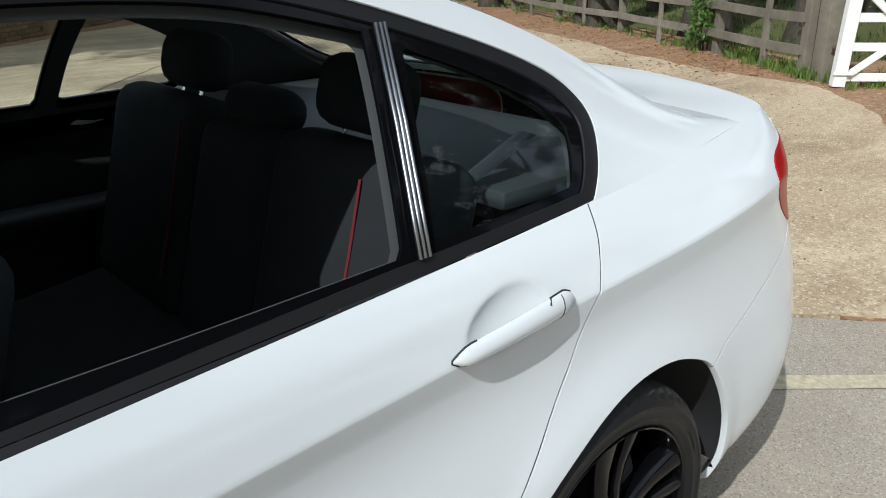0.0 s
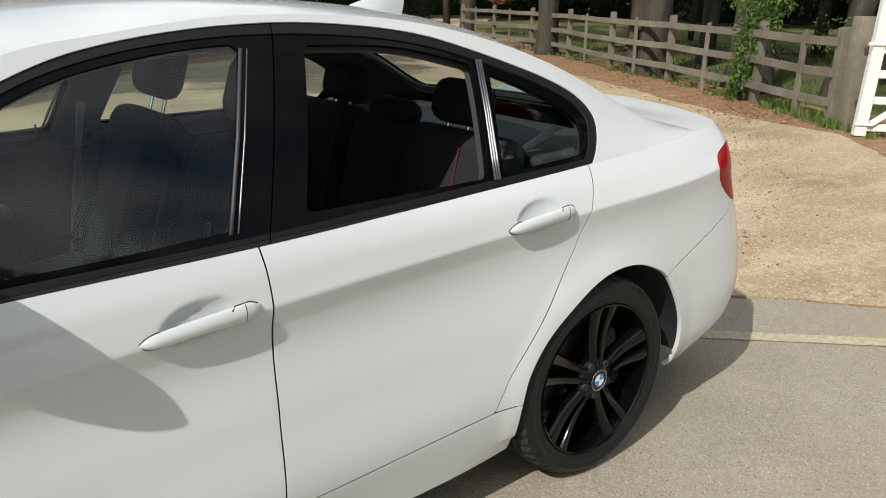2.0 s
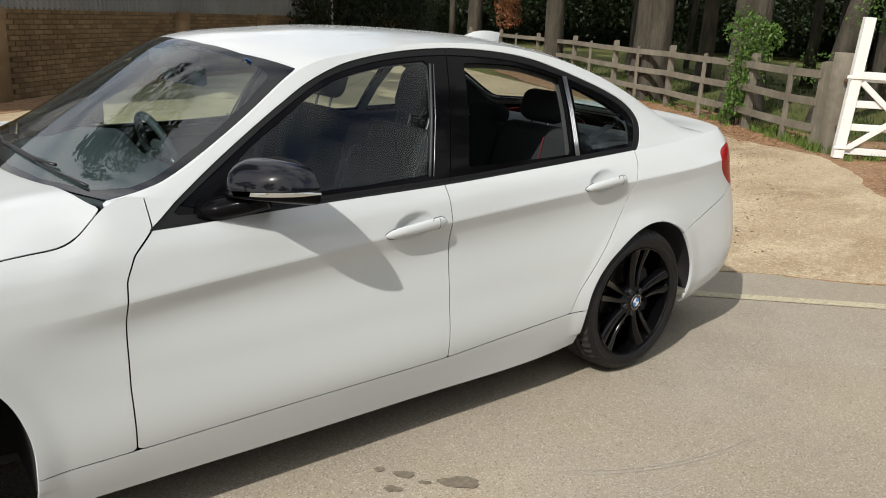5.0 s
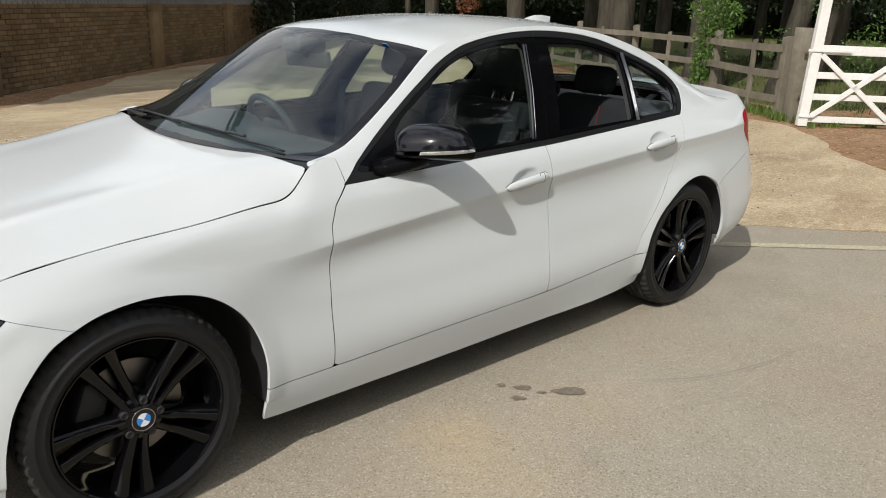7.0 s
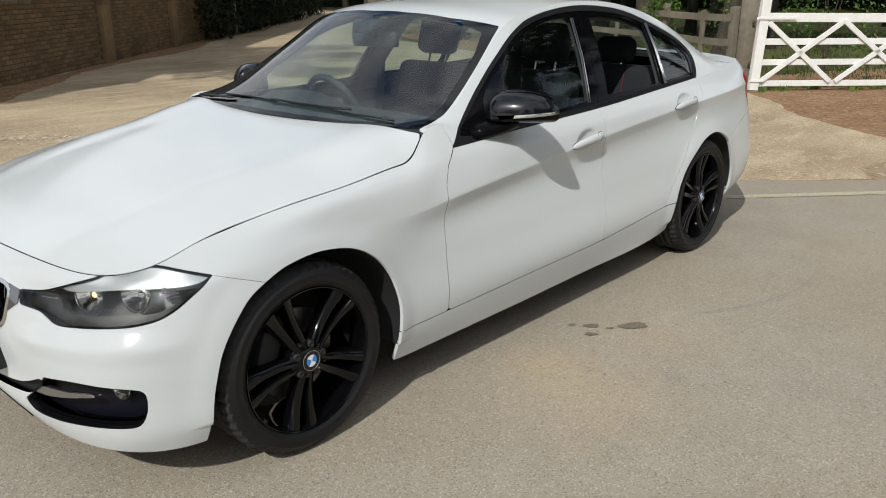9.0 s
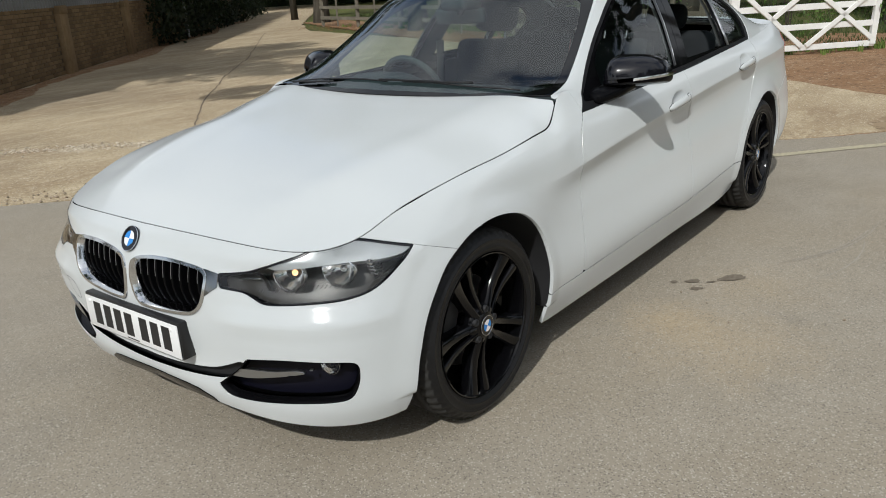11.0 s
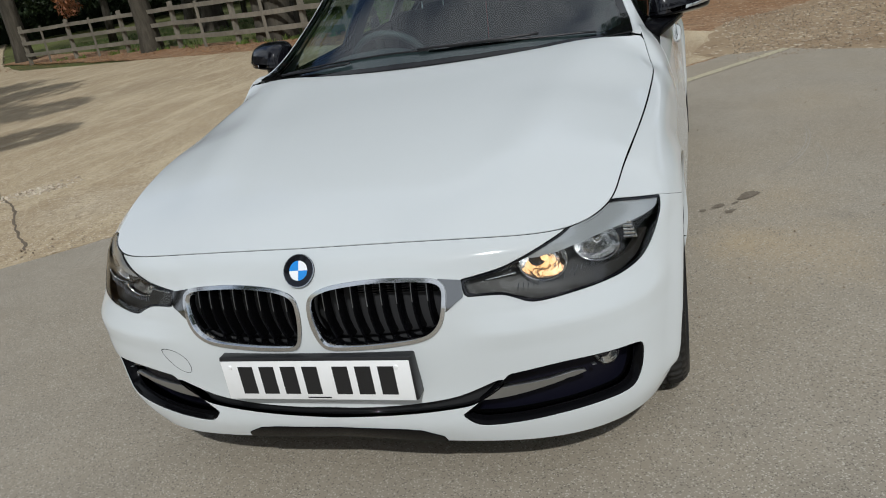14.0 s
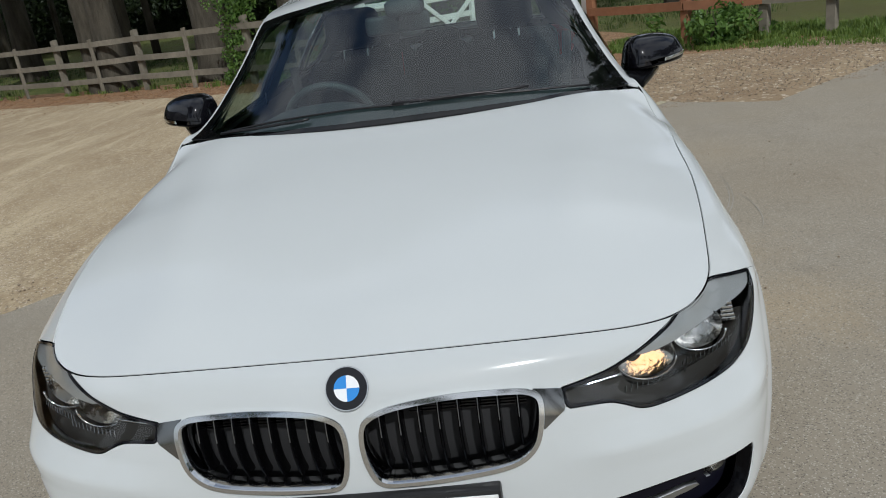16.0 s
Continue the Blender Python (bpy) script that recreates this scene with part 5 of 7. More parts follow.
def front_seat(y):
    s = new("front_seat")
    s.parent = car
    s["label"] = "black cloth front seat with red stitching"
    s.location = (1.52, y, 0.27)
    cushion("seat_base", (-0.27, -0.25, 0.08), (0.26, 0.25, 0.27), s, pose(0, 0, 0, 0, -7, 0), 0.06)
    lean = pose(0.24, 0, 0.22, 0, 17, 0)
    cushion("backrest", (-0.055, -0.225, 0.0), (0.085, 0.225, 0.60), s, lean, 0.055, crown=-0.02)
    for k in (-1, 1):
        cushion("side_bolster", (-0.10, k * 0.225 - 0.05, 0.05), (0.04, k * 0.225 + 0.05, 0.48), s, lean, 0.045)
        bm = bmesh.new()
        tube(bm, [lean @ Vector((0.02, k * 0.06, 0.58)), lean @ Vector((0.02, k * 0.06, 0.68))], 0.006, 8)
        part("headrest_post", bm, M_CHROME, s)
    cushion("headrest", (-0.05, -0.135, 0.645), (0.055, 0.135, 0.835), s, lean, 0.05)
    bm = bmesh.new()
    tube(bm, [(0.27, (-0.275 if y < 0 else 0.275), 0.80), (0.20, (-0.24 if y < 0 else 0.24), 0.45), (0.14, (-0.25 if y < 0 else 0.25), 0.05)], 0.022, 6, flat=0.12)
    part("seat_belt", bm, M_TRIM, s)


for y in (-0.37, 0.37):
    front_seat(y)
rear = new("rear_bench")
rear.parent = car
rear["label"] = "black cloth rear bench seat with red piping"
rear.location = (2.36, 0, 0.28)
cushion("bench_base", (-0.26, -0.66, 0.06), (0.26, 0.66, 0.25), rear, pose(0, 0, 0, 0, -8, 0), 0.06)
lean = pose(0.16, 0, 0.22, 0, 15, 0)
for y0, y1 in ((-0.66, -0.16), (-0.16, 0.16), (0.16, 0.66)):
    cushion("bench_back", (-0.07, y0 + 0.004, 0.0), (0.08, y1 - 0.004, 0.56 if abs(y0 + y1) > 0.1 else 0.54), rear, lean, 0.06, crown=-0.025)
    c = (y0 + y1) / 2
    big = abs(c) > 0.1
    h = math.copysign(0.35, c) if big else c
    cushion("headrest", (-0.055, h - 0.12, 0.570 if big else 0.52), (0.055, h + 0.12, 0.715 if big else 0.62), rear, lean, 0.05)
    for k in (-1, 1):
        if big:
            bm = bmesh.new()
            tube(bm, [lean @ Vector((0.0, h + k * 0.05, 0.53)), lean @ Vector((0.0, h + k * 0.05, 0.62))], 0.006, 8)
            part("headrest_post", bm, M_CHROME, rear)
    if big:
        bm = bmesh.new()
        k = 1 if c < 0 else -1
        tube(bm, [lean @ Vector((-0.092 + 0.01 * math.sin(z * 5), (-0.48 if c < 0 else 0.22), z)) for z in np.linspace(0.12, 0.50, 9)], 0.0028, 6)
        part("seat_piping", bm, M_RED, rear, "red seat piping")
for y in (0.42, -0.50):
    belt_ob = new("seat_belt")
    belt_ob.parent = car
    belt_ob["label"] = "black rear seat belt with a steel tongue"
    s = 1 if y > 0 else -1
    bm = bmesh.new()
    tube(bm, [(2.86, s * 0.60, 1.06), (2.66, s * 0.60, 0.98), (2.60, s * 0.63, 0.80), (2.53, s * 0.66, 0.58)], 0.023, 6, flat=0.12, up=(1, 0, 0))
    part("webbing", bm, M_TRIM, belt_ob)
    bm = bmesh.new()
    box(bm, (-0.004, -0.026, -0.009), (0.004, 0.022, 0.012), 0.003, pose(2.545, s * 0.652, 0.575, 0, 12, -35))
    box(bm, (-0.002, -0.009, -0.045), (0.002, 0.009, -0.012), 0.001, pose(2.545, s * 0.652, 0.575, 0, 12, -35))
    part("belt_tongue", bm, M_CHROME, belt_ob, "steel belt tongue")
bm = bmesh.new()
box(bm, (2.74, -0.66, 0.945), (3.26, 0.66, 0.985), 0.015)
part("parcel_shelf", bm, M_DASH, car, "dark parcel shelf", smooth=40)
# dashboard, wheel and mirror
bm = bmesh.new()
prof = [(0.60, 0.90), (0.72, 0.945), (0.90, 0.955), (1.02, 0.945), (1.08, 0.90), (1.06, 0.78), (1.00, 0.60), (0.60, 0.55)]
cols = []
for y in np.linspace(-0.74, 0.74, 30):
    hump = 0.045 * math.exp(-((y - 0.37) / 0.19) ** 4)
    cols.append([bm.verts.new((x + 0.05 * (abs(y) / 0.74) ** 3, y, z + (hump if 0.8 < x < 1.06 and z > 0.9 else 0) - 0.03 * (abs(y) / 0.74) ** 4)) for x, z in prof])
for a, b in zip(cols, cols[1:]):
    for j in range(len(prof)):
        bm.faces.new((a[j], a[(j + 1) % len(prof)], b[(j + 1) % len(prof)], b[j]))
bm.faces.new(cols[0]), bm.faces.new(cols[-1])
bmesh.ops.recalc_face_normals(bm, faces=bm.faces)
part("dashboard", bm, M_DASH, car, "dark grey dashboard", smooth=50)
bm = bmesh.new()
box(bm, (1.00, -0.16, 0.28), (1.75, 0.16, 0.52), 0.04, segs=3)
part("centre_console", bm, M_DASH, car, smooth=40)
wheel_at = Matrix.Translation((1.20, 0.37, 0.875)) @ pose(0, 0, 0, 0, 66, 0)
steer = new("steering_wheel")
steer.parent = car
steer["label"] = "black three-spoke steering wheel"
bm = bmesh.new()
tube(bm, [wheel_at @ Vector((0.182 * math.cos(a), 0.182 * math.sin(a), 0)) for a in np.linspace(0, 2 * math.pi, 41)[:-1]], 0.0165, 10, closed=True, up=(0.4, 0, 0.9))
part("wheel_rim", bm, M_DASH, steer, smooth=60)
for a in (0, math.pi, -math.pi / 2):
    bm = bmesh.new()
    d = Vector((math.sin(a + math.pi / 2) * 0 + (0 if a != -math.pi / 2 else 1), math.cos(a) if a != -math.pi / 2 else 0, 0))
    tube(bm, [wheel_at @ (d * 0.05), wheel_at @ (d * 0.175)], [0.03, 0.016], 8, flat=0.5)
    part("wheel_spoke", bm, M_SATIN, steer, smooth=60)
bm = bmesh.new()
box(bm, (-0.065, -0.075, -0.02), (0.065, 0.075, 0.03), 0.03, wheel_at, segs=3)
part("airbag_cover", bm, M_DASH, steer, smooth=50)
bm = bmesh.new()
tube(bm, [wheel_at @ Vector((0, 0, -0.01)), wheel_at @ Vector((0, 0, -0.18))], 0.04, 12)
part("steering_column", bm, M_DASH, steer, smooth=50)
mir = new("rear_view_mirror")
mir.parent = car
mir["label"] = "black rear-view mirror with a sensor housing"
bm = bmesh.new()
box(bm, (-0.015, -0.125, -0.036), (0.018, 0.125, 0.036), 0.014, pose(1.175, 0.04, 1.235, 0, -10, 12), segs=3)
part("mirror_shell", bm, M_DASH, mir, smooth=50)
bm = bmesh.new()
tube(bm, [(1.16, 0.03, 1.25), (1.13, 0.0, 1.30), (1.10, 0.0, 1.335)], [0.016, 0.02, 0.03], 10)
part("mirror_stem", bm, M_DASH, mir, smooth=50)
bm = bmesh.new()
box(bm, (1.055, -0.07, 1.265), (1.20, 0.07, 1.325), 0.02, segs=3)
part("sensor_housing", bm, M_DASH, mir, smooth=50)
bm = bmesh.new()
box(bm, (0, -0.045, -0.008), (0.002, 0.045, 0.008), 0, Matrix.Translation((1.203, -0.43, crown_z(1.203, -0.43) - 0.010)) @ pose(0, 0, 0, 0, -55, -10))
part("blue_sticker", bm, M_BLUE, car, "small blue windscreen sticker")

# ---- the place: ground, wall, fences, gate ----
rng = random.Random(7)


def wobble(pts, step, amp, seed, closed=False):
    """Refines a line and gives it an uneven, broken edge."""
    out = []
    pairs = list(zip(pts, pts[1:] + pts[:1])) if closed else list(zip(pts, pts[1:]))
    for (x0, y0), (x1, y1) in pairs:
        d = math.hypot(x1 - x0, y1 - y0)
        n = max(1, int(d / step))
        for i in range(n):
            s = i / n
            x, y = x0 + (x1 - x0) * s, y0 + (y1 - y0) * s
            k = amp * (noise.noise((x * 0.7, y * 0.7, seed)) + 0.6 * noise.noise((x * 3.1, y * 3.1, seed)) + 0.35 * noise.noise((x * 11, y * 11, seed)))
            out.append((x - (y1 - y0) / d * k, y + (x1 - x0) / d * k))
    if not closed:
        out.append(pts[-1])
    return out


def sheet_ground(name, outline, z, depth, mat, label, category):
    bm = bmesh.new()
    top = [bm.verts.new((x, y, z)) for x, y in outline]
    f = bm.faces.new(top)
    low = [bm.verts.new((x, y, z - depth)) for x, y in outline]
    for i in range(len(top)):
        j = (i + 1) % len(top)
        bm.faces.new((top[i], low[i], low[j], top[j]))
    bmesh.ops.triangulate(bm, faces=[f])
    bmesh.ops.recalc_face_normals(bm, faces=bm.faces)
    return tagged(part(name, bm, mat), label, category, kind="structure")


def speckled(scale, light, dark, amount):
    """Small stones of lighter and darker tone scattered through a surface."""
    def add(nt, co, colour):
        v = nt.nodes.new("ShaderNodeTexVoronoi")
        v.inputs["Scale"].default_value = scale
        nt.links.new(co.outputs["Object"], v.inputs["Vector"])
        for tone, lo, hi in ((light, 1 - amount, 1 - amount + 0.03), (dark, amount, amount - 0.03)):
            r = nt.nodes.new("ShaderNodeMapRange")
            r.inputs["From Min"].default_value, r.inputs["From Max"].default_value = lo, hi
            nt.links.new(v.outputs["Color"], r.inputs["Value"])
            mix = nt.nodes.new("ShaderNodeMix")
            mix.data_type = "RGBA"
            k = nt.nodes.new("ShaderNodeMath")
            k.operation = "MULTIPLY"
            k.inputs[1].default_value = 0.65
            nt.links.new(r.outputs["Result"], k.inputs[0])
            nt.links.new(k.outputs[0], mix.inputs["Factor"])
            nt.links.new(colour, mix.inputs["A"])
            mix.inputs["B"].default_value = (*tone, 1)
            colour = mix.outputs["Result"]
        return colour
    return add


def patches(*spots):
    """Patches of wear, dirt and painted shade with soft, broken edges: (x, y, radius, tone, strength)."""
    def add(nt, co, colour):
        for x, y, rad, tone, strength in spots:
            mp = nt.nodes.new("ShaderNodeMapping")
            mp.inputs["Location"].default_value = (-x / rad, -y / rad, 0)
            mp.inputs["Scale"].default_value = (1 / rad, 1 / rad, 1 / rad)
            nt.links.new(co.outputs["Object"], mp.inputs["Vector"])
            ln = nt.nodes.new("ShaderNodeVectorMath")
            ln.operation = "LENGTH"
            nt.links.new(mp.outputs["Vector"], ln.inputs[0])
            n = nt.nodes.new("ShaderNodeTexNoise")
            n.inputs["Scale"].default_value, n.inputs["Detail"].default_value, n.inputs["Roughness"].default_value = 3.5 / rad, 8, 0.7
            nt.links.new(co.outputs["Object"], n.inputs["Vector"])
            sm = nt.nodes.new("ShaderNodeMath")
            sm.operation = "MULTIPLY_ADD"
            sm.inputs[1].default_value = 1.3
            nt.links.new(n.outputs["Fac"], sm.inputs[0])
            nt.links.new(ln.outputs["Value"], sm.inputs[2])
            r = nt.nodes.new("ShaderNodeMapRange")
            r.inputs["From Min"].default_value, r.inputs["From Max"].default_value = 0.6, 1.45
            r.inputs["To Min"].default_value, r.inputs["To Max"].default_value = strength, 0
            nt.links.new(sm.outputs[0], r.inputs["Value"])
            mix = nt.nodes.new("ShaderNodeMix")
            mix.data_type = "RGBA"
            nt.links.new(r.outputs["Result"], mix.inputs["Factor"])
            nt.links.new(colour, mix.inputs["A"])
            mix.inputs["B"].default_value = (*tone, 1)
            colour = mix.outputs["Result"]
        return colour
    return add


def streaks(angle, along, over, tone, strength, lo, hi):
    """Long wheel-worn bands running one way across the ground."""
    def add(nt, co, colour):
        mp = nt.nodes.new("ShaderNodeMapping")
        mp.inputs["Rotation"].default_value = (0, 0, angle)
        mp.inputs["Scale"].default_value = (along, over, 1)
        nt.links.new(co.outputs["Object"], mp.inputs["Vector"])
        n = nt.nodes.new("ShaderNodeTexNoise")
        n.inputs["Scale"].default_value, n.inputs["Detail"].default_value, n.inputs["Roughness"].default_value, n.inputs["Distortion"].default_value = 1.0, 9, 0.68, 0.6
        nt.links.new(mp.outputs["Vector"], n.inputs["Vector"])
        r = nt.nodes.new("ShaderNodeMapRange")
        r.inputs["From Min"].default_value, r.inputs["From Max"].default_value, r.inputs["To Max"].default_value = lo, hi, strength
        nt.links.new(n.outputs["Fac"], r.inputs["Value"])
        mix = nt.nodes.new("ShaderNodeMix")
        mix.data_type = "RGBA"
        nt.links.new(r.outputs["Result"], mix.inputs["Factor"])
        nt.links.new(colour, mix.inputs["A"])
        mix.inputs["B"].default_value = (*tone, 1)
        return mix.outputs["Result"]
    return add


def chain(*steps):
    def add(nt, co, colour):
        for s in steps:
            colour = s(nt, co, colour)
        return colour
    return add


SANDY, BROWN = (0.40, 0.315, 0.20), (0.26, 0.205, 0.14)
M_ASPHALT = layered("worn_asphalt", [(0.270, 0.241, 0.194), (0.350, 0.312, 0.252), (0.305, 0.261, 0.194)], (3.0, 0.55), rough=0.92, bump=0.35, bump_scale=190, distance=0.003,
                    extra=chain(patches((1.02, -1.10, 0.30, SANDY, 0.75), (1.55, -1.30, 0.45, SANDY, 0.35), (3.4, -1.7, 0.7, SANDY, 0.25), (0.9, -1.35, 0.55, SANDY, 0.6), (-0.6, -2.2, 1.2, BROWN, 0.5), (0.6, -2.6, 1.0, BROWN, 0.35), (-2.0, 1.2, 1.2, BROWN, 0.4), (2.6, -2.0, 0.8, BROWN, 0.3), (-1.3, -1.2, 1.3, (0.205, 0.19, 0.162), 0.65), (-1.6, 0.8, 1.3, (0.205, 0.19, 0.162), 0.6)),
                                speckled(250, (0.52, 0.48, 0.405), (0.115, 0.104, 0.085), 0.22)))
# patches of radius 2.4 and over paint the far lane's shade into the concrete
M_CONCRETE = layered("sandy_concrete", [(0.26, 0.19, 0.115), (0.57, 0.465, 0.31), (0.37, 0.28, 0.17), (0.475, 0.38, 0.245)], (18.0, 3.2, 0.45), rough=0.95, bump=0.8, bump_scale=60, distance=0.01, pos=(0.36, 0.64), extra=chain(patches((4.9, 0.5, 0.8, (0.30, 0.225, 0.14), 0.85), (6.3, 1.2, 1.0, (0.56, 0.47, 0.32), 0.7), (7.6, 0.9, 0.9, (0.26, 0.185, 0.11), 0.9), (9.6, 2.6, 0.9, (0.26, 0.185, 0.11), 0.9), (9.9, 4.6, 0.9, (0.26, 0.185, 0.11), 0.9), (6.2, -0.6, 0.9, (0.30, 0.215, 0.13), 0.85), (5.2, 3.2, 1.4, (0.34, 0.265, 0.175), 0.5), (8.6, 2.6, 0.9, (0.60, 0.50, 0.33), 0.6), (0.6, 6.6, 2.4, (0.22, 0.168, 0.11), 0.9), (4.2, 9.0, 2.4, (0.24, 0.183, 0.12), 0.9), (-1.5, 7.4, 2.6, (0.21, 0.165, 0.11), 0.85), (7.5, 11.5, 3.0, (0.24, 0.19, 0.125), 0.8), (9.0, 8.0, 2.0, (0.33, 0.26, 0.17), 0.6), (2.4, 3.4, 0.9, (0.52, 0.44, 0.32), 0.6), (2.0, 5.45, 0.35, (0.62, 0.55, 0.42), 0.8), (2.45, 4.95, 0.35, (0.62, 0.55, 0.42), 0.8), (2.95, 4.45, 0.35, (0.62, 0.55, 0.42), 0.8)), streaks(0.95, 0.45, 1.3, (0.30, 0.215, 0.125), 0.55, 0.48, 0.66), streaks(0.75, 0.7, 2.6, (0.64, 0.54, 0.36), 0.55, 0.50, 0.66), speckled(95, (0.66, 0.58, 0.45), (0.22, 0.17, 0.115), 0.22)))
M_EARTH = layered("reddish_earth", [(0.21, 0.120, 0.062), (0.37, 0.235, 0.130), (0.27, 0.150, 0.076)], (3.4, 0.6), rough=1.0, bump=0.9, bump_scale=30, distance=0.02, extra=chain(streaks(0.9, 0.8, 3.0, (0.42, 0.30, 0.19), 0.6, 0.52, 0.72), streaks(0.7, 2.5, 7.0, (0.11, 0.07, 0.04), 0.7, 0.56, 0.70), speckled(34, (0.46, 0.35, 0.23), (0.10, 0.062, 0.04), 0.2)))
M_GRASSLAND = layered("rough_grass_ground", [(0.085, 0.115, 0.028), (0.150, 0.175, 0.042), (0.115, 0.105, 0.040)], (3.0, 0.3), rough=1.0, bump=1.0, bump_scale=25, distance=0.05)
M_LINE = layered("worn_yellow_paint", [(0.60, 0.53, 0.35), (0.50, 0.44, 0.29), (0.31, 0.28, 0.21)], (9.0, 40.0), rough=0.85, bump=0.5, bump_scale=160)
M_GRAVEL = layered("loose_gravel", [(0.36, 0.27, 0.165), (0.47, 0.37, 0.24), (0.27, 0.19, 0.115)], (2.2, 0.7), rough=1.0, bump=1.0, bump_scale=45, distance=0.015, extra=speckled(30, (0.66, 0.58, 0.45), (0.20, 0.14, 0.09), 0.2))

bm = bmesh.new()
bmesh.ops.create_grid(bm, x_segments=60, y_segments=60, size=300)
for vv in bm.verts:
    vv.co.z = -0.045 - 0.02 * (noise.noise((vv.co.x * 0.05, vv.co.y * 0.05, 3)) + 1)
tagged(part("ground", bm, M_GRASSLAND, smooth=180), "rough grass under the trees", "ground", kind="structure")
# asphalt yard: its far edge runs aslant behind the car
road_edge = wobble([(-24.0, 28.2), (4.25, 0.0), (4.75, -0.45), (5.5, -1.25), (5.45, -1.75), (5.0, -2.35), (4.85, -2.6), (5.35, -3.1), (6.2, -4.05), (12.0, -11.5), (30.0, -32.0)], 0.09, 0.05, 5)
sheet_ground("road", road_edge + [(30, -60), (-60, -60), (-60, 28)], 0.0, 0.06, M_ASPHALT, "worn grey asphalt yard with stains", "road")
concrete = wobble([(-24.0, 28.3), (4.4, -0.10), (6.6, -2.2), (7.2, -1.1), (8.4, 0.45), (9.4, 1.15), (10.3, 1.95), (10.5, 2.9), (10.75, 3.9), (11.85, 6.2), (14.3, 11.6), (16.6, 17.5), (20.2, 21.7), (31, 32.2), (46, 46.5), (62, 60), (58, 66), (30, 38), (10, 50)], 0.15, 0.09, 9)
sheet_ground("pavement", concrete, -0.008, 0.05, M_CONCRETE, "sandy worn concrete roadway", "pavement")
earth = wobble([(5.0, -0.3), (6.6, 0.8), (8.6, 2.4), (9.2, 3.4), (10.2, 5.0), (12.2, 7.4), (15.0, 12.4), (21.0, 22.5), (22.6, 22.0), (17.0, 12.3), (13.4, 5.2), (12.2, 2.6), (15.0, 1.5), (15.0, -1.5), (11.4, -2.6), (8.2, -6.0), (7.5, -6.6), (6.2, -4.3), (5.2, -3.2), (4.6, -2.6), (4.7, -1.2)], 0.2, 0.12, 21, closed=True)
sheet_ground("soil_strip", earth, -0.013, 0.03, M_EARTH, "reddish bare soil along the fence", "ground")
gravel = wobble([(4.5, -1.6), (5.8, -1.0), (7.6, -1.3), (8.6, -2.4), (8.2, -4.0), (7.4, -5.6), (6.4, -4.6), (5.2, -3.3), (4.7, -2.7)], 0.12, 0.14, 33, closed=True)
sheet_ground("gravel_patch", gravel, -0.006, 0.03, M_GRAVEL, "loose pale gravel beside the asphalt", "ground")
cross = wobble([(6.75, 9.39), (5.8, 9.6), (3.6, 10.2)], 0.06, 0.04, 47)
# joint between the concrete slabs, and the painted line
crack = wobble([(1.5, 3.2), (2.67, 4.5), (4.4, 6.7), (6.61, 9.1), (9.4, 11.85), (16, 19)], 0.06, 0.05, 41)
M_JOINT = plain("dark_joint", (0.15, 0.115, 0.08), rough=1.0, bump=0.4)
for line in (crack, cross):
    bm = bmesh.new()
    last = None
    for (x, y), (x2, y2) in zip(line, line[1:]):
        w = (0.007 + 0.014 * abs(noise.noise((x * 4, y * 4, 2)))) / math.hypot(x2 - x, y2 - y)
        cur = (bm.verts.new((x - w * (y2 - y), y + w * (x2 - x), -0.0045)), bm.verts.new((x + w * (y2 - y), y - w * (x2 - x), -0.0045)))
        if last:
            bm.faces.new((last[0], last[1], cur[1], cur[0]))
        last = cur
    tagged(part("slab_joint", bm, M_JOINT), "dark open joint between concrete slabs", "joint", kind="structure")
bm = bmesh.new()
last = None
for i in range(61):
    s = i / 60
    x, y = 3.75 + 1.70 * s, -0.20 - 1.55 * s
    w = 0.045 + 0.006 * noise.noise((x * 6, y * 6, 8))
    cur = (bm.verts.new((x + w * 0.68, y + w * 0.73, 0.004)), bm.verts.new((x - w * 0.68, y - w * 0.73, 0.004)))
    if last:
        bm.faces.new((last[0], cur[0], cur[1], last[1]))
    last = cur
bmesh.ops.recalc_face_normals(bm, faces=bm.faces)
tagged(part("painted_line", bm, M_LINE), "worn pale yellow line painted on asphalt", "road marking", kind="structure")


def stain(name, cx, cy, rx, ry, turn, seed, mat, label, z=0.0035):
    bm = bmesh.new()
    pts = []
    for k in range(40):
        a = 2 * math.pi * k / 40
        r = 1 + 0.5 * noise.noise((math.cos(a) * 1.4, math.sin(a) * 1.4, seed)) + 0.25 * noise.noise((math.cos(a) * 4, math.sin(a) * 4, seed))
        u, w = rx * r * math.cos(a), ry * r * math.sin(a)
        pts.append(bm.verts.new((cx + u * math.cos(turn) - w * math.sin(turn), cy + u * math.sin(turn) + w * math.cos(turn), z)))
    bm.faces.new(pts)
    tagged(part(name, bm, mat), label, "stain", kind="structure")


M_OIL = layered("dried_oil_stain", [(0.10, 0.082, 0.062), (0.27, 0.235, 0.18), (0.15, 0.122, 0.09)], (60, 22), rough=0.85, bump=0.4, bump_scale=160)
for k, (x, y, a, b) in enumerate(((1.60, -1.17, 0.075, 0.03), (1.47, -1.02, 0.04, 0.02), (1.42, -0.95, 0.022, 0.013), (1.39, -1.07, 0.03, 0.018), (1.50, -1.10, 0.02, 0.012))):
    stain("oil_stain", x, y, a, b, -0.7, 3.1 * k, M_OIL, "small dark oil stain on asphalt")

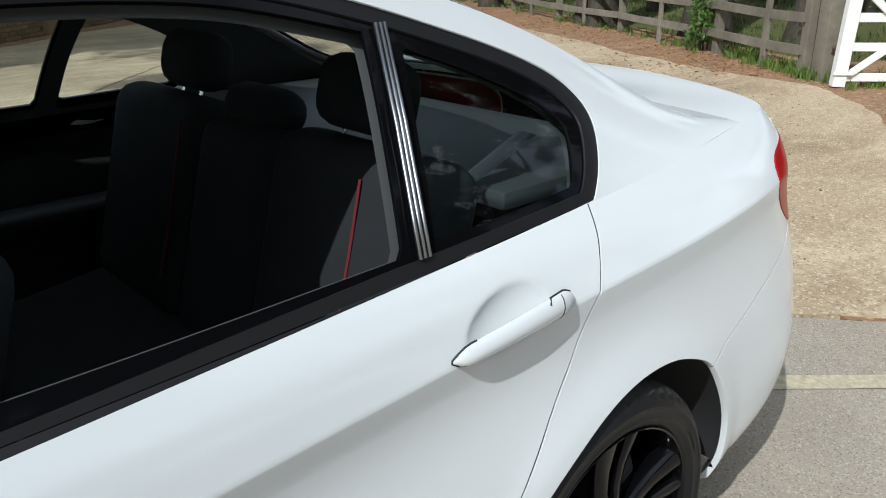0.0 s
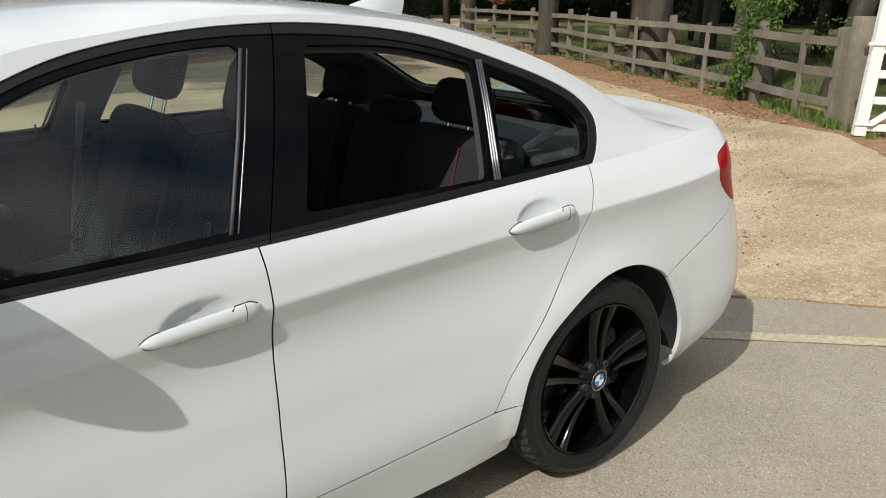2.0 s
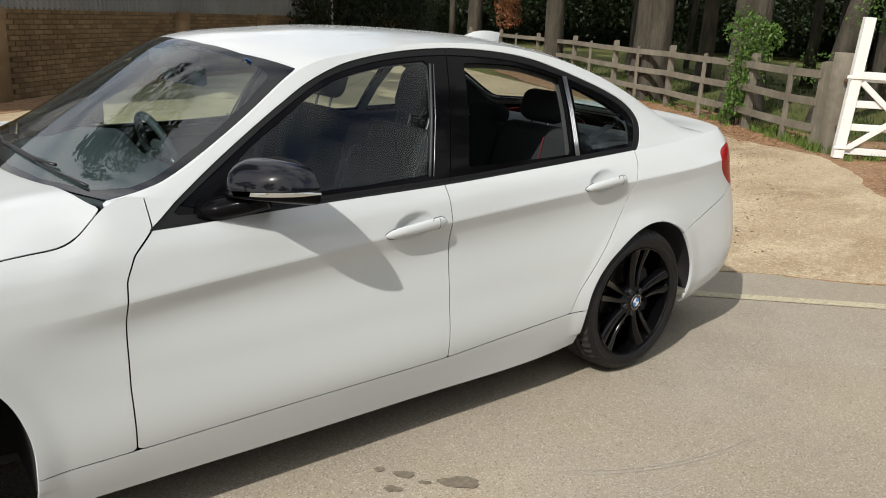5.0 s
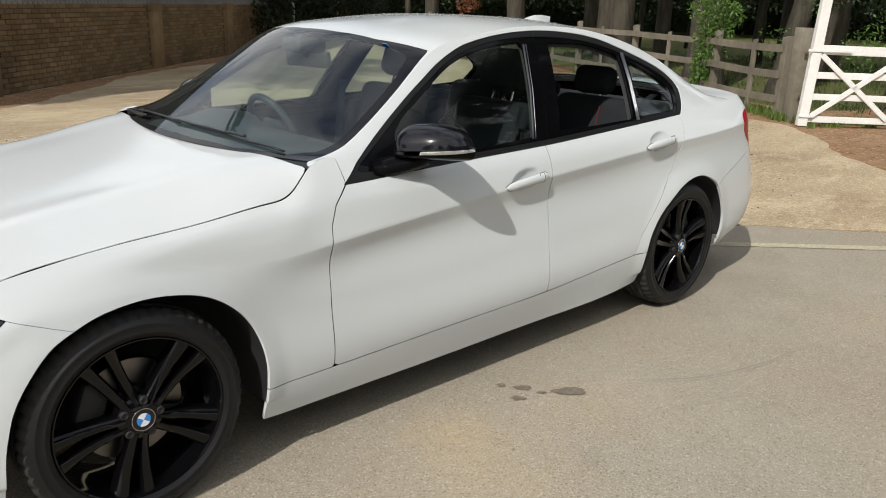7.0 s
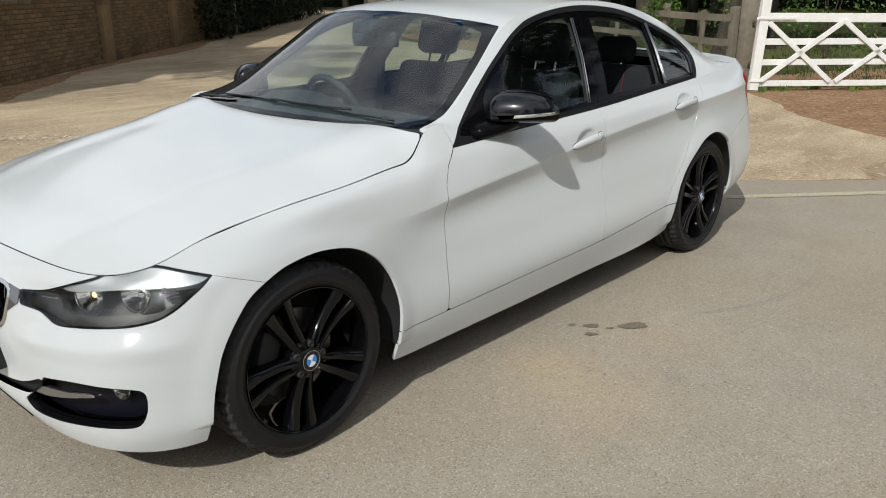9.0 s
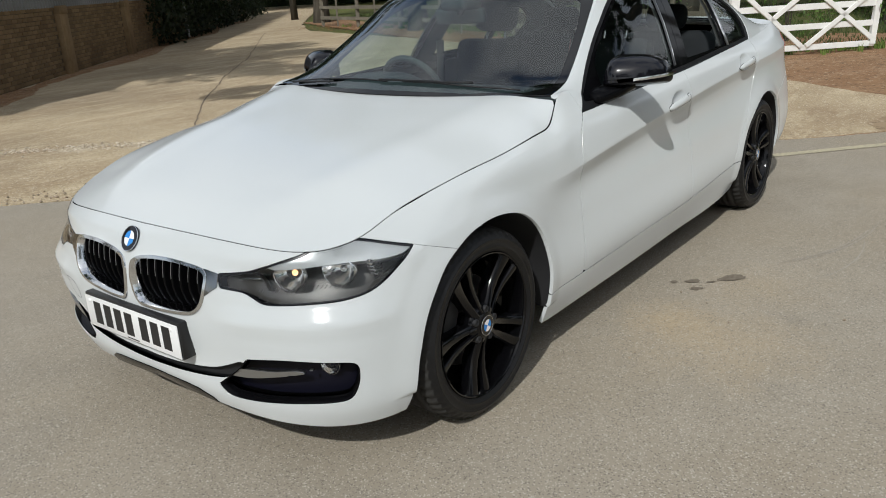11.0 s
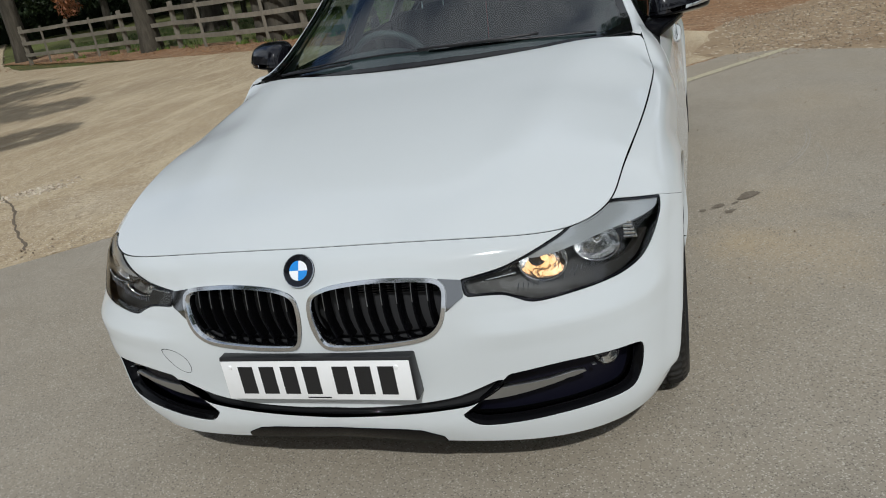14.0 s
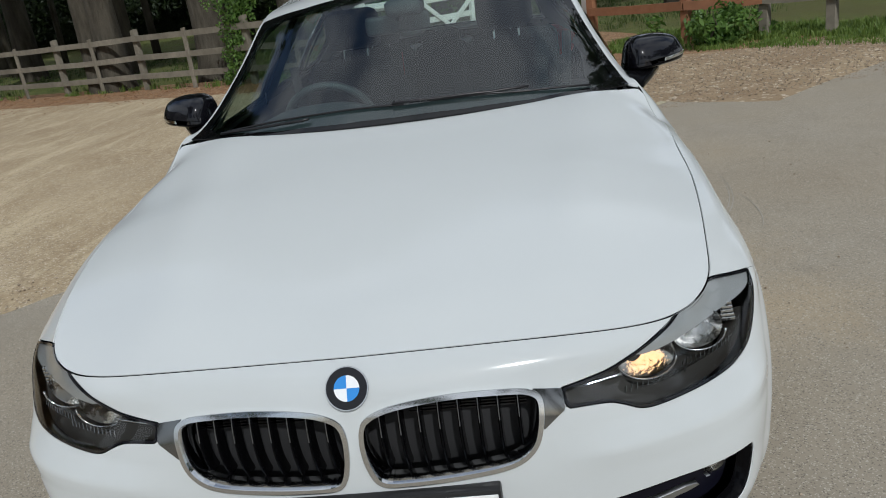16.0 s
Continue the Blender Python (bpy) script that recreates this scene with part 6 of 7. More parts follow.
for k, (x, y, a, b) in enumerate(((-0.95, 1.75, 0.07, 0.03), (-1.25, 1.55, 0.10, 0.025), (-1.05, 1.35, 0.03, 0.02), (-1.45, 1.2, 0.05, 0.02))):
    stain("oil_stain", x, y, a, b, 0.4 + k, 1.7 * k, M_OIL, "small dark oil stain on asphalt")
# pale curved tyre scuffs behind the rear wheel
M_SCUFF = layered("pale_tyre_scuff", [(0.36, 0.335, 0.29), (0.40, 0.375, 0.325), (0.31, 0.285, 0.24)], (20, 60), rough=0.95, bump=0.5, bump_scale=160)
for r_, a0, a1, cx, cy in ((0.95, 3.5, 4.9, 2.75, -1.05), (1.02, 3.7, 4.7, 2.80, -1.00), (0.62, 3.9, 5.2, 2.2, -1.25)):
    bm = bmesh.new()
    last = None
    for i in range(41):
        a = a0 + (a1 - a0) * i / 40
        w = 0.006 * max(0.08, math.sin(math.pi * i / 40)) * (0.8 + 0.6 * noise.noise((i * 0.4, r_, 1)))
        cur = tuple(bm.verts.new((cx + (r_ + k * w) * math.cos(a), cy + 0.55 * (r_ + k * w) * math.sin(a), 0.0022)) for k in (-1, 1))
        if last:
            bm.faces.new((last[0], last[1], cur[1], cur[0]))
        last = cur
    bmesh.ops.recalc_face_normals(bm, faces=bm.faces)
    tagged(part("tyre_scuff", bm, M_SCUFF), "pale curved tyre scuff on asphalt", "stain", kind="structure")

# low brick wall of the shed, in panels between piers, with sheet metal above
WALL_A, WALL_U = Vector((0.6, 8.3, 0)), Vector((0.73, 0.683, 0)).normalized()
WALL_N = Vector((WALL_U.y, -WALL_U.x, 0))
wall_m = Matrix((( WALL_U.x, -WALL_N.x, 0, WALL_A.x), (WALL_U.y, -WALL_N.y, 0, WALL_A.y), (0, 0, 1, 0), (0, 0, 0, 1)))
M_BRICK = layered("buff_brick", [(0.26, 0.178, 0.095), (0.35, 0.248, 0.135), (0.15, 0.10, 0.056)], (7.0, 0.6), rough=0.95, bump=0.6, bump_scale=60, distance=0.006)
bt = M_BRICK.node_tree
b_in = bt.nodes["Principled BSDF"].inputs["Base Color"]
src = b_in.links[0].from_socket
oi = bt.nodes.new("ShaderNodeObjectInfo")
gi = bt.nodes.new("ShaderNodeNewGeometry")
ad = bt.nodes.new("ShaderNodeMath")
ad.operation = "ADD"
bt.links.new(oi.outputs["Random"], ad.inputs[0])
bt.links.new(gi.outputs["Random Per Island"], ad.inputs[1])
fr = bt.nodes.new("ShaderNodeMath")
fr.operation = "FRACT"
bt.links.new(ad.outputs[0], fr.inputs[0])
rg = bt.nodes.new("ShaderNodeMapRange")
rg.inputs["To Min"].default_value, rg.inputs["To Max"].default_value = 0.78, 1.16
bt.links.new(fr.outputs[0], rg.inputs["Value"])
vm = bt.nodes.new("ShaderNodeVectorMath")
vm.operation = "SCALE"
bt.links.new(src, vm.inputs[0])
bt.links.new(rg.outputs["Result"], vm.inputs["Scale"])
bt.links.new(vm.outputs[0], b_in)
M_MORTAR = layered("dark_mortar", [(0.13, 0.104, 0.07), (0.185, 0.147, 0.10), (0.08, 0.064, 0.044)], (5, 0.5), rough=1.0, bump=0.6, bump_scale=90)
M_METAL = layered("grey_sheet_metal", [(0.24, 0.25, 0.25), (0.30, 0.31, 0.31), (0.19, 0.19, 0.185)], (1.5, 0.4), rough=0.55, bump=0.05)
LEN, TOP = 34.0, 1.30
bm = bmesh.new()
box(bm, (0, 0.012, -0.1), (LEN, 0.30, TOP))
wall_ob = tagged(part("wall_north", bm, M_MORTAR), "buff brick wall with weathered piers", "wall", kind="structure")
wall_ob.matrix_basis = wall_m
PIERS = [2.2, 7.9, 12.4, 17.0, 21.6, 26.2]
for s in PIERS:
    bm = bmesh.new()
    box(bm, (s - 0.225, -0.095, -0.05), (s + 0.225, 0.012, TOP), 0.006)
    box(bm, (s - 0.235, -0.11, TOP - 0.16), (s + 0.235, 0.012, TOP - 0.02), 0.01)
    part("brick_pier", bm, M_BRICK, wall_ob, "projecting brick pier", smooth=30)
bm = bmesh.new()
bmesh.ops.create_cube(bm, size=1)
bmesh.ops.scale(bm, vec=(0.215, 0.03, 0.065), verts=bm.verts)
bmesh.ops.bevel(bm, geom=bm.edges[:], offset=0.005, segments=1, affect="EDGES")
# litter along the foot of the wall
foot = [(wall_m @ Vector((s, o, 0))).to_2d() for s, o in ((-8, -0.02), (30, -0.02))]
rim_line = [(wall_m @ Vector((s, -0.55 - 0.25 * math.sin(s * 0.7), 0))).to_2d() for s in range(30, -9, -2)]
litter = wobble([tuple(q) for q in foot + rim_line], 0.15, 0.12, 61, closed=True)
sheet_ground("soil_strip", litter, -0.003, 0.02, M_EARTH, "dark soil and litter at the foot of the wall", "ground")
BRICK = bpy.data.meshes.new("brick")
bm.to_mesh(BRICK)
bm.free()
BRICK.materials.append(M_BRICK)
spots = []
for row in range(17):
    z = 0.035 + row * 0.0757
    s = 0.12 + (0.1125 if row % 2 else 0)
    while s < LEN - 0.2:
        if min(abs(s - p) for p in PIERS) > 0.32:
            spots.append((s, z))
        s += 0.2255
spots.sort(key=lambda q: abs(q[0] - 6.5))
near_bricks, far_bricks = spots[:300], spots[300:]
base_v = [vv.co.copy() for vv in BRICK.vertices]
base_f = [tuple(p.vertices) for p in BRICK.polygons]
allv, allf = [], []
for s, z in far_bricks:
    k = len(allv)
    off = rng.uniform(-0.003, 0.003)
    allv.extend((c.x + s, c.y + 0.010 + off, c.z + z) for c in base_v)
    allf.extend(tuple(i + k for i in f) for f in base_f)
me = bpy.data.meshes.new("brick_courses")
me.from_pydata(allv, [], allf)
tagged(link_mesh("brick_courses", me, M_BRICK, wall_ob), kind="stuff")
# corrugated sheet metal over the wall
bm = bmesh.new()
prev = None
s = 0.0
i = 0
while s < LEN:
    y = -0.02 if i % 4 in (0, 1) else 0.018
    cur = (bm.verts.new((s, y, TOP - 0.03)), bm.verts.new((s, y, 4.3)))
    if prev:
        bm.faces.new((prev[0], cur[0], cur[1], prev[1]))
    prev = cur
    s += 0.045 if i % 2 == 0 else 0.022
    i += 1
clad = part("cladding", bm, M_METAL)
clad.matrix_basis = wall_m
tagged(clad, "corrugated grey metal cladding above the brick wall", "cladding", kind="structure")
bm = bmesh.new()
box(bm, (0, 0.02, TOP), (LEN, 9.0, 4.3))
bm.faces.ensure_lookup_table()
shed = part("wall_shed", bm, M_METAL)
shed.matrix_basis = wall_m
tagged(shed, "grey metal shed body behind the wall", "shed", kind="structure")
bm = bmesh.new()
tube(bm, [(0, 0, 0.05), (0, 0, 4.25)], 0.038, 12)
pipe = tagged(part("downpipe", bm, plain("grey_pvc", (0.50, 0.51, 0.51), rough=0.5, vary=0.1)), "pale grey pole standing before the ivy", "pole")
pipe.matrix_basis = wall_m @ Matrix.Translation((17.7, -0.42, 0)) @ pose(0, 0, 0, 0, -4, 0)

# timber fence along the wood
M_TIMBER = layered("weathered_timber", [(0.20, 0.178, 0.138), (0.285, 0.255, 0.20), (0.12, 0.107, 0.082)], (9.0, 1.2), rough=0.95, bump=0.6, bump_scale=50)
M_RUST = layered("red_brown_stained_timber", [(0.27, 0.115, 0.055), (0.34, 0.16, 0.08), (0.19, 0.09, 0.05)], (9.0, 1.2), rough=0.85, bump=0.5, bump_scale=50)
M_WHITE = layered("chipped_white_paint", [(0.76, 0.76, 0.73), (0.81, 0.81, 0.79), (0.70, 0.69, 0.65)], (5.0, 18.0), rough=0.7, bump=0.3, bump_scale=40, pos=(0.35, 0.8))


def post(name, parent, at, w, d, h, turn, mat, lean=0.0, cap=0.02):
    bm = bmesh.new()
    geo = box(bm, (-w / 2, -d / 2, -0.1), (w / 2, d / 2, h), 0.006, segs=1)
    for vv in bm.verts:
        if vv.co.z > h - 0.03:
            vv.co.z -= cap * (0.5 + vv.co.x / w)
        vv.co.x += 0.006 * noise.noise((vv.co.x * 3, vv.co.y * 3, vv.co.z * 2 + at[0]))
    bmesh.ops.transform(bm, matrix=pose(at[0], at[1], 0, 0, lean, turn), verts=bm.verts)
    return part(name, bm, mat, parent)


def rail(parent, a, b, z0, z1, h, t, mat, off):
    """A board from post a to post b, on one face of the posts."""
    a, b = Vector((*a, 0)), Vector((*b, 0))
    d = (b - a).normalized()
    nn = Vector((d.y, -d.x, 0)) * off
    bm = bmesh.new()
    n = 5
    rings = []
    for i in range(n):
        s = i / (n - 1)
        p = a + (b - a) * s + nn
        z = z0 + (z1 - z0) * s + 0.012 * noise.noise((p.x * 0.8, p.y * 0.8, z0 * 5)) - 0.012 * math.sin(math.pi * s)
        q = Vector((d.y, -d.x, 0)) * t / 2
        rings.append([bm.verts.new(p + q * k + Vector((0, 0, z + hh))) for k, hh in ((1, -h / 2), (1, h / 2), (-1, h / 2), (-1, -h / 2))])
    for r0, r1 in zip(rings, rings[1:]):
        for j in range(4):
            bm.faces.new((r0[j], r0[(j + 1) % 4], r1[(j + 1) % 4], r1[j]))
    bm.faces.new(rings[0]), bm.faces.new(rings[-1])
    bmesh.ops.recalc_face_normals(bm, faces=bm.faces)
    return part("rail", bm, mat, parent)


fence = thing("fence", "weathered grey timber post-and-rail fence along the wood", "fence")
POSTS = [(10.95, 2.42), (12.05, 4.12), (13.66, 6.85), (14.68, 9.1), (16.15, 11.7), (17.3, 14.2), (18.2, 16.8), (19.1, 19.4)]
for i, p in enumerate(POSTS):
    post("post", fence, p, 0.12, 0.10, 1.17 + 0.03 * noise.noise((i * 3.7, 0, 0)), 60, M_TIMBER, lean=2.5 * noise.noise((i * 1.9, 4, 0)))
    if i:
        q = POSTS[i - 1]
        for z in (0.27, 0.63, 1.0):
            rail(fence, q, p, z + 0.02 * noise.noise((i, z, 0)), z + 0.02 * noise.noise((i + 1, z, 0)), 0.105, 0.035, M_TIMBER, -0.075)
        for s in ((0.36,) if i < 2 else (0.5,)):
            post("prick_post", fence, (q[0] + (p[0] - q[0]) * s - 0.07, q[1] + (p[1] - q[1]) * s + 0.04), 0.09, 0.045, 1.10, 60, M_TIMBER, lean=4 * noise.noise((i * 2.9, 7, 0)))
gp = thing("gate_post", "stout weathered timber gate post with bolts", "gate post", (10.77, 2.12, 0))
bm = bmesh.new()
box(bm, (-0.095, -0.095, -0.1), (0.095, 0.095, 1.30), 0.012)
part("timber", bm, M_TIMBER, gp, smooth=30).rotation_euler = (0, 0, radians(58))
for z in (0.35, 0.95):
    bm = bmesh.new()
    lathe(bm, [(0, -0.02), (0.02, -0.018), (0.028, -0.004), (0.028, 0)], 12)
    b = part("bolt", bm, plain("rusty_iron", (0.12, 0.07, 0.045), rough=0.8, metal=0.4, vary=0.3), gp, smooth=40)
    b.matrix_basis = pose(-0.09, -0.11, z, 0, 0, -30)

# white five-bar gate, standing ajar
gate = thing("gate", "white-painted wooden five-bar gate with crossed braces", "gate")
G0, G1 = Vector((10.38, 1.80, 0)), Vector((12.02, 0.12, 0))
gd = (G1 - G0).normalized()
glen = (G1 - G0).length
gate_m = Matrix(((gd.x, -gd.y, 0, G0.x), (gd.y, gd.x, 0, G0.y), (0, 0, 1, 0), (0, 0, 0, 1)))


def gate_bar(name, a, b, w, t, off=0.0):
    """A bar in the gate's plane between (along, height) points."""
    bm = bmesh.new()
    a, b = Vector((a[0], off, a[1])), Vector((b[0], off, b[1]))
    d = (b - a).normalized()
    s = Vector((-d.z, 0, d.x)) * w / 2
    q = Vector((0, t / 2, 0))
    r = [[bm.verts.new(p + s * i + q * j) for i, j in ((1, 1), (1, -1), (-1, -1), (-1, 1))] for p in (a, b)]
    for j in range(4):
        bm.faces.new((r[0][j], r[0][(j + 1) % 4], r[1][(j + 1) % 4], r[1][j]))
    bm.faces.new(r[0]), bm.faces.new(r[1])
    bmesh.ops.recalc_face_normals(bm, faces=bm.faces)
    bmesh.ops.bevel(bm, geom=bm.edges[:], offset=0.004, segments=1, affect="EDGES")
    bmesh.ops.transform(bm, matrix=gate_m, verts=bm.verts)
    return part(name, bm, M_WHITE, gate)


gate_bar("heel_post", (0.0, 0.0), (0.075, 1.74), 0.13, 0.10)
gate_bar("head_post", (glen - 0.06, 0.08), (glen, 1.18), 0.09, 0.07)
for z0, z1, w in ((0.095, 0.095, 0.085), (0.40, 0.40, 0.085), (0.69, 0.69, 0.09), (1.03, 1.01, 0.125)):
    gate_bar("bar", (0.03, z0), (glen - 0.02, z1), w, 0.035)
half = glen * 0.52
for a, b in (((0.10, 0.14), (half, 0.98)), ((0.12, 0.96), (half * 0.92, 0.12)), ((half, 0.98), (glen - 0.1, 0.18)), ((half * 0.98, 0.12), (glen - 0.1, 0.90))):
    gate_bar("brace", a, b, 0.07, 0.03, -0.035)
for z in (0.14, 1.02):
    gate_bar("hinge_strap", (-0.08, z), (0.5 if z > 1 else 0.12, z), 0.04, 0.012, -0.062)
bm = bmesh.new()
tube(bm, [gate_m @ Vector((0.45 + 0.3 * k, -0.05, 1.95 - 0.115 * k - 0.02 * math.sin(k))) for k in range(9)], 0.008, 6)
part("stay_wire", bm, M_WHITE, gate)

# red-brown fence beyond the gate
rf = thing("fence", "red-brown stained timber rail fence over long grass", "fence")
RP = [(11.05, -1.75), (9.72, -2.90), (9.18, -3.80), (8.60, -4.44), (7.7, -5.5), (6.8, -6.6), (5.8, -7.8)]
for i, p in enumerate(RP):
    post("post", rf, p, 0.12, 0.12, 1.25 if i < 3 else 0.62 + 0.5 * (i > 3), 48, M_RUST if i < 2 else M_TIMBER)
    if i:
        for z in (0.50, 1.0):
            rail(rf, RP[i - 1], p, z, z, 0.12, 0.04, M_RUST if i < 3 else M_TIMBER, 0.08)
wp = thing("gate_post", "white-painted timber slam post", "gate post")
post("timber", wp, (11.35, -1.72), 0.15, 0.13, 1.5, 45, M_WHITE)

# ---- trees, hedge, weeds ----
def foliage(name, dark, light, translucent=0.35):
    m, nt, b = material(name)
    gi = nt.nodes.new("ShaderNodeNewGeometry")
    oi = nt.nodes.new("ShaderNodeObjectInfo")
    mix = nt.nodes.new("ShaderNodeMix")
    mix.data_type = "RGBA"
    nt.links.new(gi.outputs["Random Per Island"], mix.inputs["Factor"])
    mix.inputs["A"].default_value, mix.inputs["B"].default_value = (*dark, 1), (*light, 1)
    nt.links.new(mix.outputs["Result"], b.inputs["Base Color"])
    b.inputs["Roughness"].default_value = 0.55
    tr = nt.nodes.new("ShaderNodeBsdfTranslucent")
    nt.links.new(mix.outputs["Result"], tr.inputs["Color"])
    ms = nt.nodes.new("ShaderNodeMixShader")
    ms.inputs[0].default_value = translucent
    nt.links.new(b.outputs[0], ms.inputs[1])
    nt.links.new(tr.outputs[0], ms.inputs[2])
    nt.links.new(ms.outputs[0], nt.nodes["Material Output"].inputs[0])
    return m


M_LEAF = foliage("tree_leaves", (0.012, 0.028, 0.007), (0.040, 0.072, 0.016))
# leaf tones darkened to carry the gloom of the wood in the colour
M_SHADELEAF = foliage("shade_dark_leaves", (0.007, 0.015, 0.004), (0.026, 0.042, 0.012))
M_IVY = foliage("fresh_green_leaves", (0.055, 0.12, 0.02), (0.15, 0.26, 0.05), 0.4)
M_GRASS = foliage("grass_blades", (0.085, 0.15, 0.025), (0.21, 0.29, 0.06), 0.4)
# darker copy of the grass: the trees' shade is put into its colour
M_SHADEGRASS = foliage("shade_dark_grass", (0.035, 0.060, 0.012), (0.085, 0.120, 0.028), 0.3)
M_RUSSET = foliage("dead_conifer_leaves", (0.16, 0.06, 0.02), (0.30, 0.12, 0.05), 0.2)
M_BARK = layered("ridged_bark", [(0.055, 0.048, 0.036), (0.135, 0.120, 0.092), (0.022, 0.018, 0.012)], (8.0, 1.5), rough=1.0, bump=1.0, bump_scale=16, distance=0.05)
bk = M_BARK.node_tree
for nd in bk.nodes:
    if nd.type == "TEX_COORD":
        mp = bk.nodes.new("ShaderNodeMapping")
        mp.inputs["Scale"].default_value = (1, 1, 0.22)
        outs = [l.to_socket for l in nd.outputs["Object"].links]
        bk.links.new(nd.outputs["Object"], mp.inputs["Vector"])
        for o in outs:
            bk.links.new(mp.outputs["Vector"], o)
gen = np.random.default_rng(11)


def leaf_cloud(centres, radii, per, size, seed, squash=0.7, drop=0.0):
    """Leaf blades scattered through clumps; returns points and faces."""
    g = np.random.default_rng(seed)
    pts, n = [], 0
    for c, r in zip(centres, radii):
        d = g.normal(size=(per, 3))
        d /= np.linalg.norm(d, axis=1, keepdims=True)
        p = np.asarray(c) + d * (r * g.uniform(0.25, 1.0, (per, 1)) ** 0.5) * np.array((1, 1, squash))
        a = g.normal(size=(per, 3))
        a[:, 2] -= drop
        a /= np.linalg.norm(a, axis=1, keepdims=True)
        b = np.cross(a, g.normal(size=(per, 3)))
        b /= np.maximum(np.linalg.norm(b, axis=1, keepdims=True), 1e-6)
        s = size * g.uniform(0.6, 1.3, (per, 1))
        pts.append(np.stack((p - a * s, p + b * s * 0.42 - a * s * 0.1, p + a * s, p - b * s * 0.42 - a * s * 0.1), 1))
        n += per
    pts = np.concatenate(pts).reshape(-1, 3)
    return pts, np.arange(n * 4).reshape(-1, 4)


def cloud_mesh(name, pts, faces):
    me = bpy.data.meshes.new(name)
    me.from_pydata(pts.tolist(), [], faces.tolist())
    return me


def limb(bm, a, b, r0, r1, n, bend, seed, sides=10):
    a, b = Vector(a), Vector(b)
    pts, rs = [], []
    for i in range(n):
        s = i / (n - 1)
        w = Vector((noise.noise((s * 2.3, seed, 0)), noise.noise((s * 2.3, seed, 5)), 0)) * bend * math.sin(math.pi * s)
        pts.append(a + (b - a) * s + w)
        rs.append(r0 + (r1 - r0) * s)
    tube(bm, pts, rs, sides)
    return pts


def trunk_mesh(bm, h, r, lean, seed, fork=False):
    """A fluted, flaring trunk."""
    n, sides = 16, 22
    rings = []
    for i in range(n):
        z = -0.15 + (h + 0.15) * (i / (n - 1)) ** 1.3
        rr = r * (1 - 0.35 * z / h) * (1 + 0.26 * math.exp(-max(z, 0) / 0.28))
        ring = []
        for j in range(sides):
            a = 2 * math.pi * j / sides
            k = 1 + 0.10 * noise.noise((math.cos(a) * 2.2, math.sin(a) * 2.2, seed + z * 0.35)) + 0.06 * noise.noise((math.cos(a) * 6, math.sin(a) * 6, seed + z * 0.5))
            ring.append(bm.verts.new((lean[0] * z + rr * k * math.cos(a) + 0.06 * noise.noise((z * 0.5, seed, 0)), lean[1] * z + rr * k * math.sin(a), z)))
        rings.append(ring)
    for p, q in zip(rings, rings[1:]):
        for j in range(sides):
            bm.faces.new((p[j], p[(j + 1) % sides], q[(j + 1) % sides], q[j]))


def crown_data(seed, spread, height, clumps, per, size):
    g = np.random.default_rng(seed)
    cs, rs = [], []
    for k in range(clumps):
        a, rr = g.uniform(0, 2 * math.pi), spread * math.sqrt(g.uniform(0.02, 1))
        zz = height * g.uniform(0, 1)
        rr *= 1 - 0.55 * (zz / height) ** 2
        cs.append((rr * math.cos(a), rr * math.sin(a), zz))
        rs.append(g.uniform(0.55, 1.25) * spread / 4.2)
    return leaf_cloud(cs, rs, per, size, seed, 0.62, 0.3), cs


CROWNS = []
for k in range(3):
    (pts, faces), cs = crown_data(40 + k, 4.6, 6.5, 46, 260, 0.17)
    CROWNS.append((cloud_mesh("crown", pts, faces), cs))


def tree(at, r, h, lean=(0, 0), seed=1, kind=0, low=4.2, scale=1.0, label="tall tree with a ridged grey trunk beside the fence"):
    t = thing("tree", label, "tree", (at[0], at[1], -0.05), group="trees of the wood")
    bm = bmesh.new()
    trunk_mesh(bm, h, r, lean, seed)
    part("trunk", bm, M_BARK, t, smooth=180)
    me, cs = CROWNS[kind]
    low += 3.6
    h += 3.2
    bm = bmesh.new()
    for k in range(9):
        c = cs[(k * 5) % len(cs)]
        z = h * (0.55 + 0.05 * k)
        limb(bm, (lean[0] * z, lean[1] * z, z), (lean[0] * h + c[0] * 0.85 * scale, lean[1] * h + c[1] * 0.85 * scale, low + c[2] * scale), r * 0.30, 0.03, 7, 0.5, seed + k)
    part("limbs", bm, M_BARK, t, smooth=180)
    cr = link_mesh("crown", me, [] if me.materials else M_LEAF, t)
    cr.matrix_basis = Matrix.LocRotScale((lean[0] * h, lean[1] * h, low), Euler((0, 0, seed * 1.7)), (scale, scale, scale))
    return t


tree((14.35, 7.75), 0.30, 7.5, (0.01, 0.01), 3, 0, 4.6)
tree((14.55, 8.25), 0.24, 7.5, (0.03, 0.02), 8, 2, 5.0, 0.8)
tree((14.05, 5.45), 0.38, 8.0, (0.0, 0.01), 5, 1, 4.8)
tree((14.6, 4.15), 0.21, 6.5, (0.05, -0.14), 9, 2, 4.6, 0.85, label="leaning slender tree behind the fence")
tree((16.6, 12.9), 0.27, 7.5, (0, 0.02), 12, 1, 4.4)
tree((20.9, 21.3), 0.30, 8.0, (0, 0), 15, 0, 4.2, label="broad dark tree at the end of the fence")
tree((18.6, 9.4), 0.20, 8.0, (0.02, 0), 18, 2, 4.3)
tree((19.5, 5.2), 0.30, 8.0, (-0.02, 0), 21, 0, 4.3)
tree((17.6, 0.6), 0.30, 8.0, (0, 0.02), 24, 1, 4.0)
tree((16.2, -4.2), 0.30, 8.0, (0, 0), 27, 2, 3.6)
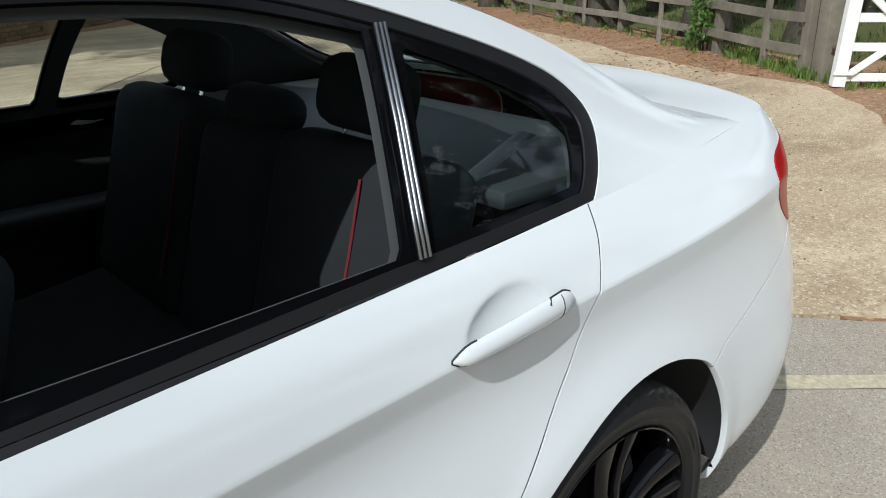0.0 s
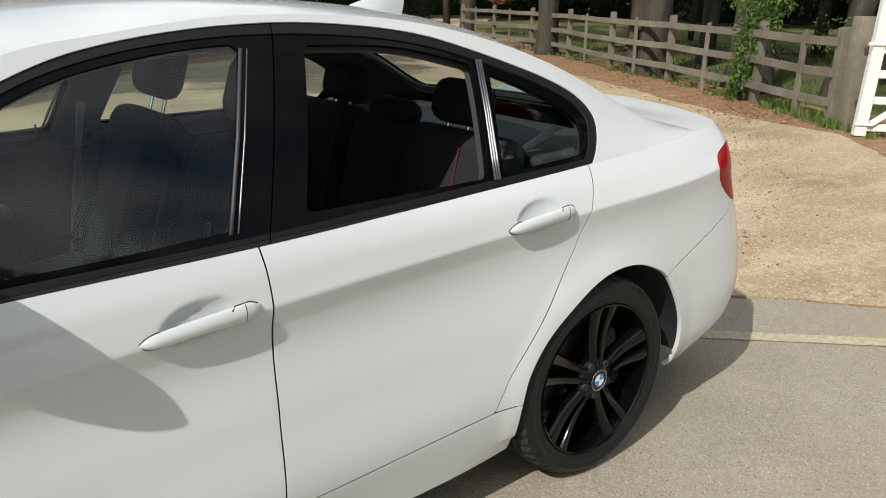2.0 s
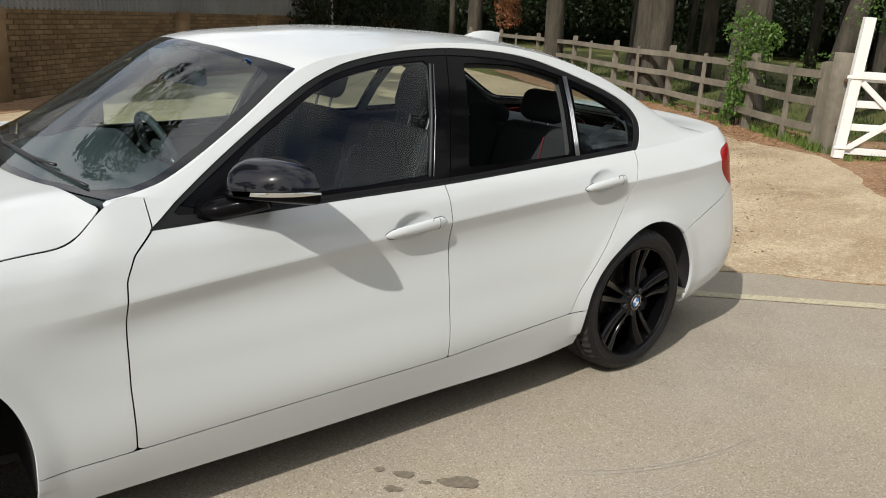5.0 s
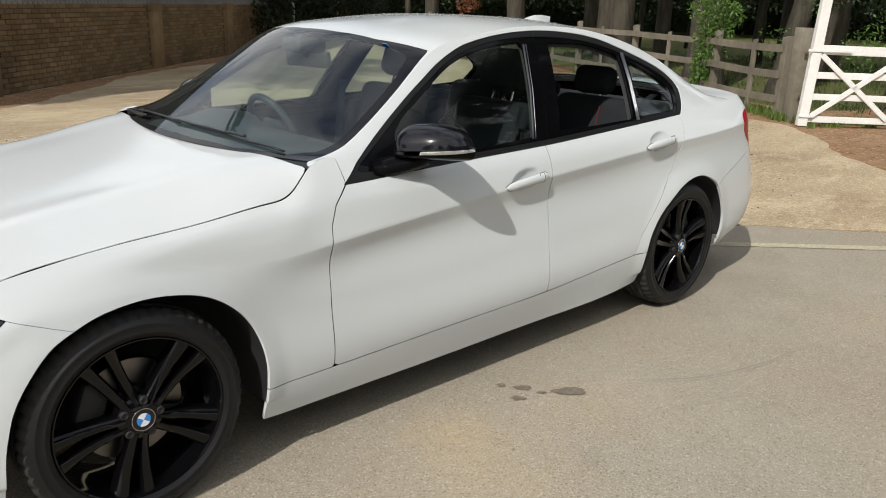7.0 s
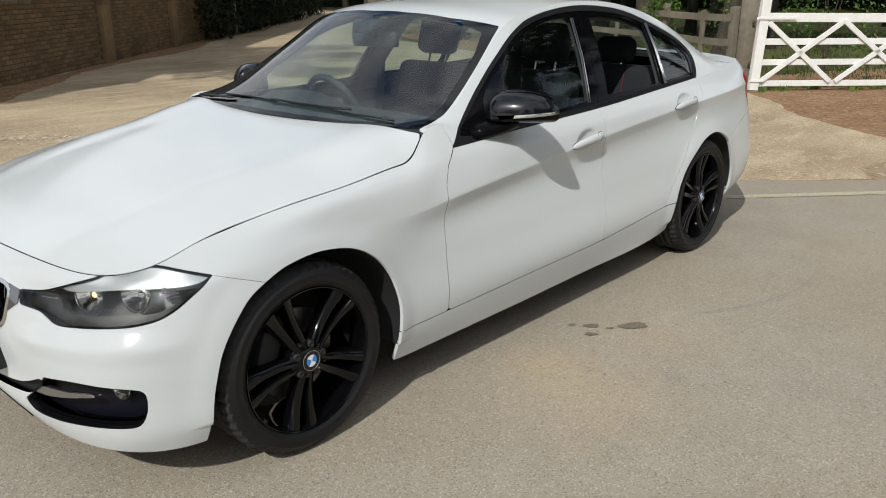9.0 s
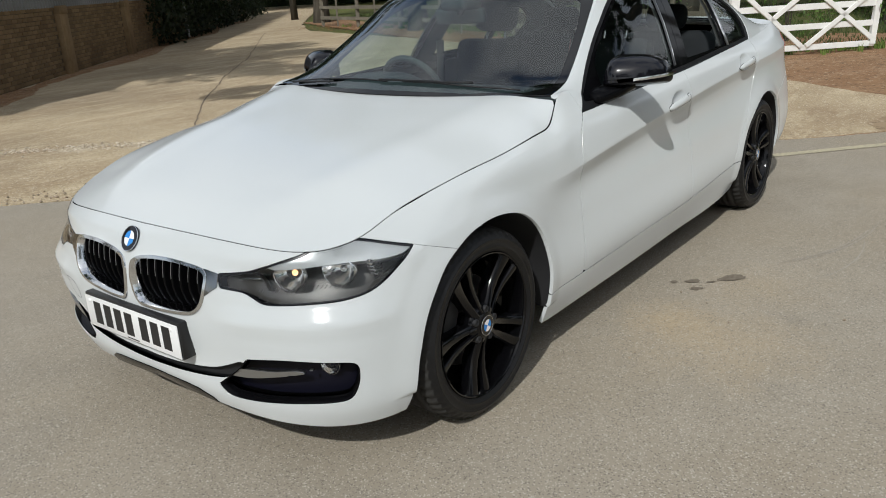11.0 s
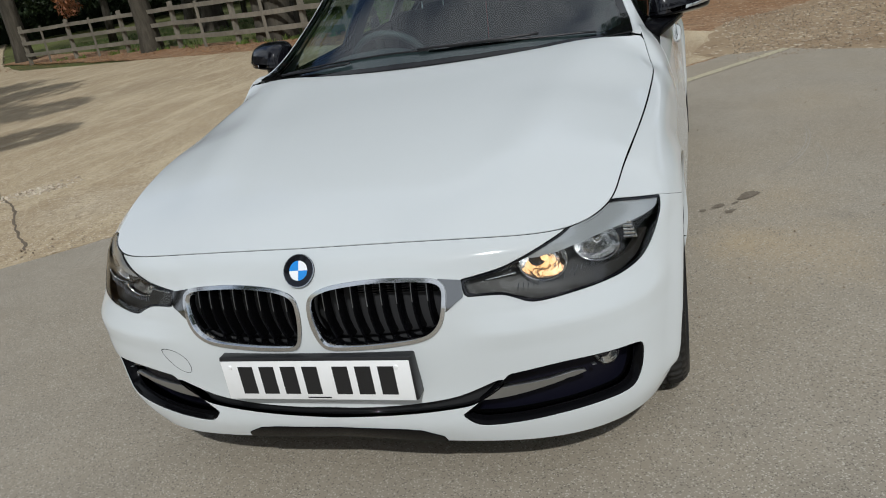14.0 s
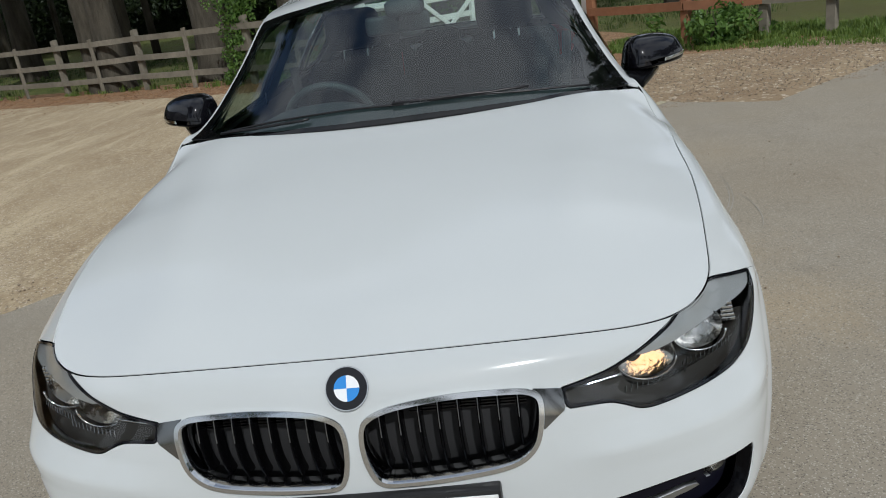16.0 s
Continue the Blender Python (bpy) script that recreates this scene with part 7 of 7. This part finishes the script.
tree((22.5, 14.5), 0.36, 8.0, (0, 0), 31, 1, 4.0)
tree((25.5, 9.0), 0.36, 8.5, (0, 0), 33, 0, 3.6, 1.15)
tree((24.0, 1.5), 0.34, 8.5, (0, 0), 35, 2, 3.4, 1.15)
tree((27.5, 18.5), 0.36, 8.5, (0, 0), 37, 1, 3.4, 1.2)
tree((15.4, -9.5), 0.32, 8.0, (0, 0), 41, 0, 3.2)
# trees across the yard
for k, (x, y, sc) in enumerate(((-27, -13, 1.3), (-21, -27, 1.4), (-6, -33, 1.4), (9, -31, 1.3), (21, -24, 1.2), (-33, 4, 1.3), (-29, 20, 1.3), (-12, 34, 1.3))):
    tree((x, y), 0.4, 7.5, (0, 0), 50 + 3 * k, k % 3, 2.6, sc, label="tall leafy tree across the yard")

for k, (x, y, sc) in enumerate(((-5, -25, 1.4), (4, -27, 1.5), (13, -25, 1.3), (22, -27, 1.5))):
    tree((x, y), 0.35, 6.5, (0, 0), 80 + 3 * k, k % 3, 0.6, sc, label="tall leafy tree across the yard")

# two trees added out of view to throw shade on the wall and lane
for k, (x, y, sc) in enumerate(((-4.6, 8.2, 1.0), (-8.5, 11.5, 1.2))):
    tree((x, y), 0.35, 8.5, (0, 0), 95 + 3 * k, k % 3, 4.0, sc, label="unseen tree added to shade the wall and the lane")

# wood behind: one dense mass of leaves, with thin stems
cs, rs = [], []
for k in range(820):
    a = gen.uniform(-0.62, 1.05)
    d = gen.uniform(46, 58)
    z = 2.6 + 8.5 * gen.uniform(0, 1) ** 1.2
    cs.append((2 + d * math.cos(a), d * math.sin(a) + 2, z))
    rs.append(gen.uniform(1.6, 3.2))
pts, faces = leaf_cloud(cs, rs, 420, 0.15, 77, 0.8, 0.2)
tagged(link_mesh("far_wood", cloud_mesh("far_wood", pts, faces), M_SHADELEAF), "dense leaves behind the trees, coloured dark for the wood's shade", "wood", kind="stuff")
# bank added to close sky gaps in the wood; its gloom is in the colour
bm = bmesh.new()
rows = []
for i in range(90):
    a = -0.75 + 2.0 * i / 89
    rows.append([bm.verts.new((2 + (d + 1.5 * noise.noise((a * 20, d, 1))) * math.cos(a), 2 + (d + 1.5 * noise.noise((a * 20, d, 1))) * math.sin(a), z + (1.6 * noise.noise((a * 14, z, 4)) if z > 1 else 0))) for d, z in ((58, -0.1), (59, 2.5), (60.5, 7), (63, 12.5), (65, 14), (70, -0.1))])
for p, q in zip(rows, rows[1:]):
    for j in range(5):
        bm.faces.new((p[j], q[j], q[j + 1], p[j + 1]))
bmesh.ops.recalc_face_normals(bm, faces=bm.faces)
tagged(part("backdrop", bm, layered("shade_dark_bank", [(0.018, 0.032, 0.010), (0.035, 0.055, 0.018), (0.012, 0.018, 0.008)], (1.5, 6.0), rough=1.0, bump=1.0, bump_scale=5, distance=0.3), smooth=180), "added dark green bank that closes the back of the wood", "wood", kind="structure")
bm = bmesh.new()
for k in range(16):
    a, d = gen.uniform(-0.5, 0.85), gen.uniform(21, 32)
    x, y = 2 + d * math.cos(a), 2 + d * math.sin(a)
    tube(bm, [(x, y, -0.1), (x + gen.uniform(-0.2, 0.2), y, 2.5), (x + gen.uniform(-0.5, 0.5), y, 7)], [gen.uniform(0.10, 0.22), 0.12, 0.08], 8)
tagged(part("far_stems", bm, M_BARK, smooth=180), "thin trunks deep in the wood", "wood", kind="stuff")

# ivy added over the far end of the brick wall to make it dark
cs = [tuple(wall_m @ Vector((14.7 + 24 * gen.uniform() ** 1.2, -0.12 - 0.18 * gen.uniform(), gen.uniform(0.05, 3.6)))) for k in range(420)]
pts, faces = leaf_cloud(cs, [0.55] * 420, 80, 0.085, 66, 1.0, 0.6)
tagged(link_mesh("ivy", cloud_mesh("ivy", pts, faces), M_SHADELEAF), "ivy added over the end of the brick wall, its leaves coloured dark", "ivy", kind="stuff")
# dry russet branch hanging at the edge of the wood
pts, faces = leaf_cloud([(17.2 + 0.15 * k, 15.9 + 0.1 * k, 2.9 - 0.28 * (k % 6)) for k in range(14)], [0.35] * 14, 130, 0.06, 5, 1.0, 1.0)
tagged(link_mesh("dead_branch", cloud_mesh("dead_branch", pts, faces), M_RUSSET), "russet dead conifer branch at the wood's edge", "branch", kind="stuff")


def stalks(name, spots, h, spread, seed, mat, n):
    """Tufts of narrow blades."""
    g = np.random.default_rng(seed)
    v, f = [], []
    for x, y, s in spots:
        for k in range(n):
            a = g.uniform(0, 2 * math.pi)
            r = spread * g.uniform(0, 1)
            hh = h * s * g.uniform(0.5, 1.2)
            bx, by = x + r * math.cos(a), y + r * math.sin(a)
            lx, ly = g.normal(0, 0.35 * hh), g.normal(0, 0.35 * hh)
            w = 0.004 + 0.006 * g.uniform()
            c, sn = math.cos(a + 1.3) * w, math.sin(a + 1.3) * w
            i = len(v)
            v.extend(((bx - c, by - sn, -0.03), (bx + c, by + sn, -0.03), (bx + lx * 0.4 + c * 0.8, by + ly * 0.4 + sn * 0.8, hh * 0.6), (bx + lx * 0.4 - c * 0.8, by + ly * 0.4 - sn * 0.8, hh * 0.6), (bx + lx, by + ly, hh)))
            f.extend(((i, i + 1, i + 2, i + 3), (i + 3, i + 2, i + 4)))
    me = bpy.data.meshes.new(name)
    me.from_pydata(v, [], f)
    return link_mesh(name, me, mat)


spots = []
for a, b in zip(POSTS, POSTS[1:]):
    for k in range(20):
        s = gen.uniform()
        if noise.noise((a[0] + s * 3, a[1] + s * 3, 2)) > 0.0:
            spots.append((a[0] + (b[0] - a[0]) * s + gen.normal(0, 0.10), a[1] + (b[1] - a[1]) * s + gen.normal(0, 0.10), gen.uniform(0.5, 1.3)))
for k in range(60):
    s = gen.uniform()
    spots.append((10.6 + 1.4 * s + gen.normal(0, 0.1), 1.95 + 1.9 * s + gen.normal(0, 0.15), gen.uniform(0.6, 1.6)))
for k in range(50):
    s = gen.uniform()
    spots.append((G0.x + (G1.x - G0.x) * s + gen.normal(0.25, 0.2), G0.y + (G1.y - G0.y) * s + gen.normal(0.1, 0.2), gen.uniform(0.4, 1.2)))
tagged(stalks("grass_tufts", spots, 0.10, 0.12, 3, M_GRASS, 18), "grass and weeds at the foot of the fence", "grass", kind="stuff")
spots = []
for k in range(620):
    s, o = gen.uniform(0, 1), gen.uniform(-0.95, 0.9)
    x, y = 10.9 - 5.6 * s, -2.0 - 6.2 * s
    spots.append((x + 0.74 * o - 0.15, y - 0.68 * o - 0.1, gen.uniform(0.5, 1.2) * (1.2 if o > -0.3 else 0.6)))
tagged(stalks("grass_verge", spots, 0.085, 0.19, 4, M_GRASS, 44), "lush green grass verge under the red-brown fence", "grass", kind="stuff")
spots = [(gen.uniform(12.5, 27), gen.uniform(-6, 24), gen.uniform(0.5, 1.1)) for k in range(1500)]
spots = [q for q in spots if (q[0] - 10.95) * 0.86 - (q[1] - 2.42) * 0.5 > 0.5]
tagged(stalks("wood_grass", spots, 0.075, 0.40, 6, M_SHADEGRASS, 22), "grass under the trees, coloured darker for their shade", "grass", kind="stuff")


def leafy_bush(name, at, clumps, per, size, seed, mat, label, stems):
    t = thing(name, label, "bush", at)
    g = np.random.default_rng(seed)
    cs = [c for c, r in clumps]
    pts, faces = leaf_cloud(cs, [r for c, r in clumps], per, size, seed, 0.9, 0.4)
    link_mesh("leaves", cloud_mesh("leaves", pts, faces), mat, t)
    for k, (a, b) in enumerate(stems):
        bm = bmesh.new()
        limb(bm, a, b, 0.014, 0.005, 7, 0.15, seed + k, 6)
        part("stem", bm, M_BARK, t)
    return t


leafy_bush("climbing_bush", (12.20, 4.46, 0), [((-0.05 + 0.10 * math.sin(k * 2.1), 0.10 * math.cos(k * 1.7) - 0.02 * k, 0.14 + 0.105 * k), 0.17 + 0.10 * math.sin(k / 15 * math.pi)) for k in range(15)] + [((0.25, -0.35, 1.42), 0.24), ((0.12, 0.22, 1.5), 0.24), ((-0.05, 0.0, 1.72), 0.20)], 150, 0.040, 21, M_IVY,
           "fresh green climbing bush growing through the fence", [((0.1 * k - 0.1, 0, -0.05), (0.12 * k - 0.15, 0.1 * k - 0.1, 1.5)) for k in range(4)])
leafy_bush("nettle_clump", (9.15, -3.15, 0), [((gen.normal(0, 0.33), gen.normal(0, 0.38), gen.uniform(0.05, 0.42)), 0.16) for k in range(34)], 40, 0.055, 23, M_IVY,
           "bushy green nettles under the red-brown fence", [((0.1 * k - 0.2, 0.1, -0.05), (0.14 * k - 0.3, 0.1, 0.45)) for k in range(5)])
leafy_bush("hedge_bush", (13.5, 1.7, 0), [((gen.normal(0, 0.7), gen.normal(0, 0.9), gen.uniform(0.3, 2.2)), 0.40) for k in range(16)], 110, 0.034, 25, M_IVY,
           "green shrub behind the white gate", [((0.1 * k - 0.2, 0.1, -0.05), (0.3 * k - 0.6, 0.2 * k - 0.3, 1.9)) for k in range(5)])

# fallen leaves, twigs and pebbles
g = np.random.default_rng(91)
v, f = [], []
for k in range(2600):
    a, b = POSTS[int(g.integers(0, 7))], None
    s = g.uniform(0, 1)
    i = POSTS.index(a)
    b = POSTS[i + 1]
    o = abs(g.normal(0, 0.8)) + 0.05
    d = Vector((b[0] - a[0], b[1] - a[1])).normalized()
    x, y = a[0] + (b[0] - a[0]) * s - d.y * o, a[1] + (b[1] - a[1]) * s + d.x * o
    r, t = g.uniform(0.012, 0.032), g.uniform(0, 6.28)
    i = len(v)
    z = -0.004
    v.extend(((x + r * math.cos(t), y + r * math.sin(t), z), (x - 0.5 * r * math.sin(t), y + 0.5 * r * math.cos(t), z + g.uniform(0, 0.012)), (x - r * math.cos(t), y - r * math.sin(t), z), (x + 0.5 * r * math.sin(t), y - 0.5 * r * math.cos(t), z + g.uniform(0, 0.012))))
    f.append((i, i + 1, i + 2, i + 3))
me = bpy.data.meshes.new("fallen_leaves")
me.from_pydata(v, [], f)
tagged(link_mesh("fallen_leaves", me, foliage("dry_leaves", (0.16, 0.06, 0.025), (0.46, 0.25, 0.10), 0.1)), "dry fallen leaves on the soil strip", "leaves", kind="stuff")


def scatter_stones(name, n, place, r0, r1, seed, mat, label):
    g = np.random.default_rng(seed)
    base = np.array([(1, 0, 0), (-1, 0, 0), (0, 1, 0), (0, -1, 0), (0, 0, 0.7), (0, 0, -0.7)], float)
    tri = [(0, 2, 4), (2, 1, 4), (1, 3, 4), (3, 0, 4), (2, 0, 5), (1, 2, 5), (3, 1, 5), (0, 3, 5)]
    v, f = [], []
    for k in range(n):
        x, y, z = place(g)
        r = r0 + (r1 - r0) * g.uniform() ** 3
        q = base * r * g.uniform(0.6, 1.3, (6, 3))
        a = g.uniform(0, 6.28)
        rot = np.array(((math.cos(a), -math.sin(a), 0), (math.sin(a), math.cos(a), 0), (0, 0, 1)))
        i = len(v)
        v.extend((q @ rot.T + (x, y, z + r * 0.2)).tolist())
        f.extend(tuple(j + i for j in t) for t in tri)
    me = bpy.data.meshes.new(name)
    me.from_pydata(v, [], f)
    tagged(link_mesh(name, me, mat), label, "stones", kind="stuff")


M_STONE = foliage("pale_flint", (0.20, 0.145, 0.09), (0.40, 0.33, 0.24), 0.0)


def on_gravel(g):
    s = g.uniform()
    return 5.0 + 2.9 * g.uniform() + 0.6 * s, -1.3 - 3.2 * s, 0.0


def on_yard(g):
    return g.uniform(-2.5, 4.2), -0.9 - 2.6 * g.uniform(), 0.002


def along_edge(g):
    s = g.uniform()
    return -6 + 10.3 * s + g.normal(0, 0.12) + 0.15, 10.3 - 10.3 * s + g.normal(0, 0.12) + 0.1, -0.003


scatter_stones("gravel", 7000, on_gravel, 0.003, 0.015, 6, M_STONE, "loose pale gravel beside the asphalt")
scatter_stones("grit", 420, on_yard, 0.0025, 0.008, 8, M_STONE, "scattered grit on the asphalt")
def on_concrete(g):
    s = g.uniform()
    return 4.8 + 5.0 * s + g.normal(0, 0.5), 0.4 + 3.0 * s ** 1.5 + abs(g.normal(0, 0.9)) - 0.6, -0.007


scatter_stones("debris", 2200, on_concrete, 0.002, 0.014, 12, foliage("dark_debris", (0.10, 0.07, 0.04), (0.34, 0.26, 0.16), 0.0), "small dark debris scattered on the concrete")
def on_break(g):
    s = g.uniform(-0.5, 1.1)
    return 2.0 + 1.05 * s + g.normal(0, 0.09), 5.5 - 1.2 * s + g.normal(0, 0.09), -0.006


scatter_stones("rubble", 1100, on_break, 0.004, 0.020, 14, foliage("pale_broken_stone", (0.24, 0.185, 0.12), (0.66, 0.58, 0.46), 0.0), "pale broken stones along a worn slab edge")
scatter_stones("edge_stones", 1300, along_edge, 0.004, 0.016, 9, M_STONE, "broken stones along the asphalt edge")

# ---- single bricks of the wall, nearest the yard ----
for s, z in near_bricks:
    b = new("brick", BRICK)
    b.parent = wall_ob
    b.location = (s, 0.010 + rng.uniform(-0.003, 0.003), z)
